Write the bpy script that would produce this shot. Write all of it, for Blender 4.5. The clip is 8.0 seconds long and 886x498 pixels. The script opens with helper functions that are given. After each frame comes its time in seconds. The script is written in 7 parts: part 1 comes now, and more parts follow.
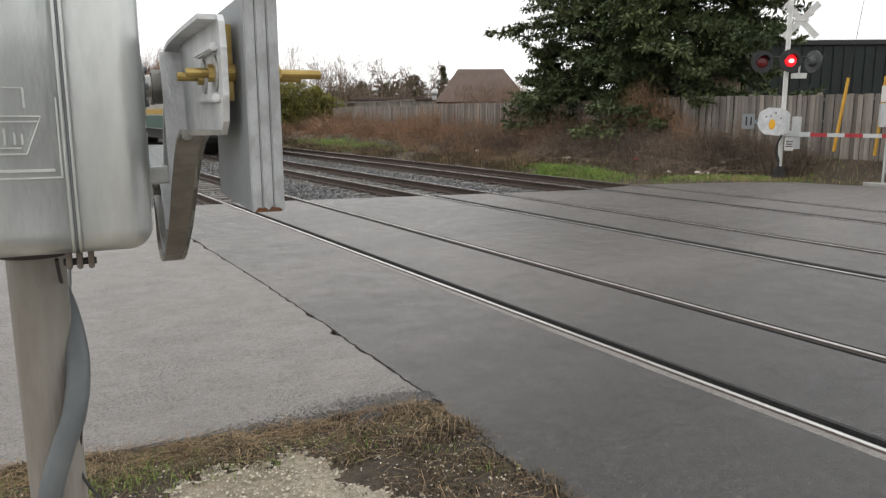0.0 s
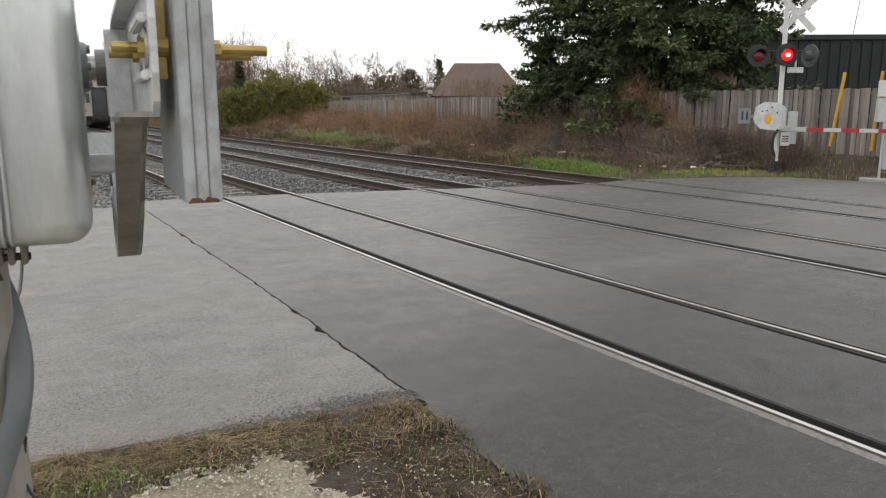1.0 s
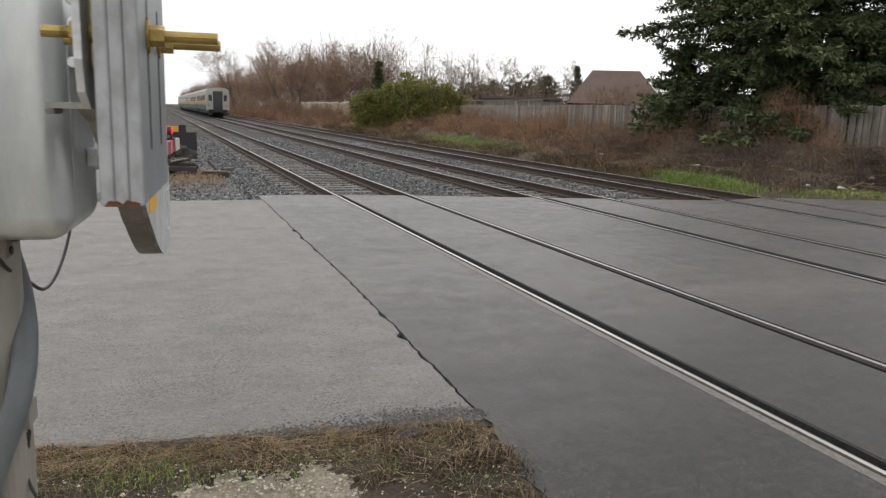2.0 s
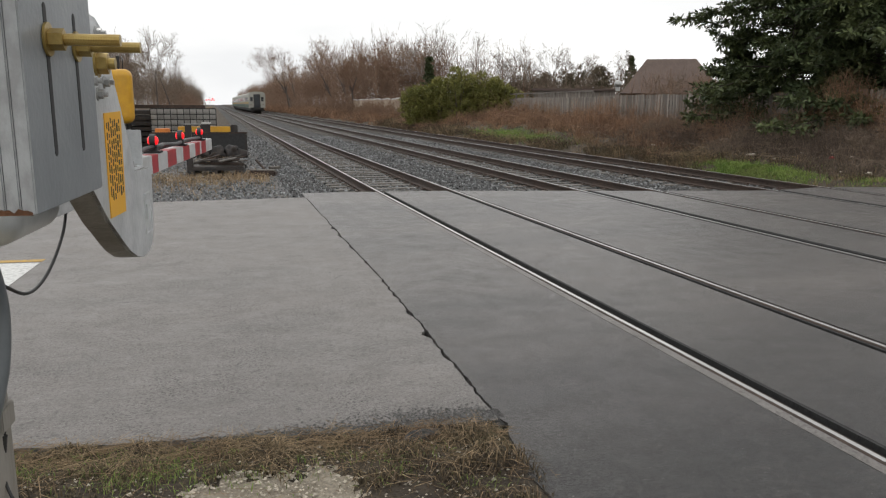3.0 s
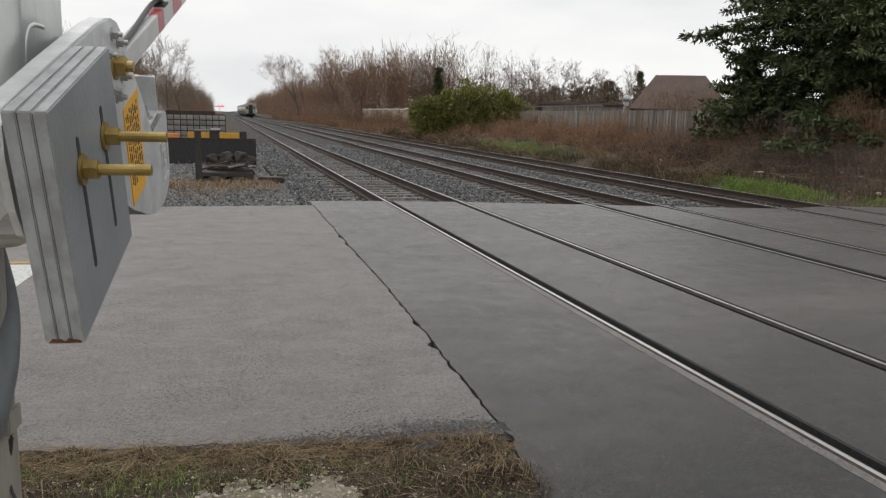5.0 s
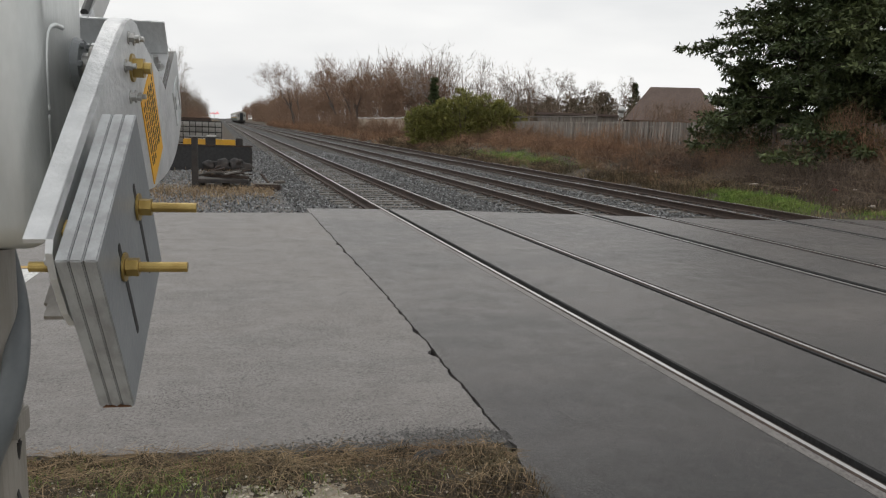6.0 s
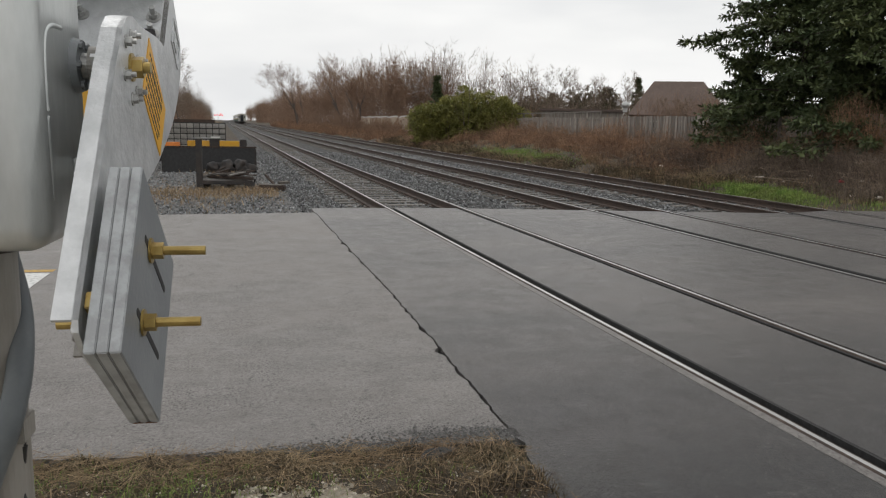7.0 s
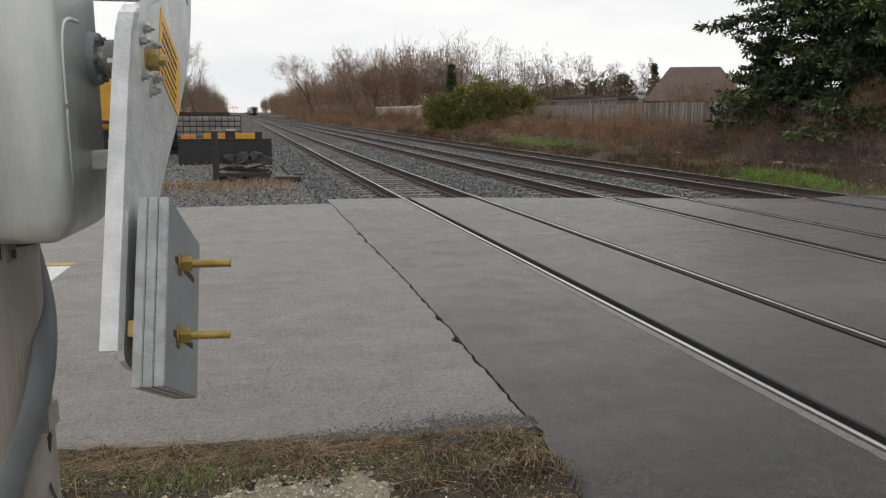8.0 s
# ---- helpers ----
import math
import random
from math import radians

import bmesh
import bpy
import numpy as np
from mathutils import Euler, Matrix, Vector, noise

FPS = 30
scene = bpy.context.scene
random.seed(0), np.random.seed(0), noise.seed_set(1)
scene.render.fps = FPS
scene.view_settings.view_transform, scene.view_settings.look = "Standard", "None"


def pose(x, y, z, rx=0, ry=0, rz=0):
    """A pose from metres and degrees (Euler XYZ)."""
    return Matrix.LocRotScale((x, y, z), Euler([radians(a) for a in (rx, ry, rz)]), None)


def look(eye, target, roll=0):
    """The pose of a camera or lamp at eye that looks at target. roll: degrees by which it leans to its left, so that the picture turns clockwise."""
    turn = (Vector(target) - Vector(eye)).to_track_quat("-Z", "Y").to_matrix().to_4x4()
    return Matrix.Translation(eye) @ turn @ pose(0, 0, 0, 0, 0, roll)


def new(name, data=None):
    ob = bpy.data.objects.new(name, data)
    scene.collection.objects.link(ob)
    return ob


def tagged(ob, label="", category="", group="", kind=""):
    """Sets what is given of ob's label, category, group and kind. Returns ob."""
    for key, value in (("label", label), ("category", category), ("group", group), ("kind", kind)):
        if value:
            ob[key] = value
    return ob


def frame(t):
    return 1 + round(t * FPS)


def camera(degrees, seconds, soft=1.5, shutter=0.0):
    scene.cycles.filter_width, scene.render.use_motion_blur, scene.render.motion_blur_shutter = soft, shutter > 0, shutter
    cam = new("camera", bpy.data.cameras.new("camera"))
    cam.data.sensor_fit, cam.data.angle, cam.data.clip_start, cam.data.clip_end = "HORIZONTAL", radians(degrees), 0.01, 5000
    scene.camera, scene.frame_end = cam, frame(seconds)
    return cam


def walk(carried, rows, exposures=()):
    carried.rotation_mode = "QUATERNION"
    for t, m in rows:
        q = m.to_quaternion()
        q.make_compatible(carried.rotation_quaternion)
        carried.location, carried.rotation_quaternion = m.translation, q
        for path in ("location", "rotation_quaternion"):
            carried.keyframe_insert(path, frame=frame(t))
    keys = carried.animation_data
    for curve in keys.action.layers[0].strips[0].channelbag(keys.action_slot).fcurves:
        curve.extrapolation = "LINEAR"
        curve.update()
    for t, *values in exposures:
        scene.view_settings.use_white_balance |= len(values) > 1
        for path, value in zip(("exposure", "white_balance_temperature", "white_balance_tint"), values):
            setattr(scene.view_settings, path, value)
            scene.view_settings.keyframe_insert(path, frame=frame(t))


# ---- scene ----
cam = camera(60.62, 8.0, soft=1.2, shutter=0.3)
PATH = [
    (0, (-3.828, 0.405, 1.726), (-2.8333, 2.1034, 1.3744), -0.29),
    (0.5, (-3.773, 0.431, 1.717), (-2.8221, 2.1421, 1.3040), -1.21),
    (1, (-3.690, 0.502, 1.701), (-2.6875, 2.1940, 1.3350), -0.10),
    (1.5, (-3.549, 0.574, 1.710), (-2.5267, 2.2542, 1.3483), -0.53),
    (1.6, (-3.505, 0.574, 1.708), (-2.5208, 2.2852, 1.3836), -0.11),
    (1.7, (-3.460, 0.575, 1.706), (-2.5421, 2.3227, 1.3850), -0.02),
    (1.8, (-3.415, 0.575, 1.703), (-2.5982, 2.3744, 1.3936), 0.31),
    (1.9, (-3.371, 0.576, 1.701), (-2.6526, 2.4087, 1.3469), 1.05),
    (2, (-3.326, 0.577, 1.699), (-2.6259, 2.4156, 1.3420), 1.69),
    (2.2, (-3.223, 0.557, 1.711), (-2.6292, 2.4319, 1.3483), 0.95),
    (3.3, (-3.077, 0.576, 1.706), (-2.5187, 2.4596, 1.3320), 0.30),
    (3.5, (-3.077, 0.576, 1.706), (-2.5220, 2.4633, 1.3461), 0.30),
    (4, (-3.064, 0.557, 1.721), (-2.4972, 2.4425, 1.3682), 0.60),
    (5.5, (-3.130, 0.614, 1.693), (-2.5817, 2.5076, 1.3551), 1.86),
    (6, (-3.152, 0.616, 1.691), (-2.5851, 2.5068, 1.3696), 2.08),
    (6.5, (-3.150, 0.641, 1.688), (-2.5877, 2.5344, 1.3741), 1.99),
    (7, (-3.145, 0.634, 1.684), (-2.5921, 2.5279, 1.3571), 1.14),
    (7.5, (-3.151, 0.608, 1.689), (-2.6370, 2.5109, 1.3517), 0.45),
    (8, (-3.146, 0.630, 1.680), (-2.6343, 2.5313, 1.3260), 0.32),
]
walk(cam, [(t, look(eye, target, roll)) for t, eye, target, roll in PATH],
     [(0.0, 0.32), (1.5, 0.25), (2.2, 0.09), (3.5, -0.06), (5.5, -0.20), (7.0, -0.20), (8.0, -0.13)])

# ---- world and sun: an even, bright overcast sky ----
world = bpy.data.worlds.new("overcast_sky")
scene.world = world
world.use_nodes = True
wt = world.node_tree
wt.nodes.clear()
w_out = wt.nodes.new("ShaderNodeOutputWorld")
w_bg = wt.nodes.new("ShaderNodeBackground")
w_sky = wt.nodes.new("ShaderNodeTexSky")
w_sky.sky_type = 'NISHITA'
w_sky.sun_disc = False
w_sky.sun_elevation = radians(48)
w_sky.sun_rotation = radians(200)
w_sky.air_density = 2.0
w_sky.dust_density = 6.0
w_scale = wt.nodes.new("ShaderNodeMixRGB")
w_scale.blend_type = 'MULTIPLY'
w_scale.inputs[0].default_value = 1.0
w_scale.inputs[2].default_value = (0.06, 0.06, 0.06, 1)
w_co = wt.nodes.new("ShaderNodeTexCoord")
w_map = wt.nodes.new("ShaderNodeMapping")
w_map.inputs["Scale"].default_value = (1.3, 1.3, 5.5)
w_noise = wt.nodes.new("ShaderNodeTexNoise")
w_noise.inputs["Scale"].default_value = 1.6
w_noise.inputs["Detail"].default_value = 6
w_noise.inputs["Roughness"].default_value = 0.5
w_ramp = wt.nodes.new("ShaderNodeValToRGB")
w_ramp.color_ramp.elements[0].position = 0.36
w_ramp.color_ramp.elements[0].color = (0.88, 0.89, 0.90, 1)
w_ramp.color_ramp.elements[1].position = 0.60
w_ramp.color_ramp.elements[1].color = (1.06, 1.06, 1.05, 1)
w_mix = wt.nodes.new("ShaderNodeMixRGB")
w_mix.inputs[0].default_value = 0.93
wt.links.new(w_co.outputs["Generated"], w_map.inputs["Vector"])
wt.links.new(w_map.outputs["Vector"], w_noise.inputs["Vector"])
wt.links.new(w_noise.outputs["Fac"], w_ramp.inputs["Fac"])
wt.links.new(w_sky.outputs["Color"], w_scale.inputs[1])
wt.links.new(w_scale.outputs["Color"], w_mix.inputs[1])
wt.links.new(w_ramp.outputs["Color"], w_mix.inputs[2])
wt.links.new(w_mix.outputs["Color"], w_bg.inputs["Color"])
wt.links.new(w_bg.outputs["Background"], w_out.inputs["Surface"])
w_bg.inputs["Strength"].default_value = 1.12

sun = new("sun", bpy.data.lights.new("sun", "SUN"))
sun.data.energy = 0.6
sun.data.angle = radians(25)
sun.data.color = (1.0, 0.97, 0.93)
sun.matrix_world = pose(0, 0, 60, 42, 0, -160)


# ---- materials ----
def mat(name, a, b, scale=4.0, rough=0.8, metal=0.0, bump=0.3, bscale=60.0, c=None, cscale=0.6, camount=0.5,
        lo=0.35, hi=0.65, emit=None, power=0.0, random_tint=0.0, stretch=(1, 1, 1), depth=0.01, island=False):
    """Two colours mixed by noise at one scale, a third laid over in larger patches, fine relief."""
    m = bpy.data.materials.new(name)
    m.use_nodes = True
    nt = m.node_tree
    bs = nt.nodes["Principled BSDF"]
    co = nt.nodes.new("ShaderNodeTexCoord")
    mp = nt.nodes.new("ShaderNodeMapping")
    mp.inputs["Scale"].default_value = stretch
    nt.links.new(co.outputs["Object"], mp.inputs["Vector"])

    def noise_fac(s, lo_, hi_, detail=5):
        n = nt.nodes.new("ShaderNodeTexNoise")
        n.inputs["Scale"].default_value = s
        n.inputs["Detail"].default_value = detail
        n.inputs["Roughness"].default_value = 0.6
        nt.links.new(mp.outputs["Vector"], n.inputs["Vector"])
        r = nt.nodes.new("ShaderNodeMapRange")
        r.inputs["From Min"].default_value = lo_
        r.inputs["From Max"].default_value = hi_
        nt.links.new(n.outputs["Fac"], r.inputs["Value"])
        return r.outputs["Result"]

    mix = nt.nodes.new("ShaderNodeMixRGB")
    mix.inputs[1].default_value = (*a, 1)
    mix.inputs[2].default_value = (*b, 1)
    nt.links.new(noise_fac(scale, lo, hi), mix.inputs[0])
    col = mix.outputs["Color"]
    if c is not None:
        mul = nt.nodes.new("ShaderNodeMath")
        mul.operation = 'MULTIPLY'
        mul.inputs[1].default_value = camount
        nt.links.new(noise_fac(cscale, 0.42, 0.62), mul.inputs[0])
        mix2 = nt.nodes.new("ShaderNodeMixRGB")
        mix2.inputs[2].default_value = (*c, 1)
        nt.links.new(mul.outputs["Value"], mix2.inputs[0])
        nt.links.new(col, mix2.inputs[1])
        col = mix2.outputs["Color"]
    if random_tint:
        hsv = nt.nodes.new("ShaderNodeHueSaturation")
        rr = nt.nodes.new("ShaderNodeMapRange")
        rr.inputs["To Min"].default_value = 1 - random_tint
        rr.inputs["To Max"].default_value = 1 + random_tint
        if island:
            src = nt.nodes.new("ShaderNodeNewGeometry").outputs["Random Per Island"]
        else:
            src = nt.nodes.new("ShaderNodeObjectInfo").outputs["Random"]
        nt.links.new(src, rr.inputs["Value"])
        nt.links.new(rr.outputs["Result"], hsv.inputs["Value"])
        nt.links.new(col, hsv.inputs["Color"])
        col = hsv.outputs["Color"]
    nt.links.new(col, bs.inputs["Base Color"])
    bs.inputs["Roughness"].default_value = rough
    bs.inputs["Metallic"].default_value = metal
    if bump:
        n = nt.nodes.new("ShaderNodeTexNoise")
        n.inputs["Scale"].default_value = bscale
        n.inputs["Detail"].default_value = 4
        nt.links.new(mp.outputs["Vector"], n.inputs["Vector"])
        bp = nt.nodes.new("ShaderNodeBump")
        bp.inputs["Strength"].default_value = bump
        bp.inputs["Distance"].default_value = depth
        nt.links.new(n.outputs["Fac"], bp.inputs["Height"])
        nt.links.new(bp.outputs["Normal"], bs.inputs["Normal"])
    if emit:
        bs.inputs["Emission Color"].default_value = (*emit, 1)
        bs.inputs["Emission Strength"].default_value = power
    return m


def asphalt(name, dark, light, patch, rough, stretch=(1, 1, 1), crack=0.5, pits=0.5, relief=0.9, dust=0.0, shoulder=0.0):
    """Worn asphalt: broad blotches, aggregate grain, dark pits, pale stone flecks and a few fine cracks."""
    m = bpy.data.materials.new(name)
    m.use_nodes = True
    nt = m.node_tree
    bs = nt.nodes["Principled BSDF"]
    co = nt.nodes.new("ShaderNodeTexCoord")
    mp = nt.nodes.new("ShaderNodeMapping")
    mp.inputs["Scale"].default_value = stretch
    nt.links.new(co.outputs["Object"], mp.inputs["Vector"])

    def noise_tex(scale, lo_, hi_, detail=6, vec=None, rough_=0.62):
        n = nt.nodes.new("ShaderNodeTexNoise")
        n.inputs["Scale"].default_value = scale
        n.inputs["Detail"].default_value = detail
        n.inputs["Roughness"].default_value = rough_
        nt.links.new(vec or co.outputs["Object"], n.inputs["Vector"])
        r = nt.nodes.new("ShaderNodeMapRange")
        r.inputs["From Min"].default_value = lo_
        r.inputs["From Max"].default_value = hi_
        nt.links.new(n.outputs["Fac"], r.inputs["Value"])
        return r.outputs["Result"]

    def times(a, b):
        q = nt.nodes.new("ShaderNodeMath")
        q.operation = 'MULTIPLY'
        nt.links.new(a, q.inputs[0])
        if isinstance(b, float):
            q.inputs[1].default_value = b
        else:
            nt.links.new(b, q.inputs[1])
        return q.outputs["Value"]

    def over(col, fac, tint):
        x = nt.nodes.new("ShaderNodeMixRGB")
        nt.links.new(fac, x.inputs[0])
        if isinstance(col, tuple):
            x.inputs[1].default_value = (*col, 1)
        else:
            nt.links.new(col, x.inputs[1])
        x.inputs[2].default_value = (*tint, 1)
        return x.outputs["Color"]

    col = over(dark, noise_tex(1.6, 0.33, 0.68, 8, mp.outputs["Vector"]), light)
    col = over(col, times(noise_tex(0.55, 0.42, 0.64, 4, mp.outputs["Vector"]), 0.8), patch)
    grain = noise_tex(26, 0.40, 0.62, 5)
    col = over(col, times(grain, 0.30), tuple(v * 1.35 for v in light))
    col = over(col, times(noise_tex(34, 0.55, 0.64, 4), 0.45), tuple(v * 0.5 for v in dark))
    if shoulder:
        # near side painted darker for its weaker sky sheen, along with dark oily stains
        axes = nt.nodes.new("ShaderNodeSeparateXYZ")
        nt.links.new(co.outputs["Object"], axes.inputs[0])
        bend = nt.nodes.new("ShaderNodeMath")
        bend.operation = 'MULTIPLY_ADD'
        bend.inputs[1].default_value = 1.6
        nt.links.new(noise_tex(0.9, 0.2, 0.8, 6), bend.inputs[0])
        nt.links.new(axes.outputs["Y"], bend.inputs[2])
        side = nt.nodes.new("ShaderNodeMapRange")
        side.inputs["From Min"].default_value = 7.4
        side.inputs["From Max"].default_value = 4.2
        nt.links.new(bend.outputs["Value"], side.inputs["Value"])
        col = over(col, times(side.outputs["Result"], shoulder), tuple(v * 0.42 for v in dark))
        # grit and dust caught in the coarse surface
        col = over(col, times(times(noise_tex(17, 0.51, 0.60, 8, None, 0.76), noise_tex(1.2, 0.30, 0.62, 5)), 0.6), tuple(v * 1.0 for v in light))
    # rough worn places, darker and more pitted, in scattered drifts
    drift = noise_tex(1.8, 0.46, 0.66, 8)
    thin = nt.nodes.new("ShaderNodeMapRange")
    thin.inputs["To Min"].default_value = 0.34
    thin.inputs["To Max"].default_value = 0.85
    nt.links.new(drift, thin.inputs["Value"])
    pit = times(times(noise_tex(62, 0.53, 0.59, 4), pits), thin.outputs["Result"])
    # ravelled spots in clusters
    rav = times(times(noise_tex(15, 0.56, 0.60, 8, None, 0.74), pits), noise_tex(2.3, 0.47, 0.58, 5))
    col = over(col, times(rav, 0.75), tuple(v * 0.45 for v in dark))
    col = over(col, times(noise_tex(7, 0.40, 0.70, 8, mp.outputs["Vector"], 0.7), 0.4), tuple(v * 0.75 for v in dark))
    pit2 = times(noise_tex(24, 0.63, 0.67, 5), pits)
    gloss = nt.nodes.new("ShaderNodeMapRange")
    gloss.inputs["To Min"].default_value = 0.5
    gloss.inputs["To Max"].default_value = 0.08
    nt.links.new(pit, gloss.inputs["Value"])
    nt.links.new(gloss.outputs["Result"], bs.inputs["Specular IOR Level"])
    col = over(col, pit, tuple(v * 0.25 for v in dark))
    col = over(col, times(pit2, 0.7), tuple(v * 0.35 for v in dark))
    vo = nt.nodes.new("ShaderNodeTexVoronoi")
    vo.inputs["Scale"].default_value = 46
    nt.links.new(co.outputs["Object"], vo.inputs["Vector"])
    near = nt.nodes.new("ShaderNodeMapRange")
    near.inputs["From Min"].default_value = 0.24
    near.inputs["From Max"].default_value = 0.16
    nt.links.new(vo.outputs["Distance"], near.inputs["Value"])
    sep = nt.nodes.new("ShaderNodeSeparateColor")
    nt.links.new(vo.outputs["Color"], sep.inputs[0])
    pick = nt.nodes.new("ShaderNodeMapRange")
    pick.inputs["From Min"].default_value = 0.86
    pick.inputs["From Max"].default_value = 0.99
    nt.links.new(sep.outputs[0], pick.inputs["Value"])
    col = over(col, times(times(near.outputs["Result"], pick.outputs["Result"]), 0.7), (0.46, 0.44, 0.41))
    # cracks wander along cell borders and fade in and out
    wob = nt.nodes.new("ShaderNodeTexNoise")
    wob.inputs["Scale"].default_value = 3.0
    wob.inputs["Detail"].default_value = 6
    nt.links.new(co.outputs["Object"], wob.inputs["Vector"])
    mixv = nt.nodes.new("ShaderNodeMixRGB")
    mixv.inputs[0].default_value = 0.12
    nt.links.new(co.outputs["Object"], mixv.inputs[1])
    nt.links.new(wob.outputs["Color"], mixv.inputs[2])
    ve = nt.nodes.new("ShaderNodeTexVoronoi")
    ve.feature = 'DISTANCE_TO_EDGE'
    ve.inputs["Scale"].default_value = 0.9
    nt.links.new(mixv.outputs["Color"], ve.inputs["Vector"])
    edge = nt.nodes.new("ShaderNodeMapRange")
    edge.inputs["From Min"].default_value = 0.006
    edge.inputs["From Max"].default_value = 0.001
    nt.links.new(ve.outputs["Distance"], edge.inputs["Value"])
    fade = times(edge.outputs["Result"], noise_tex(1.1, 0.52, 0.62, 3))
    col = over(col, times(fade, crack), (0.03, 0.03, 0.03))
    nt.links.new(col, bs.inputs["Base Color"])
    rg = nt.nodes.new("ShaderNodeMapRange")
    rg.inputs["To Min"].default_value = rough - 0.07
    rg.inputs["To Max"].default_value = rough + 0.10
    nt.links.new(noise_tex(4, 0.3, 0.7, 6), rg.inputs["Value"])
    nt.links.new(rg.outputs["Result"], bs.inputs["Roughness"])
    bs.inputs["Sheen Weight"].default_value = dust
    bs.inputs["Sheen Roughness"].default_value = 0.35
    bump_tex = nt.nodes.new("ShaderNodeTexNoise")
    bump_tex.inputs["Scale"].default_value = 70
    bump_tex.inputs["Detail"].default_value = 7
    bump_tex.inputs["Roughness"].default_value = 0.78
    nt.links.new(co.outputs["Object"], bump_tex.inputs["Vector"])
    bp = nt.nodes.new("ShaderNodeBump")
    bp.inputs["Strength"].default_value = relief
    bp.inputs["Distance"].default_value = 0.010
    nt.links.new(bump_tex.outputs["Fac"], bp.inputs["Height"])
    nt.links.new(bp.outputs["Normal"], bs.inputs["Normal"])
    return m


M_ROAD = asphalt("worn_asphalt", (0.152, 0.141, 0.133), (0.225, 0.209, 0.197), (0.195, 0.176, 0.163), 0.55, (0.5, 1, 1), 0.6, 0.9)
# last value: how strongly the near side's lost sheen is painted in
M_CROSS = asphalt("crossing_asphalt", (0.034, 0.030, 0.028), (0.096, 0.084, 0.077), (0.150, 0.130, 0.118), 0.40, (0.22, 0.8, 1), 0.2, 1.0, 0.75, 0.15, 1.0)
M_EDGE = mat("broken_asphalt", (0.09, 0.088, 0.085), (0.2, 0.195, 0.19), 30, 0.9, 0, 0.9, 70, depth=0.03)
M_LIP = mat("pitted_dark_asphalt", (0.028, 0.027, 0.026), (0.085, 0.082, 0.078), 60, 0.9, 0, 1.0, 120, (0.13, 0.125, 0.118), 9, 0.5, depth=0.02)
M_TAR = mat("tar_joint", (0.012, 0.012, 0.012), (0.03, 0.03, 0.03), 40, 0.8, 0, 0.4, 80)
M_GROUND = mat("rough_ground", (0.085, 0.062, 0.043), (0.045, 0.034, 0.025), 4.2, 0.95, 0, 0.9, 14, (0.06, 0.062, 0.03), 0.33, 0.25, depth=0.07)
M_SOIL = mat("dark_soil", (0.030, 0.023, 0.018), (0.065, 0.050, 0.035), 14, 0.95, 0, 0.9, 40, (0.09, 0.07, 0.045), 2.5, 0.4, depth=0.03)
M_GRAVEL = mat("pale_gravel", (0.46, 0.41, 0.325), (0.28, 0.245, 0.195), 55, 0.9, 0, 1.0, 90, (0.16, 0.125, 0.085), 1.6, 0.6, depth=0.02)
M_YARD = mat("yard_gravel", (0.18, 0.175, 0.17), (0.075, 0.073, 0.072), 16, 0.9, 0, 1.0, 20, (0.15, 0.115, 0.075), 0.45, 0.5, depth=0.06)
M_BALLAST = mat("ballast", (0.085, 0.083, 0.081), (0.018, 0.018, 0.019), 13, 0.9, 0, 1.0, 16, (0.05, 0.044, 0.038), 0.35, 0.5, depth=0.08, lo=0.4, hi=0.6)
M_STONE = mat("ballast_stone", (0.24, 0.245, 0.245), (0.11, 0.112, 0.115), 30, 0.85, 0, 0.5, 60, random_tint=0.75, island=True)
M_PEBBLE = mat("pale_stone", (0.52, 0.47, 0.385), (0.35, 0.31, 0.25), 40, 0.85, 0, 0.4, 80, random_tint=0.45, island=True)
M_RAIL = mat("rusty_rail", (0.040, 0.026, 0.020), (0.075, 0.050, 0.038), 12, 0.8, 0.1, 0.4, 60, (0.026, 0.020, 0.017), 1.0, 0.5)
M_STEEL = mat("polished_rail_top", (0.66, 0.66, 0.66), (0.5, 0.49, 0.48), 8, 0.40, 0.6, 0.15, 90, stretch=(1, 0.05, 1))
M_TIE = mat("weathered_tie", (0.15, 0.135, 0.12), (0.23, 0.22, 0.205), 14, 0.9, 0, 0.7, 40, (0.08, 0.07, 0.06), 1.4, 0.5, random_tint=0.3, stretch=(0.2, 1.6, 1))
M_OLDTIE = mat("creosoted_timber", (0.045, 0.038, 0.033), (0.095, 0.083, 0.072), 14, 0.9, 0, 0.7, 40, (0.16, 0.145, 0.13), 2.2, 0.35, random_tint=0.35, stretch=(0.2, 1.6, 1))
M_TIEPLATE = mat("tie_plate", (0.08, 0.055, 0.045), (0.12, 0.09, 0.075), 20, 0.8, 0.3, 0.4, 50)
M_GALV = mat("galvanised_steel", (0.46, 0.48, 0.48), (0.58, 0.60, 0.60), 9, 0.5, 0.3, 0.12, 45, (0.36, 0.38, 0.38), 2.2, 0.55, stretch=(1.6, 1.6, 0.5))
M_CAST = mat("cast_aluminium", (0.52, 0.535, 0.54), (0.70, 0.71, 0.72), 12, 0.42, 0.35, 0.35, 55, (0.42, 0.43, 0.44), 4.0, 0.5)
M_DARKCAST = mat("dark_brownish_casting", (0.20, 0.19, 0.175), (0.30, 0.29, 0.27), 14, 0.5, 0.3, 0.3, 60, (0.14, 0.125, 0.11), 4.0, 0.6)
M_HOUSING = mat("brushed_aluminium_housing", (0.53, 0.55, 0.54), (0.64, 0.655, 0.645), 6, 0.34, 0.62, 0.12, 50, (0.38, 0.395, 0.39), 2.6, 0.7, stretch=(1.6, 1.6, 0.5))
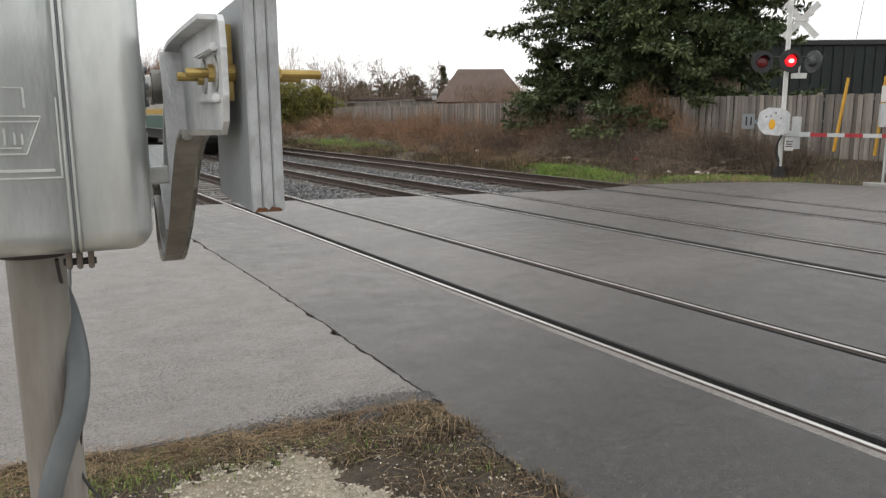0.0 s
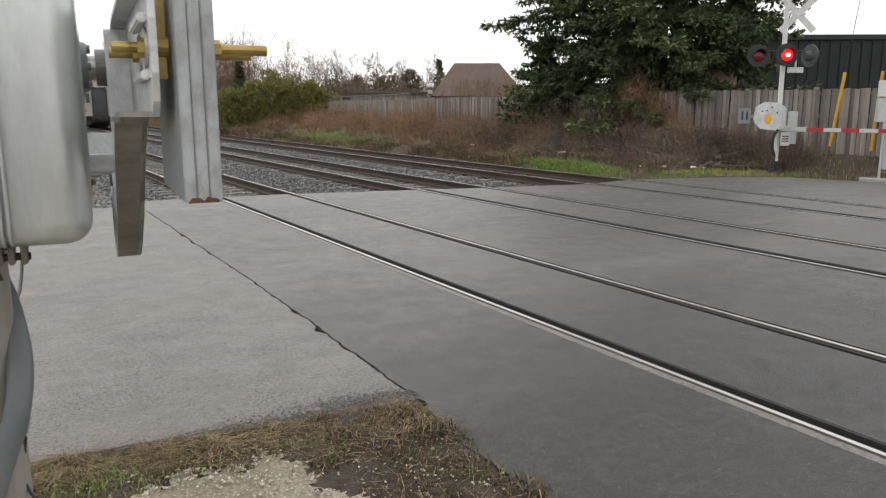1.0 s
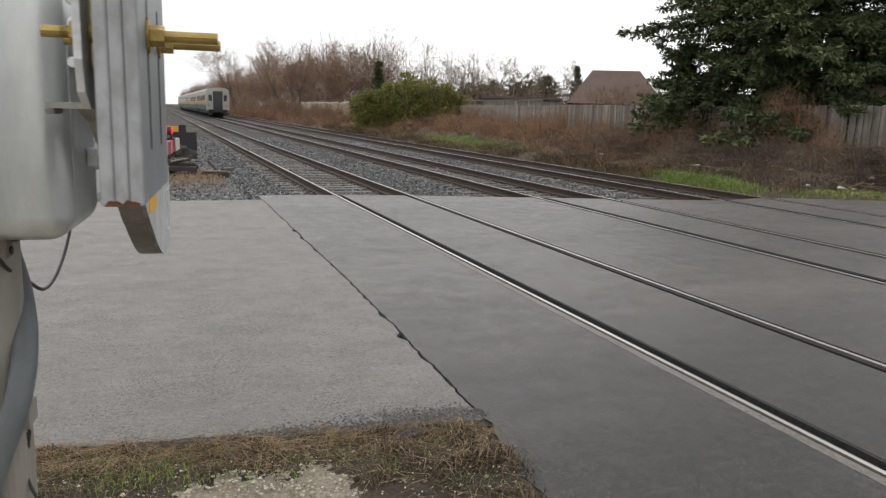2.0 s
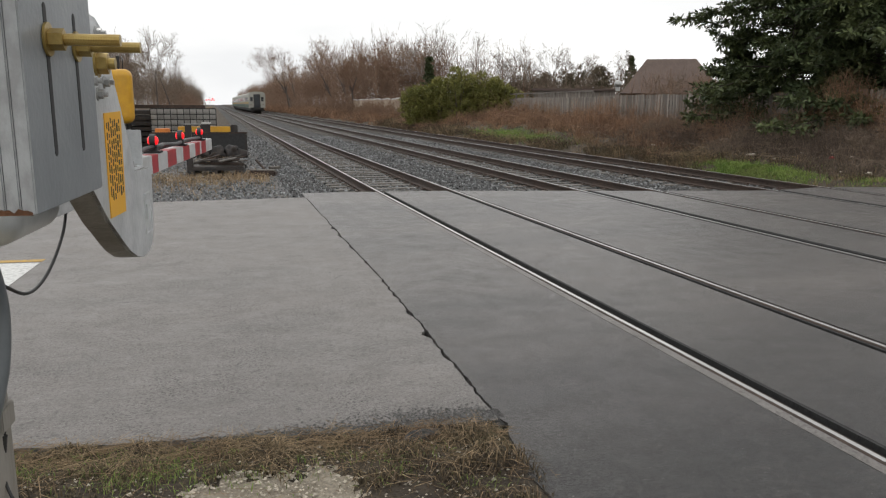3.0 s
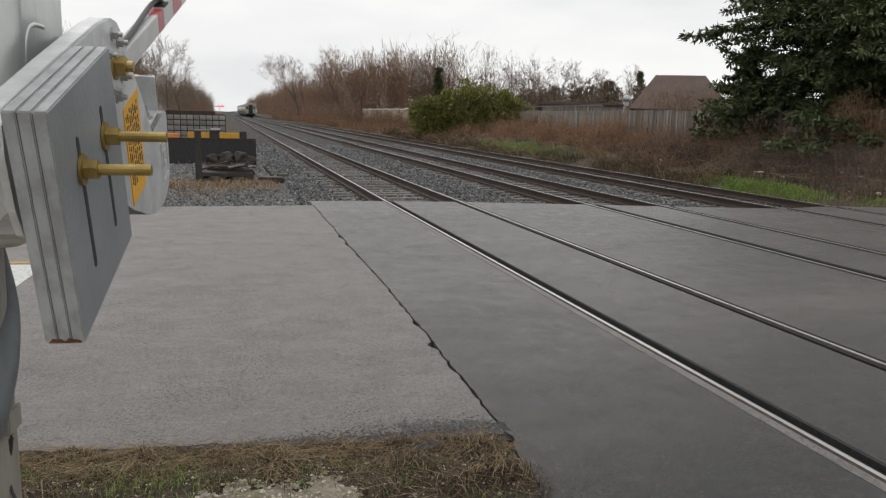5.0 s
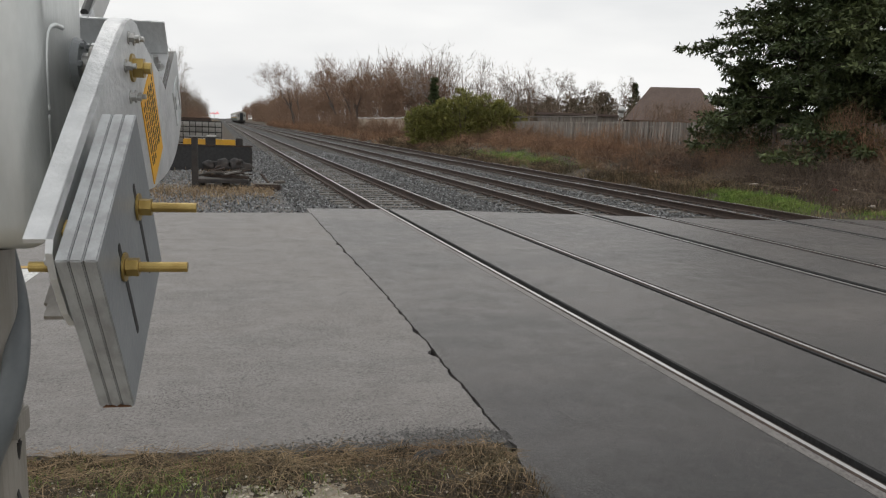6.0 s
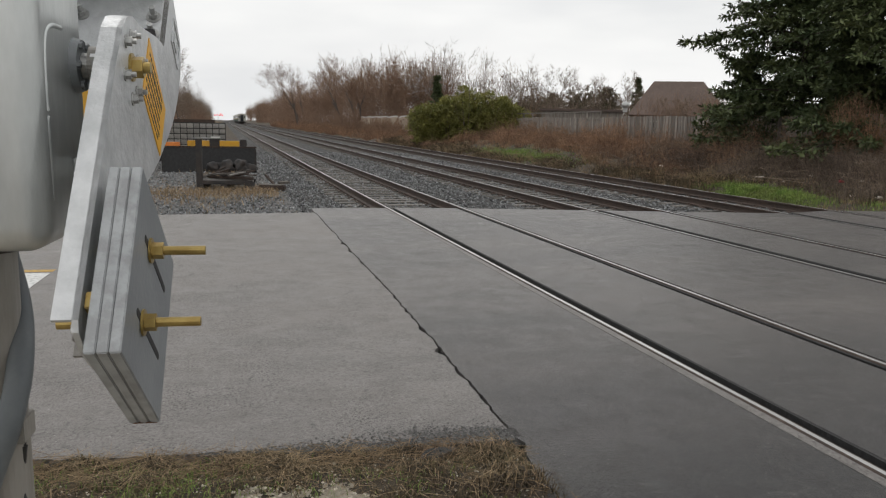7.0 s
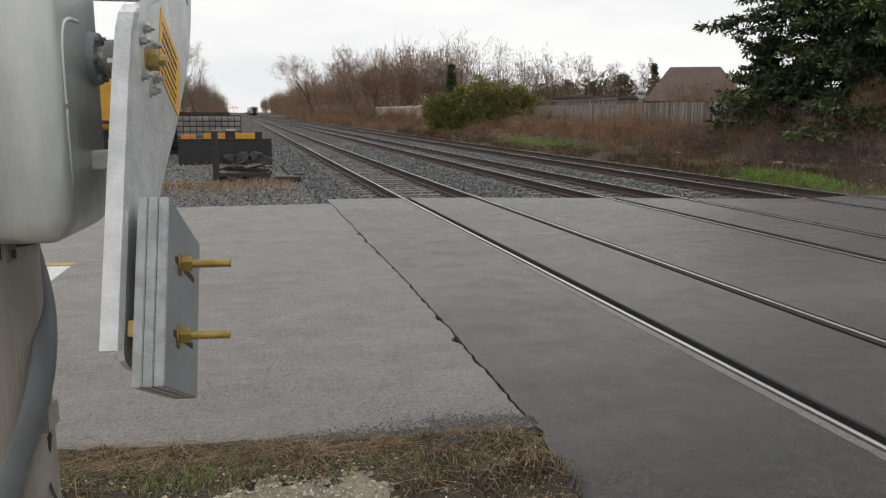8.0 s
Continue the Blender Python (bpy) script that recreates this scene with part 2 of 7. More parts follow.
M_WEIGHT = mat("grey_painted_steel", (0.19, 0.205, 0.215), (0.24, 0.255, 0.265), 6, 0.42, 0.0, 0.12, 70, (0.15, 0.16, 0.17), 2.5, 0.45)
# plate edges: chipped grey, paled to stand in for light from the sky
M_WEIGHT_SKYLIT = mat("chipped_grey_edge_painted_skylight", (0.34, 0.355, 0.365), (0.40, 0.415, 0.425), 9, 0.5, 0.0, 0.15, 120, (0.12, 0.11, 0.105), 30, 0.35, stretch=(1, 1, 0.6))
M_RUST = mat("rust", (0.16, 0.07, 0.03), (0.09, 0.045, 0.025), 40, 0.9, 0, 0.6, 120)
M_RUSTY = mat("rust_stained_steel", (0.11, 0.09, 0.075), (0.17, 0.14, 0.12), 30, 0.7, 0.2, 0.3, 80)
M_BRASS = mat("yellow_zinc_plating", (0.44, 0.33, 0.12), (0.36, 0.25, 0.08), 30, 0.36, 0.75, 0.1, 150, (0.22, 0.16, 0.06), 14, 0.4)
M_ZINC = mat("zinc_bolt", (0.5, 0.5, 0.49), (0.36, 0.36, 0.35), 40, 0.38, 0.8, 0.1, 120)
M_SLOT = mat("dark_slot", (0.015, 0.015, 0.016), (0.03, 0.03, 0.03), 30, 0.7, 0, 0, 1)
M_LABEL = mat("yellow_label", (0.80, 0.42, 0.02), (0.74, 0.37, 0.02), 8, 0.45, 0, 0.05, 40)
M_INK = mat("label_ink", (0.03, 0.025, 0.02), (0.05, 0.04, 0.03), 20, 0.6, 0, 0, 1)
M_POST = mat("weathered_post", (0.25, 0.235, 0.21), (0.33, 0.315, 0.29), 6, 0.6, 0.15, 0.25, 40, (0.18, 0.155, 0.13), 2.2, 0.6, stretch=(2, 2, 0.4))
M_CONDUIT = mat("grey_conduit", (0.10, 0.113, 0.12), (0.14, 0.152, 0.16), 8, 0.5, 0, 0.1, 60)
M_CABLE = mat("black_cable", (0.012, 0.012, 0.012), (0.025, 0.025, 0.025), 30, 0.5, 0, 0, 1)
M_WHITE = mat("white_paint", (0.70, 0.70, 0.68), (0.60, 0.60, 0.58), 9, 0.5, 0, 0.1, 60, (0.5, 0.49, 0.46), 2.5, 0.4)
M_RED = mat("red_reflective_tape", (0.42, 0.03, 0.04), (0.34, 0.025, 0.035), 10, 0.4, 0, 0.05, 60)
M_ARM = mat("white_reflective_arm", (0.55, 0.55, 0.55), (0.47, 0.47, 0.46), 8, 0.45, 0, 0.05, 60)
M_LAMP_ON = mat("lit_red_lens", (0.6, 0.01, 0.015), (0.5, 0.01, 0.012), 10, 0.3, 0, 0, 1, emit=(1.0, 0.012, 0.02), power=0.85)
M_LAMP_CORE = mat("lamp_core", (0.9, 0.6, 0.6), (0.9, 0.6, 0.6), 10, 0.3, 0, 0, 1, emit=(1.0, 0.4, 0.42), power=1.8)
M_LAMP_OFF = mat("unlit_red_lens", (0.14, 0.008, 0.01), (0.10, 0.006, 0.008), 10, 0.2, 0, 0, 1)
M_BLACK = mat("matt_black", (0.014, 0.014, 0.015), (0.028, 0.028, 0.029), 12, 0.6, 0, 0.1, 60)
M_LAMPBACK = mat("faded_black_paint", (0.05, 0.053, 0.055), (0.08, 0.083, 0.085), 12, 0.5, 0, 0.1, 60)
M_DARKSTEEL = mat("dark_dirty_steel", (0.022, 0.022, 0.024), (0.045, 0.042, 0.04), 7, 0.7, 0.2, 0.3, 40, (0.08, 0.055, 0.04), 3, 0.3)
M_YELLOW = mat("machine_yellow", (0.66, 0.36, 0.02), (0.58, 0.30, 0.02), 5, 0.45, 0, 0.05, 40, (0.40, 0.25, 0.06), 2, 0.35)
M_ORANGE = mat("orange_paint", (0.7, 0.22, 0.03), (0.6, 0.18, 0.03), 6, 0.5, 0, 0.05, 40)
M_FENCE = mat("weathered_fence_wood", (0.19, 0.165, 0.145), (0.32, 0.295, 0.265), 5, 0.9, 0, 0.5, 50, (0.13, 0.105, 0.085), 1.2, 0.5, random_tint=0.4, stretch=(3, 3, 0.3))
M_BARK = mat("bark", (0.10, 0.08, 0.066), (0.16, 0.13, 0.11), 9, 0.95, 0, 0.8, 30, stretch=(2, 2, 0.4))
M_BARK_DARK = mat("dark_bark", (0.045, 0.036, 0.03), (0.075, 0.06, 0.05), 9, 0.95, 0, 0.8, 30, stretch=(2, 2, 0.4))
M_TWIG = mat("bare_twigs", (0.17, 0.125, 0.093), (0.24, 0.183, 0.138), 3, 0.95, 0, 0, 1, (0.125, 0.095, 0.073), 0.2, 0.5)
M_TWIG_RED = mat("reddish_twigs", (0.205, 0.127, 0.086), (0.29, 0.192, 0.132), 3, 0.95, 0, 0, 1, (0.15, 0.10, 0.074), 0.12, 0.5)
M_TWIG_PALE = mat("pale_twigs", (0.36, 0.335, 0.31), (0.28, 0.25, 0.225), 3, 0.95, 0, 0, 1)
M_NEEDLE = mat("dark_needles", (0.040, 0.062, 0.024), (0.072, 0.096, 0.034), 1.6, 0.75, 0, 0, 1, (0.125, 0.14, 0.05), 0.6, 0.5, random_tint=0.45, island=True)
M_SHRUB = mat("brownish_evergreen", (0.085, 0.085, 0.042), (0.13, 0.11, 0.065), 0.9, 0.85, 0, 0, 1, (0.15, 0.10, 0.075), 0.3, 0.6, random_tint=0.4, island=True)
M_CEDAR = mat("cedar_foliage", (0.19, 0.195, 0.048), (0.30, 0.275, 0.078), 0.9, 0.85, 0, 0, 1, (0.115, 0.135, 0.046), 0.8, 0.55, random_tint=0.4, island=True)
M_BRUSH_GREY = mat("grey_dead_weeds", (0.145, 0.107, 0.080), (0.235, 0.178, 0.133), 1.2, 0.95, 0, 0, 1, (0.075, 0.055, 0.043), 0.5, 0.65, random_tint=0.6, island=True)
M_BRUSH = mat("dry_brush_stems", (0.25, 0.138, 0.080), (0.345, 0.215, 0.132), 1.2, 0.95, 0, 0, 1, (0.115, 0.073, 0.052), 0.5, 0.6, random_tint=0.55, island=True)
M_THATCH = mat("dead_brown_grass", (0.105, 0.073, 0.042), (0.045, 0.032, 0.022), 3, 0.95, 0, 0, 1, (0.115, 0.098, 0.048), 1.6, 0.6, random_tint=0.7, island=True)
M_STRAW = mat("straw_grass", (0.34, 0.255, 0.15), (0.24, 0.165, 0.095), 2, 0.9, 0, 0, 1, (0.16, 0.10, 0.06), 0.8, 0.5, random_tint=0.45, island=True)
M_GRASS = mat("fresh_grass", (0.13, 0.225, 0.036), (0.20, 0.285, 0.06), 2, 0.85, 0, 0, 1, (0.20, 0.175, 0.075), 0.9, 0.4, random_tint=0.45, island=True)
M_LITTER = mat("pale_litter", (0.55, 0.5, 0.45), (0.40, 0.34, 0.28), 5, 0.8, 0, 0, 1, random_tint=0.4)
M_ROOF = mat("brown_shingle_roof", (0.11, 0.08, 0.065), (0.15, 0.11, 0.095), 6, 0.9, 0, 0.5, 12, (0.09, 0.065, 0.055), 0.8, 0.5)
M_BRICK = mat("brown_brick", (0.20, 0.13, 0.10), (0.26, 0.18, 0.14), 5, 0.9, 0, 0.4, 12)
M_GREEN = mat("dark_green_cladding", (0.008, 0.014, 0.013), (0.013, 0.021, 0.019), 1.5, 0.7, 0, 0.15, 9)
M_BEIGE = mat("beige_siding", (0.42, 0.34, 0.26), (0.36, 0.29, 0.22), 3, 0.8, 0, 0.2, 20)
M_GLASS = mat("dark_window", (0.015, 0.018, 0.022), (0.03, 0.033, 0.038), 1.2, 0.12, 0, 0, 1)
M_COACH = mat("coach_stainless", (0.36, 0.355, 0.315), (0.43, 0.42, 0.375), 3, 0.5, 0.2, 0.1, 15, (0.25, 0.245, 0.215), 0.8, 0.45)
M_COACH_Y = mat("coach_yellow_band", (0.45, 0.27, 0.03), (0.40, 0.23, 0.03), 4, 0.5, 0, 0, 1)
M_COACH_G = mat("coach_green_band", (0.025, 0.075, 0.06), (0.035, 0.09, 0.07), 4, 0.5, 0, 0, 1)
M_CONCRETE = mat("concrete", (0.36, 0.355, 0.34), (0.29, 0.285, 0.27), 8, 0.9, 0, 0.3, 40, (0.2, 0.19, 0.18), 2, 0.4, random_tint=0.2)
M_PAINT_W = mat("worn_road_paint", (0.66, 0.66, 0.64), (0.36, 0.36, 0.35), 22, 0.8, 0, 0.3, 80, lo=0.45, hi=0.7)
M_PAINT_Y = mat("worn_yellow_paint", (0.55, 0.33, 0.06), (0.36, 0.25, 0.1), 22, 0.8, 0, 0.3, 80)
M_FARWOOD = mat("distant_wood", (0.10, 0.075, 0.065), (0.15, 0.115, 0.10), 0.5, 1.0, 0, 0, 1)


# ---- building helpers ----
def mesh_of(name, bm, material, smooth=False):
    me = bpy.data.meshes.new(name)
    bm.to_mesh(me)
    bm.free()
    if smooth:
        for p in me.polygons:
            p.use_smooth = True
    for m in (material if isinstance(material, (list, tuple)) else [material]):
        me.materials.append(m)
    return me


def part(name, bm, material, parent=None, label="", smooth=False):
    ob = new(name, mesh_of(name, bm, material, smooth))
    if parent is not None:
        ob.parent = parent
    if label:
        ob["label"] = label
    return ob


def soup(name, verts, faces, material, parent=None, smooth=False):
    """One mesh from computed vertices and faces (lists, or arrays of equal-sided faces)."""
    me = bpy.data.meshes.new(name)
    if isinstance(faces, np.ndarray):
        n, k = faces.shape
        me.vertices.add(len(verts))
        me.vertices.foreach_set("co", np.asarray(verts, np.float32).ravel())
        me.loops.add(n * k)
        me.loops.foreach_set("vertex_index", faces.astype(np.int32).ravel())
        me.polygons.add(n)
        me.polygons.foreach_set("loop_start", (np.arange(n) * k).astype(np.int32))
        me.update(calc_edges=True)
    else:
        me.from_pydata([tuple(v) for v in verts], [], faces)
    for m in (material if isinstance(material, (list, tuple)) else [material]):
        me.materials.append(m)
    if smooth:
        for p in me.polygons:
            p.use_smooth = True
    ob = new(name, me)
    if parent is not None:
        ob.parent = parent
    return ob


def thing(name, m, label, category, group="", kind=""):
    ob = new(name)
    ob.matrix_world = m
    return tagged(ob, label, category, group, kind)


def add_box(bm, x0, x1, y0, y1, z0, z1, bevel=0.0, m=None):
    r = bmesh.ops.create_cube(bm, size=1)
    vs = r["verts"]
    bmesh.ops.scale(bm, vec=(x1 - x0, y1 - y0, z1 - z0), verts=vs)
    bmesh.ops.translate(bm, vec=((x0 + x1) / 2, (y0 + y1) / 2, (z0 + z1) / 2), verts=vs)
    if bevel:
        es = list({e for v in vs for e in v.link_edges})
        r = bmesh.ops.bevel(bm, geom=es, offset=bevel, segments=2, affect='EDGES')
        vs = list({v for f in r["faces"] for v in f.verts} | {v for v in vs if v.is_valid})
    if m is not None:
        bmesh.ops.transform(bm, matrix=m, verts=vs)
    return vs


def box(x0, x1, y0, y1, z0, z1, bevel=0.0, m=None):
    bm = bmesh.new()
    add_box(bm, x0, x1, y0, y1, z0, z1, bevel, m)
    return bm


def add_tube(bm, a, b, r0, r1=None, sides=12, caps=True):
    a, b = Vector(a), Vector(b)
    r1 = r0 if r1 is None else r1
    d = b - a
    q = d.to_track_quat("Z", "Y").to_matrix().to_4x4()
    r = bmesh.ops.create_cone(bm, cap_ends=caps, segments=sides, radius1=max(r0, 1e-4), radius2=max(r1, 1e-4), depth=d.length)
    bmesh.ops.transform(bm, matrix=Matrix.Translation((a + b) / 2) @ q, verts=r["verts"])
    return r["verts"]


def tube(a, b, r0, r1=None, sides=12):
    bm = bmesh.new()
    add_tube(bm, a, b, r0, r1, sides)
    return bm


def hose(points, r, sides=10):
    """A bent tube through the points, rounded by Catmull-Rom."""
    ps = [Vector(p) for p in points]
    ps = [2 * ps[0] - ps[1]] + ps + [2 * ps[-1] - ps[-2]]
    line = []
    for i in range(1, len(ps) - 2):
        for k in range(6):
            t = k / 6
            a, b, c, d = ps[i - 1:i + 3]
            line.append(0.5 * ((2 * b) + (c - a) * t + (2 * a - 5 * b + 4 * c - d) * t * t + (3 * b - a - 3 * c + d) * t ** 3))
    line.append(ps[-2])
    bm = bmesh.new()
    rings = []
    for i, p in enumerate(line):
        d = (line[min(i + 1, len(line) - 1)] - line[max(i - 1, 0)]).normalized()
        q = d.to_track_quat("Z", "Y").to_matrix()
        rings.append([bm.verts.new(p + q @ Vector((r * math.cos(2 * math.pi * k / sides), r * math.sin(2 * math.pi * k / sides), 0))) for k in range(sides)])
    for ra, rb in zip(rings, rings[1:]):
        for k in range(sides):
            bm.faces.new((ra[k], ra[(k + 1) % sides], rb[(k + 1) % sides], rb[k]))
    bm.faces.new(rings[0][::-1])
    bm.faces.new(rings[-1])
    return bm


def add_slab(bm, outline, z0, z1, m=None):
    """An upright prism over a plan outline (counter-clockwise)."""
    lo = [bm.verts.new((x, y, z0)) for x, y in outline]
    hi = [bm.verts.new((x, y, z1)) for x, y in outline]
    n = len(outline)
    fs = [bm.faces.new(hi), bm.faces.new(lo[::-1])]
    for i in range(n):
        fs.append(bm.faces.new((lo[i], lo[(i + 1) % n], hi[(i + 1) % n], hi[i])))
    if m is not None:
        bmesh.ops.transform(bm, matrix=m, verts=lo + hi)
    return fs


def slab(outline, z0, z1, m=None):
    bm = bmesh.new()
    add_slab(bm, outline, z0, z1, m)
    bmesh.ops.recalc_face_normals(bm, faces=bm.faces[:])
    return bm


def side_plate(outline, x0, x1):
    """A plate in the y-z plane between x0 and x1, over an outline of (y, z)."""
    bm = bmesh.new()
    a = [bm.verts.new((x0, y, z)) for y, z in outline]
    b = [bm.verts.new((x1, y, z)) for y, z in outline]
    n = len(outline)
    bm.faces.new(a)
    bm.faces.new(b[::-1])
    for i in range(n):
        bm.faces.new((a[i], b[i], b[(i + 1) % n], a[(i + 1) % n]))
    bmesh.ops.recalc_face_normals(bm, faces=bm.faces[:])
    return bm


def hexagon(bm, c, axis, r, length):
    add_tube(bm, Vector(c), Vector(c) + Vector(axis) * length, r, r, 6)

# ---- the plan: tracks run along y, the road crosses them ----
RAILS = [(0.0, 1.507), (4.051, 5.555), (7.963, 9.469)]
FAR_EDGE = [(-60, 20.0), (-12, 15.3), (-4.2, 14.75), (-1.52, 14.78), (-1.5, 15.5), (-0.07, 15.43), (1.42, 15.2), (4.0, 14.55), (5.3, 14.2), (7.9, 13.6),
            (9.4, 13.9), (10.6, 13.58), (12.2, 13.0), (13.3, 12.2), (13.9, 10.3), (30, 8.5)]
NEAR_EDGE = [(-60, 12.0), (-8.0, 5.15), (-4.08, 4.57), (-2.98, 4.41), (-2.41, 4.32), (-1.64, 4.27)]


def line_y(line, x):
    for (xa, ya), (xb, yb) in zip(line, line[1:]):
        if xa <= x <= xb:
            return ya + (yb - ya) * (x - xa) / (xb - xa)
    return line[0][1] if x < line[0][0] else line[-1][1]


def smooth(a, b, v):
    t = min(1.0, max(0.0, (v - a) / (b - a)))
    return t * t * (3 - 2 * t)


def fence_x(y):
    return 16.3 + 0.063 * (y - 15)


def ground_z(x, y):
    """The lie of the land: level by the road, ballast bed between, a low bank towards the fence."""
    n = noise.noise((x * 0.35, y * 0.35, 0.3)) * 0.06 + noise.noise((x * 1.3, y * 1.3, 2.0)) * 0.025
    far = line_y(FAR_EDGE, x)
    if x < -1.3 and y < line_y(NEAR_EDGE, x) + 0.03:
        d = line_y(NEAR_EDGE, x) - y
        if x > -1.72:
            return -0.03
        return -0.015 + 0.05 * smooth(0, 0.5, d) * (1 - smooth(0.5, 1.2, d)) + n * 0.25
    if x < -1.7 and y > far:
        return -0.07 + n * 0.8
    if y <= far + 0.1 and x < 30:
        return -0.28
    if x < 10.9:
        return -0.5
    level = 1 - smooth(14.6, 18.0, y)
    w = smooth(10.9, 12.4, x) * 0.42 + smooth(12.2 + 2.9 * level, 15.6 + 0.6 * level, x) * 0.55
    return -0.5 + w + n * 1.5 + (0.0 if y > 16 else -0.02)


def axis_steps(stops):
    out = []
    for a, b, s in stops:
        v = a
        while v < b - 1e-6:
            out.append(v)
            v += s
    out.append(stops[-1][1])
    return out


def build_ground():
    xs = axis_steps([(-900, -100, 80), (-100, -20, 8), (-20, -5, 0.8), (-5, -1.2, 0.10), (-1.2, 10.4, 1.16), (10.4, 18, 0.25), (18, 30, 1.5), (30, 100, 10), (100, 900, 80)])
    ys = axis_steps([(-300, -20, 40), (-20, -1, 2), (-1, 6, 0.10), (6, 12, 0.5), (12, 30, 0.3), (30, 80, 1), (80, 300, 10), (300, 1500, 100)])
    verts = [(x, y, ground_z(x, y)) for y in ys for x in xs]
    n = len(xs)
    faces, kinds = [], []
    for j in range(len(ys) - 1):
        for i in range(n - 1):
            faces.append((j * n + i, j * n + i + 1, (j + 1) * n + i + 1, (j + 1) * n + i))
            x, y = (xs[i] + xs[i + 1]) / 2, (ys[j] + ys[j + 1]) / 2
            if x < -1.5 and y < line_y(NEAR_EDGE, x):
                kinds.append(3)
            elif -7.5 < x < -1.0 and y < 60:
                kinds.append(2)
            else:
                kinds.append(0)
    ob = soup("ground", verts, faces, [M_GROUND, M_GRAVEL, M_YARD, M_SOIL], smooth=True)
    for p, k in zip(ob.data.polygons, kinds):
        p.material_index = k
    tagged(ob, "earth and gravel ground with patchy spring grass", "ground", kind="structure")


def build_asphalt():
    rnd = random.Random(3)
    # a wandering joint between the road and the crossing
    seam = []
    for i in range(221):
        t = i / 220
        y = 4.27 + t * (14.78 - 4.27)
        x = -1.64 + 0.10 * min(1.0, t * 3.2) * 0.62 + 0.068 * t + 0.022 * noise.noise((y * 1.7, 3, 1)) + 0.012 * noise.noise((y * 7, 5, 1)) + rnd.uniform(-0.007, 0.007)
        seam.append((x, y))
    near = []
    for (xa, ya), (xb, yb) in zip(NEAR_EDGE, NEAR_EDGE[1:]):
        k = max(2, int((xb - xa) / 0.06)) if xa > -9 else 6
        for i in range(k):
            x = xa + (xb - xa) * i / k
            near.append((x, ya + (yb - ya) * i / k + (0.022 * noise.noise((x * 3, 1, 4)) + rnd.uniform(-0.012, 0.012) if x > -8 else 0)))
    outline = near + [(x - 0.010 - 0.022 * abs(noise.noise((y * 4, 2, 9))) - 0.10 * max(0.0, noise.noise((y * 3.3, 6, 9)) - 0.22), y) for x, y in seam] + [(-4.2, 14.75), (-12, 15.3), (-60, 20.0)]
    road = part("road", slab(outline, -0.12, 0.0), M_ROAD)
    tagged(road, "pale worn asphalt road surface with fine cracks", "road", kind="structure")
    # crossing panels between and beside the rails, with flangeways left open
    bounds = [(None, RAILS[0][0] - 0.122)]
    for i, (a, b) in enumerate(RAILS):
        bounds.append((a + 0.135, b - 0.135))
        bounds.append((b + 0.062, RAILS[i + 1][0] - 0.062 if i < 2 else None))
    crossing = thing("crossing_surface", Matrix(), "dark asphalt level crossing surface between the rails", "road", kind="structure")
    for xa, xb in bounds:
        if xa is None:
            edge = [(x + 0.004 + 0.010 * abs(noise.noise((y * 5, 8, 3))), y) for x, y in seam]
            shoulder = []
            for i in range(220):
                y = -14 + i * (4.2 + 14) / 219
                shoulder.append((-1.73 + 0.07 * noise.noise((y * 1.6, 7, 2)) + 0.05 * noise.noise((y * 6, 2, 2)) + rnd.uniform(-0.012, 0.012) + 0.08 * smooth(3.8, 4.25, y), y))
            pts = [(xb, -14), (xb, line_y(FAR_EDGE, xb))] + [(-1.5, 15.5)] + edge[::-1] + shoulder[::-1]
        elif xb is None:
            pts = [(xa, -14), (30, -14), (30, 8.5), (13.9, 10.3), (13.3, 12.2), (12.2, 13.0), (10.6, 13.58), (9.62, 13.85)]
            pts[-1] = (xa, 13.9)
        else:
            pts = [(xa, -14), (xb, -14), (xb, line_y(FAR_EDGE, xb)), (xa, line_y(FAR_EDGE, xa))]
        part("panel", slab(pts, -0.17, -0.002), M_CROSS, crossing)
    # dark fillers along the rails and open flangeways on the gauge side
    def strip(name, x0, x1, z1, m):
        part(name, slab([(x0, -14), (x1, -14), (x1, line_y(FAR_EDGE, x1) - 0.03), (x0, line_y(FAR_EDGE, x0) - 0.03)], -0.17, z1), m, crossing)
    strip("joint_filler", -0.124, -0.112, -0.012, M_TAR)
    strip("worn_strip", -0.112, -0.040, -0.004, M_ROAD)
    for k, (a, b) in enumerate(RAILS):
        if k:
            strip("joint_filler", a - 0.064, a - 0.037, -0.012, M_TAR)
        strip("joint_filler", b + 0.037, b + 0.064, -0.010, M_TAR)
        strip("flangeway", a + 0.036, a + 0.137, -0.05, M_TAR)
        strip("flangeway", b - 0.137, b - 0.036, -0.05, M_TAR)
        strip("flange_wall", a + 0.112, a + 0.134, -0.004, M_TAR)
        strip("flange_wall", b - 0.062, b - 0.040, -0.010, M_TAR)
        # black bands added by the far rails to paint the flangeways' shade wider
        if k:
            strip("tar_band", a + 0.132, a + 0.172, 0.003, M_TAR)
            strip("tar_band", b + 0.060, b + 0.090, 0.003, M_TAR)
            strip("tar_band", a - 0.090, a - 0.060, 0.003, M_TAR)
    part("joint_bed", slab([(-1.8, 4.2), (-1.4, 4.2), (-1.3, 15.2), (-1.7, 14.7)], -0.2, -0.10), M_TAR, crossing)
    # stop bar and centre line
    bar = part("stop_bar", slab([(-5.75, 4.95), (-5.2, 4.9), (-4.97, 9.55), (-5.5, 9.6)], 0.0005, 0.004), M_PAINT_W)
    tagged(bar, "worn white stop bar painted on the road", "road marking", kind="structure")
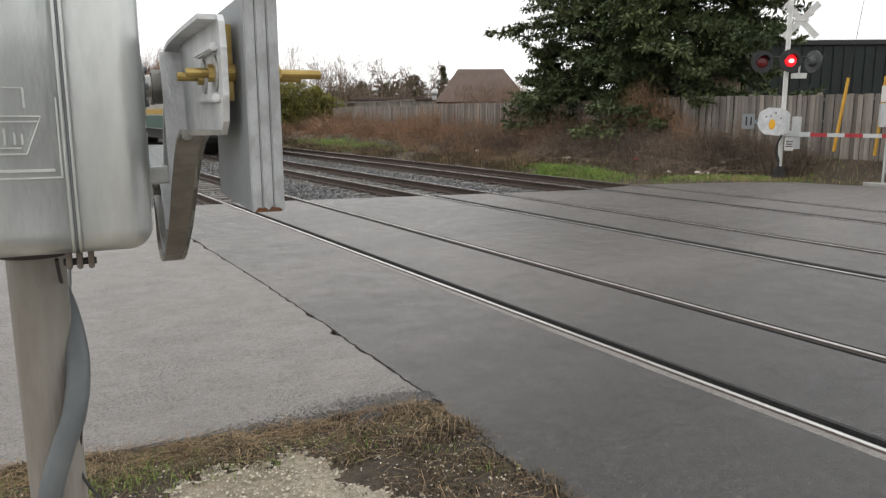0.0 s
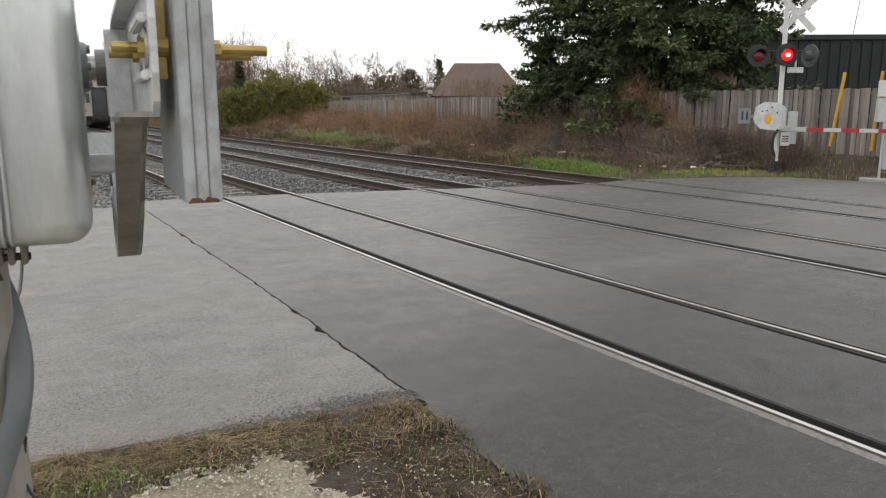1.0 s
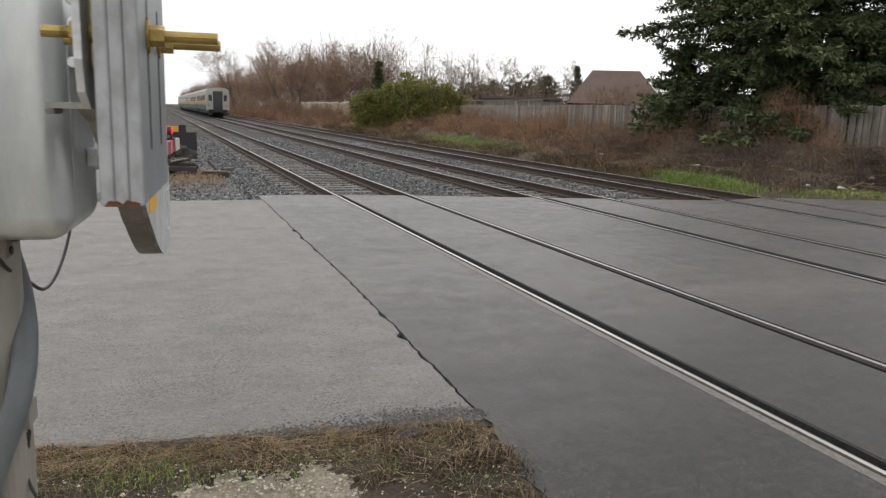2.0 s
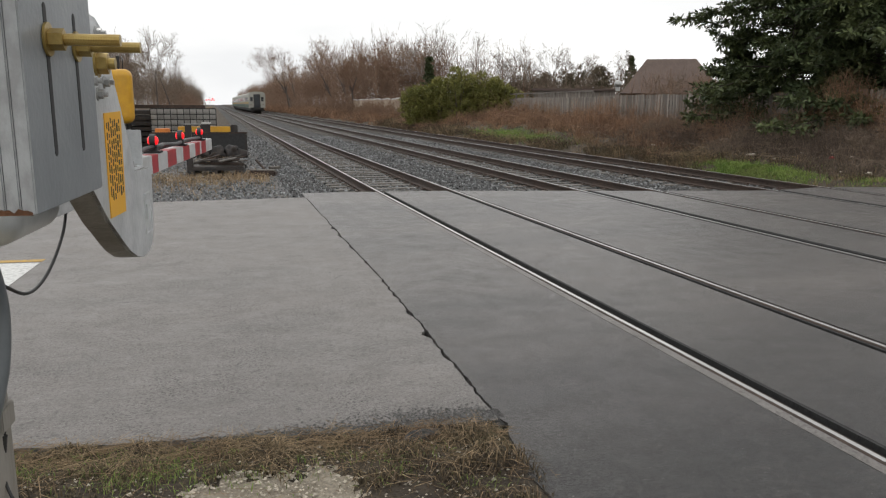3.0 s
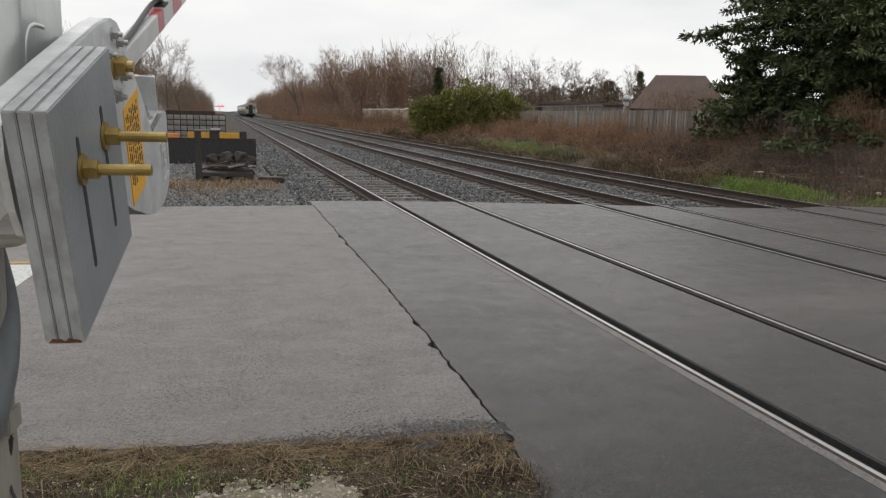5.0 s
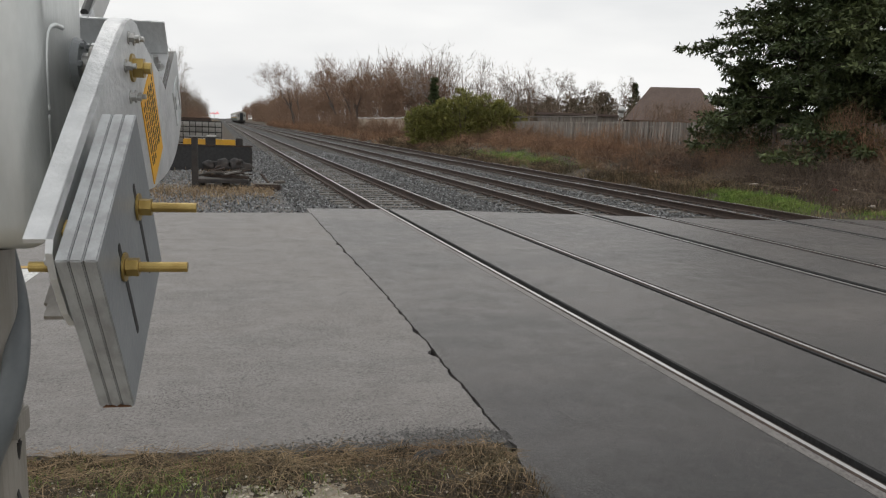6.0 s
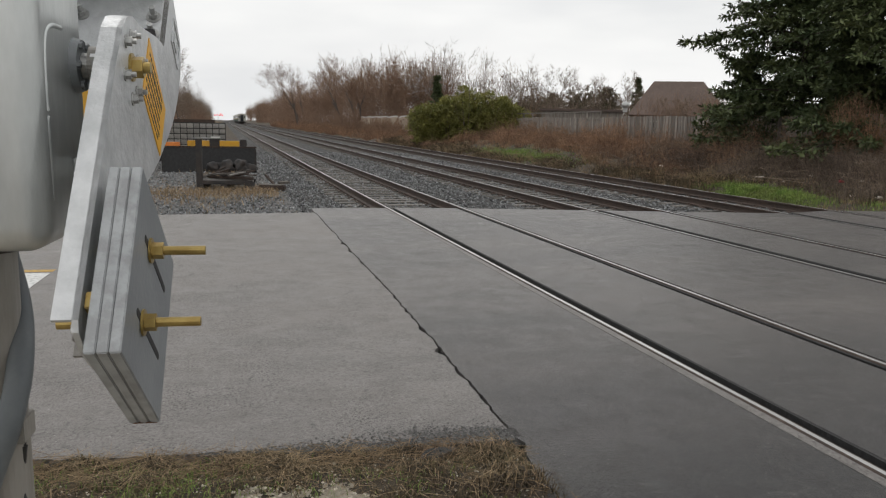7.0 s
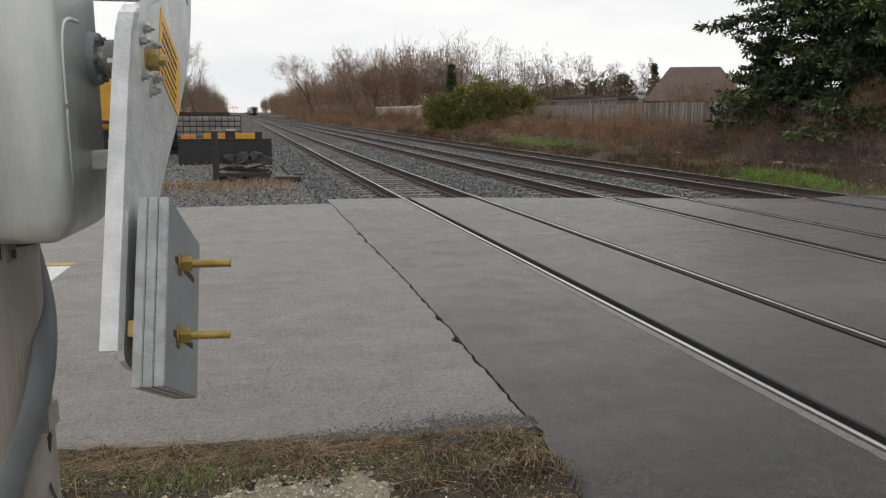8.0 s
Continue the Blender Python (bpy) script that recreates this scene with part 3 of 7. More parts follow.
    mid = part("centre_line", slab([(-45, 13.4), (-45, 13.26), (-4.96, 9.62), (-4.95, 9.74)], 0.0005, 0.004), M_PAINT_Y)
    tagged(mid, "worn yellow centre line painted on the road", "road marking", kind="structure")
    kerb = part("kerb", slab([(13.9, 10.85), (14.0, 9.2), (14.3, 9.2), (14.25, 10.7), (14.08, 11.0)], -0.1, 0.06), M_CONCRETE)
    tagged(kerb, "short concrete kerb at the road edge", "kerb", kind="structure")


RAIL_PROFILE = [(-0.07, -0.17), (0.07, -0.17), (0.07, -0.155), (0.015, -0.135), (0.009, -0.12), (0.009, -0.05), (0.035, -0.035), (0.036, -0.008),
                (0.030, -0.0015), (0.017, 0.0), (-0.015, 0.0), (-0.030, -0.0015), (-0.036, -0.008), (-0.035, -0.035), (-0.009, -0.05), (-0.009, -0.12), (-0.015, -0.135), (-0.07, -0.155)]


def rail_mesh():
    bm = bmesh.new()
    a = [bm.verts.new((x, -40, z)) for x, z in RAIL_PROFILE]
    b = [bm.verts.new((x, 1200, z)) for x, z in RAIL_PROFILE]
    n = len(a)
    for i in range(n):
        f = bm.faces.new((a[i], a[(i + 1) % n], b[(i + 1) % n], b[i]))
        f.material_index = 1 if i == 9 else 0
    bm.faces.new(a)
    bm.faces.new(b[::-1])
    bmesh.ops.recalc_face_normals(bm, faces=bm.faces[:])
    return mesh_of("rail", bm, [M_RAIL, M_STEEL])


def build_tracks():
    rnd = random.Random(5)
    rails = rail_mesh()
    bm = box(-1.3, 1.3, -0.11, 0.11, -0.36, -0.178, 0.012)
    tie_me = mesh_of("tie", bm, M_TIE)
    bm = bmesh.new()
    for s in (-0.7535, 0.7535):
        add_box(bm, s - 0.17, s + 0.17, -0.09, 0.09, -0.178, -0.166)
        for dx in (-0.1, 0.1):
            for dy in (-0.05, 0.05):
                add_box(bm, s + dx - 0.014, s + dx + 0.014, dy - 0.014, dy + 0.014, -0.17, -0.135)
    plate_me = mesh_of("tie_plates", bm, M_TIEPLATE)
    for k, (a, b) in enumerate(RAILS):
        track = thing("railway_track", Matrix(), "railway track of rusty steel rails on weathered wooden ties", "railway track", "parallel tracks", "structure")
        mid = (a + b) / 2
        for x in (a, b):
            r = new("rail", rails)
            r.parent = track
            r.location = (x, 0, 0)
            r["label"] = "rusty rail with a polished running surface"
        y = line_y(FAR_EDGE, mid) + 0.15
        rest_v, rest_f = [], []
        i = 0
        while y < 260:
            y += 0.56 + rnd.uniform(-0.03, 0.03)
            i += 1
            if i <= 95:
                for name, me in (("tie", tie_me), ("tie_plates", plate_me)):
                    if name == "tie_plates" and i > 60:
                        continue
                    t = new(name, me)
                    t.parent = track
                    t.matrix_local = pose(mid + rnd.uniform(-0.06, 0.06) * (name == "tie"), y, rnd.uniform(-0.012, 0) * (name == "tie"), 0, 0, rnd.uniform(-1, 1))
            else:
                o = len(rest_v)
                rest_v += [(mid - 1.3, y - 0.11, -0.18), (mid + 1.3, y - 0.11, -0.18), (mid + 1.3, y + 0.11, -0.18), (mid - 1.3, y + 0.11, -0.18),
                           (mid - 1.3, y - 0.11, -0.3), (mid + 1.3, y - 0.11, -0.3)]
                rest_f += [(o, o + 1, o + 2, o + 3), (o + 4, o + 5, o + 1, o)]
        far = soup("far_ties", rest_v, rest_f, M_TIE, track)
        far["kind"] = "stuff"


def ballast_z(x, y):
    z = -0.215 + 0.02 * noise.noise((x * 2.1, y * 2.1, 5)) + 0.012 * noise.noise((x * 6, y * 6, 1))
    left = smooth(-2.6, -1.3, x)
    right = 1 - smooth(10.4, 11.6, x)
    return z - 0.32 * (1 - right) + (1 - left) * 0.10


def build_ballast():
    xs = axis_steps([(-3.0, 11.8, 0.16)])
    ys = axis_steps([(13.2, 40, 0.22), (40, 120, 2), (120, 1200, 40)])
    n = len(xs)
    verts, faces = [], []
    for y in ys:
        for x in xs:
            verts.append((x, max(y, line_y(FAR_EDGE, x) + 0.01) if y < 16.5 else y, ballast_z(x, y)))
    for j in range(len(ys) - 1):
        for i in range(n - 1):
            faces.append((j * n + i, j * n + i + 1, (j + 1) * n + i + 1, (j + 1) * n + i))
    bed = soup("ballast_bed", verts, faces, M_BALLAST, smooth=True)
    tagged(bed, "dark grey crushed stone ballast under the tracks", "ballast", kind="stuff")
    # loose stones on top of the bed, thickest near the road
    rnd = np.random.RandomState(4)
    base = np.array([(1, 0, 0), (-1, 0, 0), (0, 1, 0), (0, -1, 0), (0, 0, 1), (0, 0, -1)], float)
    tri = np.array([(0, 2, 4), (2, 1, 4), (1, 3, 4), (3, 0, 4), (2, 0, 5), (1, 2, 5), (3, 1, 5), (0, 3, 5)])
    vs, fs = [], []
    count = 0
    for _ in range(30000):
        x = rnd.uniform(-2.9, 11.0)
        y = 13.4 + (rnd.rand() ** 1.7) * 34
        if y < line_y(FAR_EDGE, x) + 0.04:
            continue
        if any(abs(x - r) < 0.06 for ab in RAILS for r in ab):
            continue
        s = rnd.uniform(0.018, 0.042) * (1 + (y - 14) * 0.012)
        v = base * s * rnd.uniform(0.65, 1.2, (6, 1)) * rnd.uniform(0.7, 1.1, 3) + rnd.normal(0, s * 0.18, (6, 3))
        a = rnd.uniform(0, 6.28, 2)
        ca, sa, cb, sb = math.cos(a[0]), math.sin(a[0]), math.cos(a[1]), math.sin(a[1])
        v = v @ np.array([[ca, -sa, 0], [sa, ca, 0], [0, 0, 1]]) @ np.array([[1, 0, 0], [0, cb, -sb], [0, sb, cb]])
        v += (x, y, (max(ground_z(x, y), ballast_z(x, y)) if x < -1.2 else ballast_z(x, y)) + s * 0.35)
        vs.append(v)
        fs.append(tri + count * 6)
        count += 1
    for _ in range(15000):
        y = 14.85 + (rnd.rand() ** 1.5) * 22
        x = -2.3 - rnd.rand() * 6.5
        if y < line_y(FAR_EDGE, x) + 0.06:
            continue
        s = rnd.uniform(0.016, 0.038) * (1 + (y - 14) * 0.012)
        v = base * s * rnd.uniform(0.65, 1.2, (6, 1)) * rnd.uniform(0.7, 1.1, 3) + rnd.normal(0, s * 0.18, (6, 3))
        vs.append(v + (x, y, max(ground_z(x, y), ballast_z(x, y) if x > -3.0 else -9) + s * 0.3))
        fs.append(tri + count * 6)
        count += 1
    stones = soup("ballast_stones", np.concatenate(vs), np.concatenate(fs), M_STONE)
    tagged(stones, "loose grey ballast stones", "ballast", kind="stuff")


# ---- the near gate mechanism ----
PIVOT = pose(-3.263, 2.641, 1.803, 0, 0, -5.88)


def ring(c, r, a0, a1, n):
    return [(c[0] + r * math.cos(radians(a0 + (a1 - a0) * i / n)), c[1] + r * math.sin(radians(a0 + (a1 - a0) * i / n))) for i in range(n + 1)]


def rim(line, x0, x1, thick):
    """A wall that follows an open line of (y, z), from x0 to x1."""
    bm = bmesh.new()
    n = len(line)
    pts = [Vector(p) for p in line]
    rings = []
    for i in range(n):
        d = (pts[min(i + 1, n - 1)] - pts[max(i - 1, 0)]).normalized()
        q = pts[i] + Vector((d.y, -d.x)) * thick
        rings.append([bm.verts.new((x0, pts[i].x, pts[i].y)), bm.verts.new((x1, pts[i].x, pts[i].y)), bm.verts.new((x1, q.x, q.y)), bm.verts.new((x0, q.x, q.y))])
    for ra, rb in zip(rings, rings[1:]):
        for k in range(4):
            bm.faces.new((ra[k], ra[(k + 1) % 4], rb[(k + 1) % 4], rb[k]))
    bm.faces.new(rings[0])
    bm.faces.new(rings[-1][::-1])
    bmesh.ops.recalc_face_normals(bm, faces=bm.faces[:])
    return bm


CAST_FRONT = ([(-0.72, 0.114), (-0.40, 0.118), (-0.10, 0.118), (0.02, 0.110), (0.075, 0.09), (0.12, 0.05), (0.16, -0.02), (0.30, -0.20), (0.345, -0.27)])
CAST_LOW = ([(0.59, -0.302), (0.612, -0.315), (0.618, -0.335), (0.592, -0.49), (0.578, -0.525), (0.54, -0.553)]
            + [(0.47, -0.566), (0.39, -0.562), (0.31, -0.543), (0.23, -0.512), (0.16, -0.476), (0.09, -0.436), (0.02, -0.398), (-0.06, -0.342), (-0.16, -0.268), (-0.26, -0.20), (-0.36, -0.145), (-0.46, -0.120), (-0.70, -0.117)])
CASTING = CAST_FRONT + [(0.36, -0.298)] + CAST_LOW + [(-0.738, -0.09), (-0.752, -0.04), (-0.752, 0.05), (-0.74, 0.10)]


def bolt_set(name, parent, at, r_nut, nut_len, r_rod, tail, head):
    """A nut with a washer and a threaded rod along x."""
    x, y, z = at
    bm = bmesh.new()
    add_tube(bm, (x, y, z), (x + 0.004, y, z), r_nut * 1.55, None, 20)
    w = part("washer", bm, M_BRASS, parent)
    bm = bmesh.new()
    hexagon(bm, (x + 0.0045, y, z), (1, 0, 0), r_nut, nut_len)
    part("nut", bm, M_BRASS, parent)
    bm = bmesh.new()
    n = 34
    for i in range(n):
        xa = x + 0.0045 + nut_len + tail * i / n
        add_tube(bm, (xa, y, z), (xa + tail / n * 0.5, y, z), r_rod * 0.985, r_rod, 12)
        add_tube(bm, (xa + tail / n * 0.5, y, z), (xa + tail / n, y, z), r_rod, r_rod * 0.985, 12)
    add_tube(bm, (x - head, y, z), (x, y, z), r_rod, None, 12)
    part(name, bm, M_BRASS, parent)


def build_gate_arm():
    gate = thing("crossing_gate", PIVOT, "galvanised gate arm casting with grey counterweight plates and a striped arm", "crossing gate")
    part("casting_web", side_plate(CASTING, -0.100, -0.088), M_CAST, gate)
    part("upper_flange", rim(CAST_FRONT, -0.136, -0.0882, 0.010), M_CAST, gate)
    # the lower flange and lip are darker and browner than the web
    part("lower_flange", rim([(0.36, -0.298)] + CAST_LOW, -0.155, -0.0882, 0.010), M_DARKCAST, gate)
    part("lower_lip", box(-0.166, -0.15, -0.66, -0.60, -0.127, -0.1165, 0.002), M_DARKCAST, gate)
    part("spacer_strip", box(-0.086, -0.068, -0.69, -0.655, -0.05, 0.10, 0.002), M_BRASS, gate, "yellow zinc plated spacer strip")
    for k, (a, b) in enumerate((((0.30, -0.24), (0.13, -0.42)), ((-0.05, 0.09), (-0.11, -0.27)), ((0.56, -0.36), (0.32, -0.52)))):
        d = (Vector(b) - Vector(a)).normalized() * 0.006
        part("rib", side_plate([(a[0] - d.y, a[1] + d.x), (a[0] + d.y, a[1] - d.x), (b[0] + d.y, b[1] - d.x), (b[0] - d.y, b[1] + d.x)], -0.155, -0.1), M_CAST, gate)
    # three plates, each with two long slots
    xs = [(-0.0640, -0.0435), (-0.0425, -0.0220), (-0.0210, 0.0)]
    U0, U1, W0, W1 = 0.397, 0.800, -0.264, 0.144
    for x0, x1 in xs:
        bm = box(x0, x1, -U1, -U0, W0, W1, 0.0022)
        # edge faces take the paler colour that has skylight painted into it
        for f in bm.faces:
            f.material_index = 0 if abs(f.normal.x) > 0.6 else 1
        part("counterweight_plate", bm, [M_WEIGHT, M_WEIGHT_SKYLIT], gate, "grey painted steel counterweight plate")
    for u in (0.679, 0.514):
        bm = side_plate([(-u + 0.008, -0.175), (-u + 0.008, 0.055)] + ring((-u, 0.055), 0.008, 20, 160, 4) + [(-u - 0.008, 0.055), (-u - 0.008, -0.175)] + ring((-u, -0.175), 0.008, 200, 340, 4), -0.002, 0.0008)
        part("slot", bm, M_SLOT, gate)
        bolt_set("counterweight_bolt", gate, (0.0012, -u, 0.005), 0.0175, 0.022, 0.0098, 0.085, 0.16)
        bm = bmesh.new()
        hexagon(bm, (-0.1002, -u, 0.005), (-1, 0, 0), 0.0175, 0.016)
        add_tube(bm, (-0.116, -u, 0.005), (-0.130, -u, 0.005), 0.0098, None, 12)
        part("back_nut", bm, M_BRASS, gate)
        part("spacer", tube((-0.086, -u, 0.005), (-0.0645, -u, 0.005), 0.02, None, 16), M_BRASS, gate)
    top = [(-0.058 + 0.0065 * k, -0.262 + 0.006 * abs(math.sin(k * 2.3)) + 0.003 * (k % 2)) for k in range(9)]
    bm = bmesh.new()
    va = [bm.verts.new((x, -0.8007, z)) for x, z in top]
    vb = [bm.verts.new((x, -0.8007, -0.2645)) for x, z in top]
    vc = [bm.verts.new((x, -0.785 + 0.004 * math.sin(x * 300), -0.2647)) for x, z in top]
    for k in range(8):
        bm.faces.new((va[k], vb[k], vb[k + 1], va[k + 1]))
        bm.faces.new((vb[k], vc[k], vc[k + 1], vb[k + 1]))
    part("rust_stain", bm, M_RUST, gate, "rust along the lower plate corner")
    # pivot nut and clamp bolts
    bm = bmesh.new()
    add_tube(bm, (-0.088, 0, 0), (-0.083, 0, 0), 0.034, None, 20)
    hexagon(bm, (-0.083, 0, 0), (1, 0, 0), 0.026, 0.024)
    add_tube(bm, (-0.06, 0, 0), (-0.043, 0, 0), 0.014, None, 12)
    part("pivot_nut", bm, M_BRASS, gate, "yellow zinc pivot nut")
    for ang in (35, 80, 145, 215, 260, 325):
        y, z = 0.075 * math.cos(radians(ang)), 0.075 * math.sin(radians(ang))
        bm = bmesh.new()
        add_tube(bm, (-0.088, y, z), (-0.085, y, z), 0.016, None, 14)
        hexagon(bm, (-0.085, y, z), (1, 0, 0), 0.0115, 0.012)
        add_tube(bm, (-0.073, y, z), (-0.063, y, z), 0.0065, None, 10)
        part("clamp_bolt", bm, M_ZINC, gate, "zinc plated clamp bolt")
    part("hub", tube((-0.178, 0, 0), (-0.1005, 0, 0), 0.046, None, 28), M_DARKCAST, gate, "cast hub round the shaft")
    for u in (0.679, 0.514):
        part("back_washer", tube((-0.1004, -u, 0.005), (-0.105, -u, 0.005), 0.036, None, 24), M_ZINC, gate, "large zinc washer")
    for z0, z1 in ((0.046, 0.062), (-0.052, -0.036)):
        part("slot_rib", box(-0.116, -0.0998, -0.72, -0.46, z0, z1, 0.003), M_CAST, gate)
    # yellow notice with rows of small print
    label = part("notice", side_plate([(0.028, -0.121), (0.022, -0.388), (0.196, -0.392), (0.214, -0.117)], -0.0878, -0.0855), M_LABEL, gate, "yellow notice with lines of small black print")
    bm = bmesh.new()
    rnd = random.Random(8)
    for k, (y, wd) in enumerate(((0.180, 0.008), (0.156, 0.015), (0.132, 0.009), (0.110, 0.010), (0.088, 0.009), (0.064, 0.010), (0.044, 0.008))):
        z = -0.134 - rnd.uniform(0, 0.02)
        while z > -0.352 + rnd.uniform(0, 0.03):
            ln = rnd.uniform(0.008, 0.03)
            add_box(bm, -0.0855, -0.0848, y - wd / 2, y + wd / 2, z - ln, z)
            z -= ln + rnd.uniform(0.004, 0.009)
    part("print", bm, M_INK, label)
    bm = bmesh.new()
    for a, b, c, d in ((0.46, 0.465, -0.50, -0.38), (0.555, 0.56, -0.50, -0.38), (0.46, 0.56, -0.505, -0.5), (0.46, 0.56, -0.38, -0.375), (0.49, 0.53, -0.46, -0.45), (0.49, 0.53, -0.42, -0.41), (0.49, 0.497, -0.46, -0.41)):
        add_box(bm, -0.0885, -0.0845, a, b, c, d)
    part("cast_mark", bm, M_CAST, gate)
    # cross member over the ledge, with its studs
    bm = box(-0.87, -0.102, 0.34, 0.56, -0.300, -0.290, 0.002)
    add_box(bm, -0.87, -0.102, 0.552, 0.562, -0.290, -0.179, 0.002)
    part("cross_member", bm, M_CAST, gate, "galvanised steel angle cross member")
    for x, y in ((-0.125, 0.47), (-0.125, 0.40), (-0.33, 0.47), (-0.60, 0.47)):
        bm = bmesh.new()
        add_tube(bm, (x, y, -0.290), (x, y, -0.286), 0.022, None, 16)
        hexagon(bm, (x, y, -0.286), (0, 0, 1), 0.014, 0.014)
        add_tube(bm, (x, y, -0.272), (x, y, -0.249), 0.008, None, 10)
        part("stud", bm, M_ZINC, gate)
    part("shear_block", box(-0.135, -0.105, 0.335, 0.37, -0.289, -0.234, 0.003), M_DARKSTEEL, gate)
    # striped arm
    tilt = pose(-0.46, 0.0, -0.405, -0.7, 0, 0)
    bm = bmesh.new()
    add_box(bm, -0.05, 0.05, 0.36, 0.95, -0.062, 0.06, 0.006)
    bmesh.ops.transform(bm, matrix=tilt, verts=bm.verts[:])
    part("arm_sleeve", bm, M_CAST, gate, "cast sleeve holding the arm")
    stripes = [(0.5, 2.49, 0), (2.49, 2.68, 1), (2.68, 3.02, 0), (3.02, 3.37, 1), (3.37, 3.69, 0), (3.69, 4.02, 1), (4.02, 4.35, 0), (4.35, 4.66, 1), (4.66, 4.75, 0), (4.75, 5.08, 1), (5.08, 5.55, 0)]
    for a, b, red in stripes:
        bm = box(-0.04, 0.04, a, b, -0.053, 0.052, 0.003)
        bmesh.ops.transform(bm, matrix=tilt, verts=bm.verts[:])
        part("arm_section", bm, M_RED if red else M_ARM, gate, "red reflective arm section" if red else "white reflective arm section")
    for k, y in enumerate((2.77, 3.85, 4.98)):
        bm = bmesh.new()
        add_box(bm, -0.045, 0.045, y - 0.06, y + 0.06, 0.052, 0.066, 0.003)
        add_box(bm, -0.025, 0.025, y - 0.03, y + 0.03, 0.066, 0.10, 0.004)
        add_tube(bm, (-0.016, y, 0.125), (0.016, y, 0.125), 0.040, None, 18)
        bmesh.ops.transform(bm, matrix=tilt, verts=bm.verts[:])
        lamp = part("arm_lamp", bm, M_BLACK, gate, "small two-sided lamp on top of the arm")
        for s_ in (-1, 1):
            bm = bmesh.new()
            bmesh.ops.create_uvsphere(bm, u_segments=16, v_segments=8, radius=0.027)
            bmesh.ops.scale(bm, vec=(0.6, 1, 1), verts=bm.verts[:])
            bmesh.ops.translate(bm, vec=(s_ * 0.016, y, 0.125), verts=bm.verts[:])
            bmesh.ops.transform(bm, matrix=tilt, verts=bm.verts[:])
            part("red_lens", bm, M_LAMP_ON, lamp, "glowing red lens", smooth=True)
    bm = hose([(-0.43, 0.9, -0.35), (-0.45, 1.9, -0.36), (-0.47, 2.6, -0.352), (-0.44, 2.9, -0.352), (-0.48, 3.2, -0.36), (-0.44, 3.5, -0.37), (-0.47, 4.2, -0.375), (-0.46, 5.0, -0.39)], 0.014, 8)
    part("arm_cable", bm, M_CABLE, gate)
    part("loop_cable", hose([(-0.45, 0.95, -0.44), (-0.45, 0.86, -0.56), (-0.45, 0.66, -0.66), (-0.45, 0.46, -0.68), (-0.45, 0.27, -0.61), (-0.45, 0.10, -0.54), (-0.45, -0.02, -0.46)], 0.0055, 8), M_CABLE, gate)
    return gate


def rounded_box(x0, x1, y0, y1, z0, z1, r, seg=5):
    """A box with evenly rounded edges and corners."""
    lo, hi = Vector((x0, y0, z0)), Vector((x1, y1, z1))
    r = min(r, min(hi - lo) / 2.001)
    cut = [r * (1 - math.tan(math.pi / 4 * (1 - k / seg))) for k in range(seg + 1)]
    steps = [[lo[k] + c for c in cut] + [hi[k] - c for c in cut[::-1]] for k in range(3)]
    bm = bmesh.new()
    for ax in range(3):
        a, b = (ax + 1) % 3, (ax + 2) % 3
        for end in (lo[ax], hi[ax]):
            grid = []
            for u in steps[a]:
                row = []
                for v in steps[b]:
                    p = Vector((0, 0, 0))
                    p[ax], p[a], p[b] = end, u, v
                    q = Vector([min(max(p[k], lo[k] + r), hi[k] - r) for k in range(3)])
                    row.append(bm.verts.new(q + (p - q).normalized() * r))
                grid.append(row)
            for ga, gb in zip(grid, grid[1:]):
                for k in range(len(ga) - 1):
                    bm.faces.new((ga[k], ga[k + 1], gb[k + 1], gb[k]))
    bmesh.ops.remove_doubles(bm, verts=bm.verts[:], dist=1e-5)
    bmesh.ops.recalc_face_normals(bm, faces=bm.faces[:])
    return bm


def cut_between(bm, xa, xb):
    """Keeps what lies between two planes across x, closed at the cuts."""
    for x, sign in ((xa, -1), (xb, 1)):
        r = bmesh.ops.bisect_plane(bm, geom=bm.verts[:] + bm.edges[:] + bm.faces[:], plane_co=(x, 0, 0), plane_no=(sign, 0, 0), clear_outer=True)
        es = [e for e in r["geom_cut"] if isinstance(e, bmesh.types.BMEdge)]
        if es:
            bmesh.ops.holes_fill(bm, edges=es)
    return bm


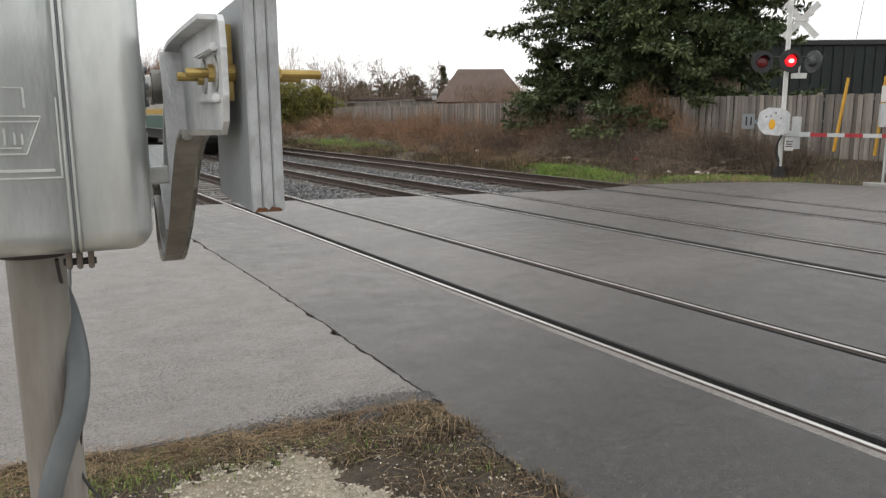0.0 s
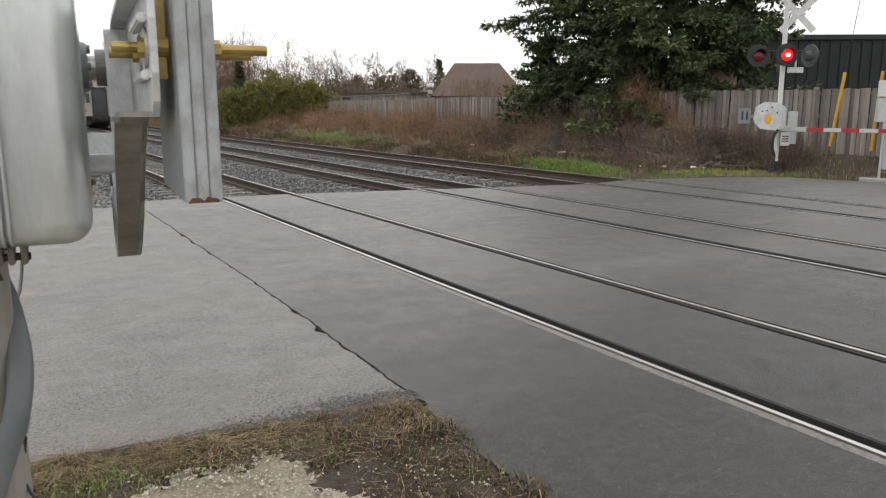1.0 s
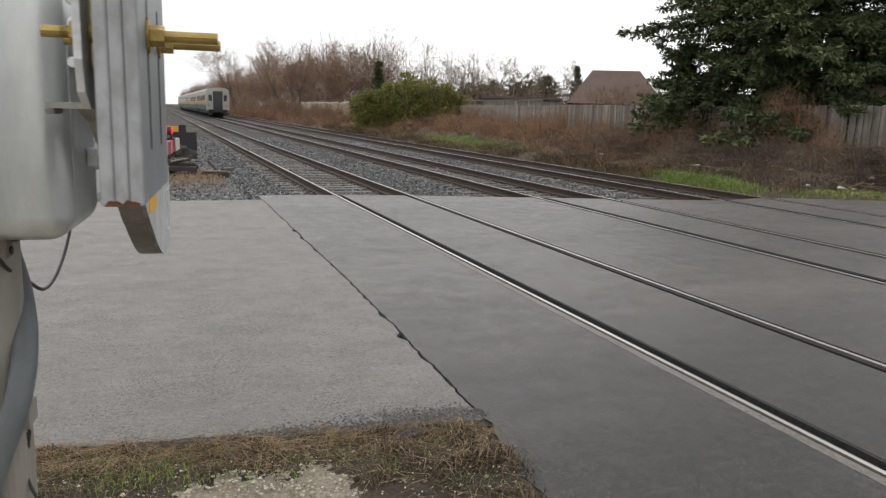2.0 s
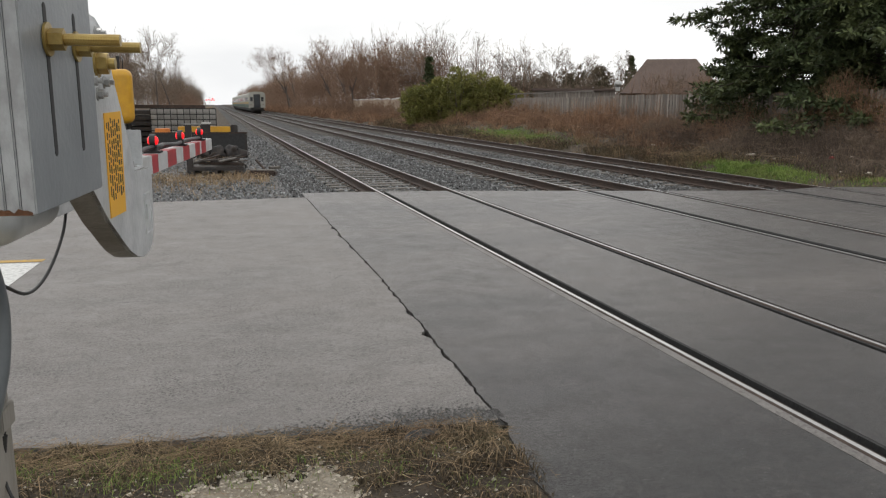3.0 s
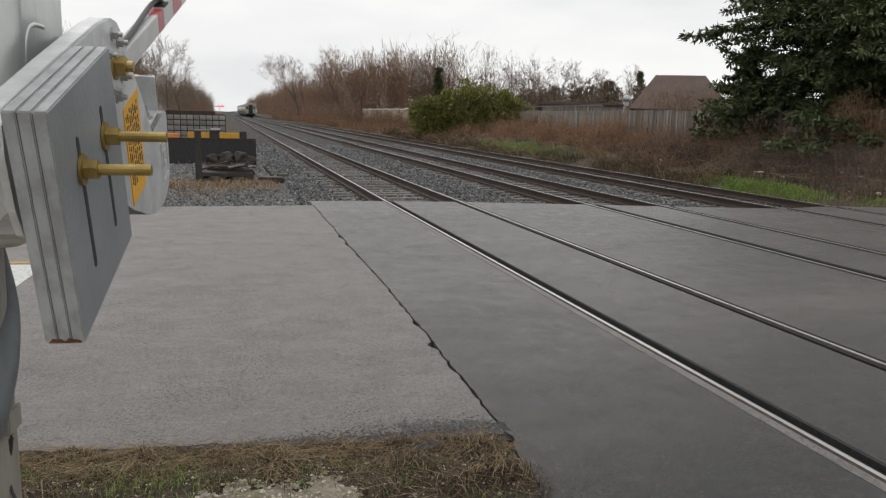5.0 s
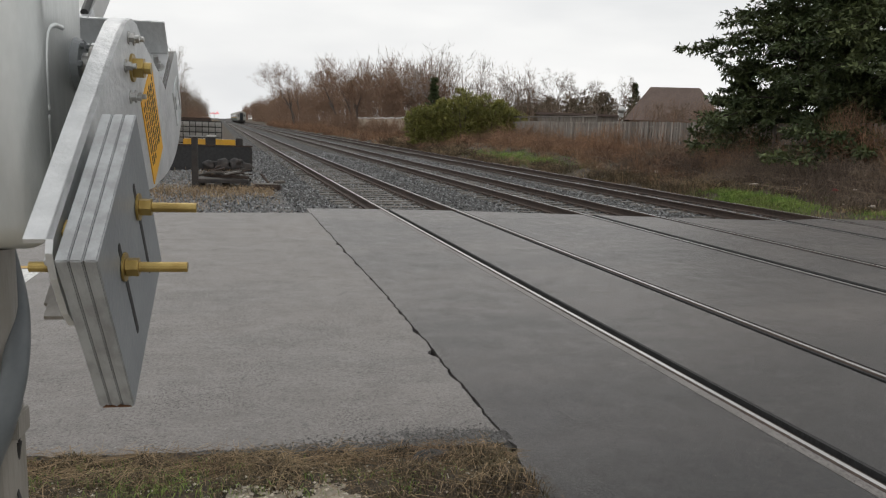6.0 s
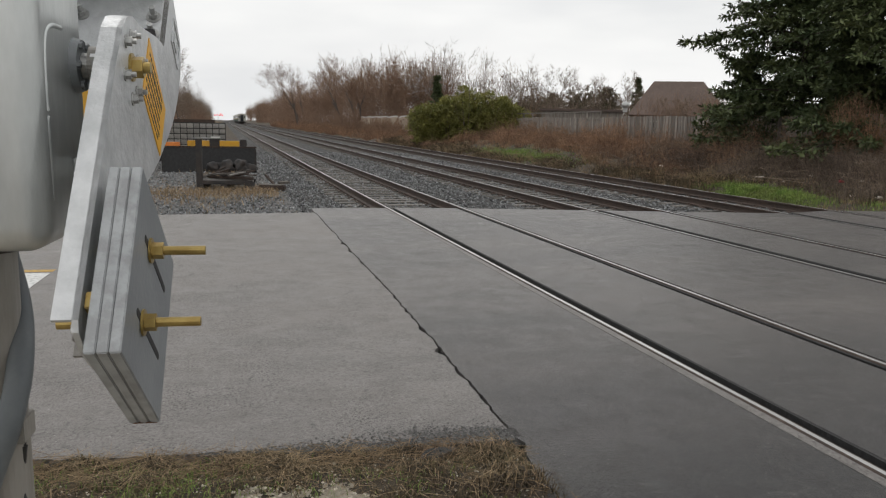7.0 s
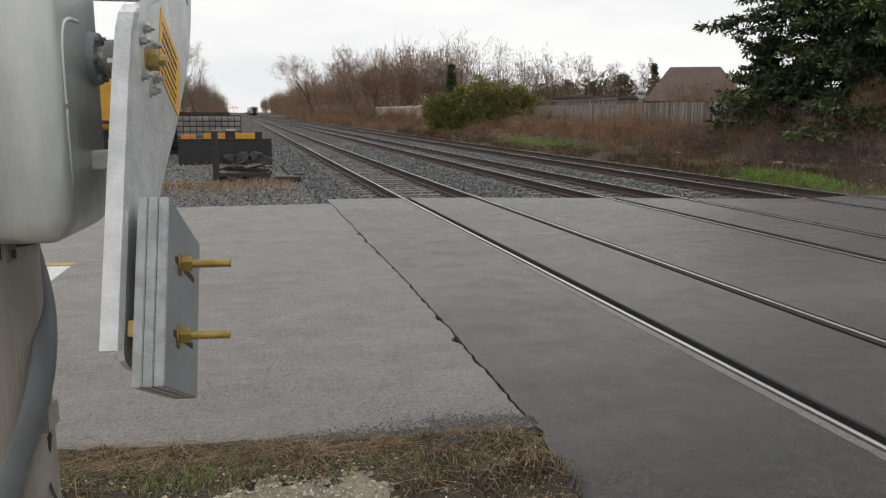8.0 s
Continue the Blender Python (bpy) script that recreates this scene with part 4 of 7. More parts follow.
def build_mechanism():
    mech = thing("gate_mechanism", PIVOT, "brushed aluminium gate motor housing on a weathered steel post", "crossing gate")
    def shell(grow_by=0.0):
        g = grow_by
        return rounded_box(-0.80 - g, -0.213 + g, -0.285 - g, 0.09 + g, -0.41 - g, 0.60 + g, 0.058 + g, 7)
    part("housing_cover", cut_between(shell(), -0.9, -0.3925), M_HOUSING, mech, "brushed aluminium access cover", smooth=True)
    part("housing_body", cut_between(shell(), -0.3855, -0.1), M_HOUSING, mech, smooth=True)
    part("joint_gasket", cut_between(shell(-0.004), -0.3925, -0.3855), M_WEIGHT, mech, smooth=True)
    part("joint_rib", cut_between(shell(0.0018), -0.4005, -0.3925), M_HOUSING, mech, smooth=True)
    part("joint_rib", cut_between(shell(0.0012), -0.3855, -0.3775), M_HOUSING, mech, smooth=True)
    part("housing_back", rounded_box(-0.78, -0.345, 0.05, 0.42, -0.39, 0.58, 0.055), M_HOUSING, mech, smooth=True)
    part("side_bead", hose([(-0.217, -0.10, 0.075), (-0.217, -0.165, 0.073), (-0.217, -0.205, 0.055), (-0.217, -0.222, 0.01), (-0.217, -0.225, -0.08), (-0.217, -0.225, -0.16), (-0.217, -0.223, -0.24), (-0.219, -0.22, -0.30)], 0.0072, 10), M_HOUSING, mech, smooth=True)
    # hinge lugs below the joint
    for x in (-0.412, -0.388, -0.362):
        part("hinge_lug", box(x - 0.007, x + 0.007, -0.235, -0.185, -0.452, -0.40, 0.003), M_RUSTY, mech)
    part("hinge_pin", tube((-0.425, -0.21, -0.436), (-0.35, -0.21, -0.436), 0.009), M_DARKSTEEL, mech)
    # raised plate on the cover with plain cast bars
    def bar(x0, x1, z0, z1, t=0.0035):
        part("cast_bar", box(x0, x1, -0.2885, -0.2835, z0, z1, 0.001), M_HOUSING, mech)
    for x0, x1, z0, z1 in ((-0.75, -0.405, -0.222, -0.218), (-0.409, -0.405, -0.218, -0.035), (-0.75, -0.44, -0.080, -0.076), (-0.75, -0.475, -0.166, -0.162),
                           (-0.75, -0.445, -0.092, -0.0885), (-0.75, -0.485, -0.152, -0.1485), (-0.52, -0.47, -0.016, -0.013), (-0.475, -0.47, -0.06, -0.016),
                           (-0.745, -0.42, -0.206, -0.199), (-0.52, -0.515, -0.143, -0.105), (-0.50, -0.495, -0.143, -0.115), (-0.485, -0.48, -0.143, -0.118),
                           (-0.56, -0.53, -0.108, -0.104), (-0.56, -0.53, -0.126, -0.122), (-0.56, -0.53, -0.145, -0.141), (-0.535, -0.53, -0.145, -0.104)):
        bar(x0, x1, z0, z1)
    bm = bmesh.new()
    a, b = Vector((-0.44, 0, -0.078)), Vector((-0.475, 0, -0.164))
    add_tube(bm, (a.x, -0.2865, a.z), (b.x, -0.2865, b.z), 0.0025, None, 6)
    part("cast_bar", bm, M_HOUSING, mech)
    # shaft, boss and collar
    bm = bmesh.new()
    add_tube(bm, (-0.216, 0, 0.0), (-0.196, 0, 0.0), 0.066, 0.06, 28)
    for ang in range(0, 360, 60):
        add_tube(bm, (-0.2, 0.052 * math.cos(radians(ang)), 0.052 * math.sin(radians(ang))), (-0.188, 0.052 * math.cos(radians(ang)), 0.052 * math.sin(radians(ang))), 0.009, None, 6)
    part("shaft_boss", bm, M_WEIGHT, mech, "grey bolted shaft flange")
    part("shaft", tube((-0.20, 0, 0), (-0.102, 0, 0), 0.03, None, 24), M_ZINC, mech, "zinc plated gate shaft", smooth=False)
    part("stop_bar_stub", rounded_box(-0.215, -0.15, -0.075, -0.03, -0.262, -0.215, 0.006, 2), M_CAST, mech)
    # post, conduit and its strap
    PX, PY, GZ = -0.512, 0.164, -1.83
    bm = bmesh.new()
    add_tube(bm, (PX, PY, GZ), (PX, PY, -0.44), 0.078, None, 32)
    part("post", bm, M_POST, mech, "weathered galvanised steel post", smooth=False)
    bm = bmesh.new()
    add_tube(bm, (PX, PY, -0.47), (PX, PY, -0.40), 0.10, 0.115, 32)
    part("post_cap", bm, M_DARKSTEEL, mech)
    bm = bmesh.new()
    add_box(bm, PX - 0.17, PX + 0.17, PY - 0.17, PY + 0.17, GZ - 0.02, GZ + 0.03, 0.006)
    part("base_plate", bm, M_POST, mech)
    bm = hose([(-0.51, 0.27, -0.44), (-0.485, 0.255, -0.54), (-0.452, 0.21, -0.64), (-0.43, 0.14, -0.74), (-0.428, 0.085, -0.83), (-0.447, 0.05, -0.93), (-0.485, 0.045, -1.03), (-0.525, 0.04, -1.15), (-0.548, 0.05, -1.3), (-0.55, 0.06, -1.84)], 0.033, 16)
    part("conduit", bm, M_CONDUIT, mech, "flexible grey plastic conduit", smooth=True)
    bm = tube((PX, PY, -1.46), (PX, PY, -1.38), 0.086, None, 32)
    for dx in (0.075, 0.105):
        add_box(bm, PX + dx, PX + dx + 0.014, PY - 0.085, PY - 0.02, -1.455, -1.385, 0.004)
    part("post_clamp", bm, M_GALV, mech, "galvanised clamp round the post")
    bm = bmesh.new()
    add_tube(bm, (PX + 0.05, PY - 0.06, -1.42), (PX + 0.15, PY - 0.06, -1.42), 0.009)
    hexagon(bm, (PX + 0.12, PY - 0.06, -1.42), (1, 0, 0), 0.017, 0.014)
    part("clamp_bolt", bm, M_ZINC, mech)
    part("conduit_strap", box(-0.462, -0.424, 0.10, 0.19, -0.99, -0.923, 0.003), M_POST, mech)
    bm = hose([(-0.437, 0.14, -0.99), (-0.442, 0.14, -1.03), (-0.449, 0.14, -1.08), (-0.445, 0.13, -1.15), (-0.41, 0.10, -1.21), (-0.36, 0.06, -1.27)], 0.0045, 8)
    add_tube(bm, (-0.440, 0.14, -1.01), (-0.447, 0.14, -1.06), 0.009)
    part("ground_wire", bm, M_CABLE, mech, "black ground wire with a connector")
    return mech

# ---- plants ----
def prisms(segs):
    """Thin three-sided tapered prisms from rows of (x0, y0, z0, x1, y1, z1, r0, r1)."""
    s = np.array(segs, float)
    a, b, r0, r1 = s[:, 0:3], s[:, 3:6], s[:, 6:7], s[:, 7:8]
    d = b - a
    d /= np.linalg.norm(d, axis=1, keepdims=True) + 1e-9
    ref = np.where(np.abs(d[:, 2:3]) > 0.9, np.array([[1.0, 0, 0]]), np.array([[0, 0, 1.0]]))
    u = np.cross(d, ref)
    u /= np.linalg.norm(u, axis=1, keepdims=True) + 1e-9
    v = np.cross(d, u)
    ring_a, ring_b = [], []
    for k in range(3):
        c, q = math.cos(k * 2.0944), math.sin(k * 2.0944)
        ring_a.append(a + (u * c + v * q) * r0)
        ring_b.append(b + (u * c + v * q) * r1)
    verts = np.stack(ring_a + ring_b, 1).reshape(-1, 3)
    n = len(s)
    o = (np.arange(n) * 6)[:, None]
    faces = np.concatenate([o + np.array([[k, (k + 1) % 3, 3 + (k + 1) % 3, 3 + k]]) for k in range(3)])
    return verts, faces


def ribbons(segs, rnd):
    """Slim twigs: one tapered sliver a row, turned at random."""
    s = np.array(segs, float)
    a, b, r0, r1 = s[:, 0:3], s[:, 3:6], s[:, 6:7], s[:, 7:8]
    d = b - a
    d /= np.linalg.norm(d, axis=1, keepdims=True) + 1e-9
    u = np.cross(d, rnd.normal(0, 1, d.shape))
    u /= np.linalg.norm(u, axis=1, keepdims=True) + 1e-9
    verts = np.stack([a - u * r0, a + u * r0, b + u * r1, b - u * r1], 1).reshape(-1, 3)
    o = (np.arange(len(s)) * 4)[:, None]
    return verts, o + np.array([[0, 1, 2, 3]])


def stems_and_twigs(name, stems, twigs, rnd, material):
    va, fa = prisms(stems)
    vb, fb = ribbons(twigs, rnd)
    return soup(name, np.concatenate([va, vb]), np.concatenate([fa, fb + len(va)]), material)


def grow(segs, rnd, p, d, length, r, level, spread=0.5, up=0.15, kids=(3, 4), twig=0.006):
    """A limb in three bends that throws side limbs."""
    bends = 3 if level > 1 else 2
    p, d = np.array(p, float), np.array(d, float)
    for i in range(bends):
        d = d + rnd.normal(0, 0.13, 3)
        d[2] += up * 0.4
        d /= np.linalg.norm(d)
        q = p + d * length / bends
        ra, rb = r * (1 - 0.62 * i / bends), r * (1 - 0.62 * (i + 1) / bends)
        segs.append((*p, *q, max(ra, twig), max(rb, twig)))
        if level > 0 and (i > 0 or level < 3):
            for _ in range(rnd.randint(kids[0], kids[1] + 1) if i else 1):
                s = rnd.normal(0, 1, 3)
                s -= d * s.dot(d)
                s /= np.linalg.norm(s) + 1e-9
                nd = d * (1 - spread * 0.4) + s * spread * rnd.uniform(0.7, 1.3)
                nd[2] += up
                nd /= np.linalg.norm(nd)
                t = rnd.uniform(0.2, 1)
                grow(segs, rnd, p + (q - p) * t, nd, length * rnd.uniform(0.42, 0.62), rb * 0.55, level - 1, spread, up, kids, twig)
        p = q


def bare_tree(name, x, y, z, h, r, seed, material, label, level=4, spread=0.55, up=0.2, kids=(2, 3), twig=0.012, group="bare trees along the line"):
    rnd = np.random.RandomState(seed)
    segs = []
    lean = rnd.normal(0, 0.04, 3)
    grow(segs, rnd, (0, 0, -0.2), (lean[0], lean[1], 1), h * 0.62, r, level, spread, up, kids, twig)
    tree = thing(name, pose(x, y, z), label, "tree", group)
    big = [s for s in segs if s[6] > r * 0.3]
    small = [s for s in segs if s[6] <= r * 0.3]
    soup("trunk", *prisms(big), M_BARK if material is not M_TWIG_PALE else material, tree)
    soup("crown", *ribbons(small, rnd), material, tree)
    return tree


def crowns(name, rnd, spots, material, label, twig=0.014, per=240, rise=0.62, tall=0.40, long=0.085, category="woods"):
    """A leafless wood: each spot (x, y, z, height, width) is a trunk, its limbs and a rounded cloud of fine twigs."""
    stems, parts = [], []
    for x, y, z, h, w in spots:
        c = np.array((x, y, z + h * rise))
        size = np.array((w / 2, w / 2, h * tall))
        lean = rnd.normal(0, 0.05, 2) * h
        top = np.array((x + lean[0], y + lean[1], z + h * 0.9))
        foot = np.array((x, y, z - 0.2))
        r = 0.007 * h + 0.006
        stems.append((*foot, *(foot + (top - foot) * 0.5), r, r * 0.7))
        stems.append((*(foot + (top - foot) * 0.5), *top, r * 0.7, r * 0.2))
        for _ in range(7):
            u = rnd.normal(0, 1, 3)
            u[2] = abs(u[2]) * 0.8
            u /= np.linalg.norm(u)
            a = foot + (top - foot) * rnd.uniform(0.22, 0.7)
            stems.append((*a, *(c + u * size * rnd.uniform(0.6, 0.95)), r * 0.45, r * 0.12))
        u = rnd.normal(0, 1, (per, 3))
        u /= np.linalg.norm(u, axis=1, keepdims=True)
        p = c + u * size * (rnd.rand(per, 1) ** 0.42) * rnd.uniform(0.82, 1.12, (per, 1))
        d = u * 0.7 + np.array((0, 0, 0.65)) + rnd.normal(0, 0.5, (per, 3))
        d /= np.linalg.norm(d, axis=1, keepdims=True)
        ln = h * long * rnd.uniform(0.45, 1.35, (per, 1))
        t = twig * rnd.uniform(0.6, 1.2, (per, 1))
        parts.append(np.concatenate([p - d * ln / 2, p + d * ln / 2, t, t * 0.3], 1))
    ob = stems_and_twigs(name, stems, np.concatenate(parts), rnd, material)
    return tagged(ob, label, category, kind="stuff")


def fronds(P, S, L, rnd, leaf, per, width):
    """Needle blades along branchlets that start at P and run along S for the lengths L."""
    n = len(P)
    P, S, L = np.repeat(np.array(P), per, 0), np.repeat(np.array(S), per, 0), np.repeat(np.array(L), per)[:, None]
    S = S / (np.linalg.norm(S, axis=1, keepdims=True) + 1e-9)
    o = P + S * L * rnd.uniform(0.0, 1.0, (n * per, 1)) + rnd.normal(0, 0.02, (n * per, 3))
    D = S * 0.75 + rnd.normal(0, 0.42, (n * per, 3)) + np.array((0, 0, -0.05))
    D /= np.linalg.norm(D, axis=1, keepdims=True) + 1e-9
    W = np.cross(D, rnd.normal(0, 0.5, (n * per, 3)) + np.array((0, 0, 1.0)))
    W /= np.linalg.norm(W, axis=1, keepdims=True) + 1e-9
    ln = leaf * rnd.uniform(0.6, 1.2, (n * per, 1))
    W = W * ln * width
    verts = np.stack([o, o + D * ln * 0.4 + W, o + D * ln, o + D * ln * 0.4 - W], 1).reshape(-1, 3)
    return verts, (np.arange(n * per) * 4)[:, None] + np.array([[0, 1, 2, 3]])


def conifer(x, y, z, h, reach, seed, label, low=0.08, lean=(0, 0), per=9, gap=0.0, leaf=0.22, taper=0.66, tier=0.50, width=0.20):
    """A tall evergreen: whorls of drooping limbs, each a flat bough of branchlets set with needles."""
    rnd = np.random.RandomState(seed)
    tree = thing("evergreen_tree", pose(x, y, z), label, "tree", "evergreens behind the fence")
    segs = [(0, 0, -0.3, lean[0] * 0.5, lean[1] * 0.5, h * 0.5, 0.010 * h + 0.03, 0.006 * h + 0.02), (lean[0] * 0.5, lean[1] * 0.5, h * 0.5, lean[0], lean[1], h, 0.006 * h + 0.02, 0.015)]
    P, S, B = [], [], []
    zz = h * low
    up = np.array((0, 0, 1.0))
    while zz < h * 0.99:
        f = zz / h
        L = reach * (1 - f) ** taper * rnd.uniform(0.74, 1.05)
        for k in range(rnd.randint(6, 9)):
            if rnd.rand() < gap:
                continue
            a = rnd.uniform(0, 6.283)
            ln = max(0.25, L * rnd.uniform(0.62, 1.12))
            p = np.array((lean[0] * f, lean[1] * f, zz + rnd.uniform(-0.22, 0.22)))
            d = np.array((math.cos(a), math.sin(a), rnd.uniform(0.0, 0.38)))
            steps = max(3, int(ln / 0.42))
            for i in range(steps):
                d = d + np.array((0, 0, (-0.62 if i < steps * 0.65 else 0.7) / steps)) + rnd.normal(0, 0.06, 3)
                d /= np.linalg.norm(d)
                q = p + d * ln / steps
                r = 0.045 * (1 - i / steps) * ln / 4 + 0.007
                segs.append((*p, *q, r, r * 0.75))
                t = (i + 0.5) / steps
                if t > 0.16 or ln < 1.0:
                    side = np.cross(d, up)
                    for _ in range(9 if ln > 0.8 else 5):
                        e = side * rnd.choice((-1, 1)) * rnd.uniform(0.45, 1.0) + d * rnd.uniform(0.4, 0.9) + up * rnd.uniform(-0.55, 0.45)
                        P.append(p + (q - p) * rnd.rand())
                        S.append(e)
                        B.append(min(0.85, 0.30 * ln + 0.12) * (1.15 - 0.75 * t) * rnd.uniform(0.6, 1.2))
                p = q
            P.append(p - d * 0.1)
            S.append(d)
            B.append(0.3)
        zz += tier * rnd.uniform(0.75, 1.2) * (1 - 0.35 * f)
    soup("trunk", *prisms(segs), M_BARK_DARK, tree)
    soup("crown", *fronds(P, S, B, rnd, leaf, per, width), M_NEEDLE, tree)
    return tree


def cedar_bush(x, y, z, h, w, seed, n, label, material=None, name="cedar_bush", leaf=0.20):
    """A bushy evergreen of many upright leaders, each a flame of sprays, with a ragged outline."""
    rnd = np.random.RandomState(seed)
    bush = thing(name, pose(x, y, z), label, "bush", "evergreen bushes")
    segs, P, S, B = [], [], [], []
    leaders = 15
    for k in range(leaders):
        a = rnd.uniform(0, 6.28)
        out = rnd.uniform(0.0, 0.5) ** 0.7 * w * 0.62
        top = np.array((math.cos(a) * out, math.sin(a) * out, h * (1.0 - 0.42 * (out / (w * 0.5)) ** 2) * rnd.uniform(0.78, 1.06)))
        foot = np.array((top[0] * 0.35, top[1] * 0.35, -0.2))
        segs.append((*foot, *top, 0.05, 0.012))
        m = n // leaders
        t = rnd.rand(m) ** 0.75
        ang = rnd.uniform(0, 6.283, m)
        fat = w * 0.20 * np.sin(np.pi * np.clip(t * 0.93 + 0.07, 0, 1)) ** 0.7 * rnd.uniform(0.35, 1.15, m)
        u = np.stack([np.cos(ang), np.sin(ang), np.zeros(m)], 1)
        q = foot + (top - foot) * t[:, None] + u * fat[:, None]
        q[:, 2] = np.maximum(q[:, 2], rnd.uniform(0.02, 0.3, m))
        P.append(q)
        S.append(u * 0.75 + np.array((0, 0, 0.55)) + rnd.normal(0, 0.2, (m, 3)))
        B.append(rnd.uniform(0.18, 0.42, m) * leaf / 0.2)
    soup("branchwork", *prisms(segs), M_BARK, bush)
    soup("foliage", *fronds(np.concatenate(P), np.concatenate(S), np.concatenate(B), rnd, leaf, 8, 0.19), material or M_CEDAR, bush)
    return bush


def blades(name, rnd, spots, material, label, category="grass", h=(0.05, 0.14), w=0.004, lean=0.6):
    """Grass blades: bent slivers. spots: (x, y, z, scale)."""
    n = len(spots)
    P = np.array([s[:3] for s in spots], float)
    sc = np.array([s[3] for s in spots], float)[:, None]
    L = rnd.uniform(h[0], h[1], (n, 1)) * sc
    a = rnd.uniform(0, 6.283, n)
    D = np.stack([np.cos(a), np.sin(a), np.zeros(n)], 1)
    S = np.stack([-np.sin(a), np.cos(a), np.zeros(n)], 1) * w * (0.6 + rnd.rand(n, 1)) * np.sqrt(sc)
    k = rnd.uniform(0.1, 1.0, (n, 1)) * lean
    up = np.array([[0, 0, 1.0]])
    mid = P + up * L * 0.6 + D * L * k * 0.35
    tip = P + up * L * (1 - 0.45 * k) + D * L * k
    verts = np.stack([P - S, P + S, mid + S * 0.8, tip, mid - S * 0.8], 1).reshape(-1, 3)
    o = (np.arange(n) * 5)[:, None]
    faces = (o + np.array([[0, 1, 2, 4]])).tolist() + (o + np.array([[4, 2, 3]])).tolist()
    ob = soup(name, verts.tolist(), faces, material)
    return tagged(ob, label, category, kind="stuff")


def build_verge():
    """The near shoulder: dry grass at the asphalt's edge, then pale gravel."""
    rnd = np.random.RandomState(11)

    def gravel(x, y):
        d = line_y(NEAR_EDGE, x) - y
        lim = 0.55 + 0.12 * noise.noise((x * 2.2, y * 2.2, 3)) + 0.12 * noise.noise((x * 8, y * 8, 3)) + 0.08 * noise.noise((x * 26, y * 26, 3)) + 0.6 * smooth(-3.15, -3.7, x)
        side = smooth(-2.62, -2.22, x + 0.30 * noise.noise((x * 3, y * 3, 8)) + 0.14 * noise.noise((x * 9, y * 9, 8)) + 0.16 * noise.noise((x * 27, y * 27, 8)))
        back = noise.noise((x * 0.5, y * 0.5, 5)) * 1.6 + noise.noise((x * 2.3, y * 2.3, 5)) * 0.5
        return d > lim and side < 0.5 and x > -7.6 + back and y > -6.4 + back
    # pale gravel bed
    xs = np.concatenate([np.arange(-9.5, -5.2, 0.10), np.arange(-5.2, -1.6, 0.024)])
    ys = np.concatenate([np.arange(-9.0, 0.5, 0.10), np.arange(0.5, 1.6, 0.08), np.arange(1.6, 4.5, 0.024)])
    idx, verts, faces = {}, [], []

    def vert(i, j):
        if (i, j) not in idx:
            idx[(i, j)] = len(verts)
            x, y = xs[i], ys[j]
            verts.append((x + rnd.uniform(-0.012, 0.012), y + rnd.uniform(-0.012, 0.012), ground_z(x, y) + 0.004 + 0.006 * noise.noise((x * 9, y * 9, 1))))
        return idx[(i, j)]
    for i in range(len(xs) - 1):
        for j in range(len(ys) - 1):
            if gravel(xs[i], ys[j]):
                faces.append((vert(i, j), vert(i + 1, j), vert(i + 1, j + 1), vert(i, j + 1)))
    tagged(soup("gravel_shoulder", verts, faces, M_GRAVEL, smooth=True), "pale fine gravel shoulder beside the road", "gravel", kind="stuff")
    base = np.array([(1, 0, 0), (-1, 0, 0), (0, 1, 0), (0, -1, 0), (0, 0, 1), (0, 0, -1)], float)
    tri = np.array([(0, 2, 4), (2, 1, 4), (1, 3, 4), (3, 0, 4), (2, 0, 5), (1, 2, 5), (3, 1, 5), (0, 3, 5)])
    vs, fs, n = [], [], 0
    while n < 11000:
        x, y = rnd.uniform(-4.6, -1.75), rnd.uniform(1.6, 4.2)
        g = gravel(x, y)
        if not g and rnd.rand() > 0.18:
            continue
        if y > line_y(NEAR_EDGE, x) - 0.05:
            continue
        s = rnd.uniform(0.003, 0.010) * (1.6 if rnd.rand() < 0.06 else 1)
        v = base * s * rnd.uniform(0.6, 1.2, (6, 1)) * (1, 1, 0.7) + rnd.normal(0, s * 0.15, (6, 3))
        vs.append(v + (x, y, ground_z(x, y) + (0.013 if g else 0.004) + s * 0.3))
        fs.append(tri + n * 6)
        n += 1
    tagged(soup("gravel_stones", np.concatenate(vs).tolist(), np.concatenate(fs).tolist(), M_PEBBLE), "small pale gravel stones", "gravel", kind="stuff")
    dry, green = [], []
    while len(dry) < 34000:
        x = rnd.uniform(-5.0, -1.66)
        side = x > -2.55 and rnd.rand() < 0.6
        y = rnd.uniform(2.0, 4.2) if side else line_y(NEAR_EDGE, x) - abs(rnd.normal(0, 0.26))
        if gravel(x, y) and rnd.rand() > 0.03 + 0.25 * max(0, noise.noise((x * 3, y * 3, 12))):
            continue
        if y > line_y(NEAR_EDGE, x) - 0.03 - 0.09 * smooth(-2.4, -1.9, x):
            continue
        clump = 0.35 + 1.25 * max(0, noise.noise((x * 5, y * 5, 6)) + 0.22) + 0.25 * (x > -2.25)
        if rnd.rand() < 0.05 + 0.9 * clump:
            dry.append((x, y, ground_z(x, y), clump))
    tufts = [(-4.05, 4.35), (-3.45, 4.28), (-3.38, 4.2), (-3.5, 4.12), (-4.2, 4.1), (-3.9, 4.0), (-3.15, 4.05), (-2.98, 3.98), (-2.2, 4.0), (-2.0, 3.7), (-3.7, 4.3), (-1.85, 3.4), (-2.35, 3.85), (-2.75, 3.95), (-4.6, 4.3), (-3.25, 3.98)]
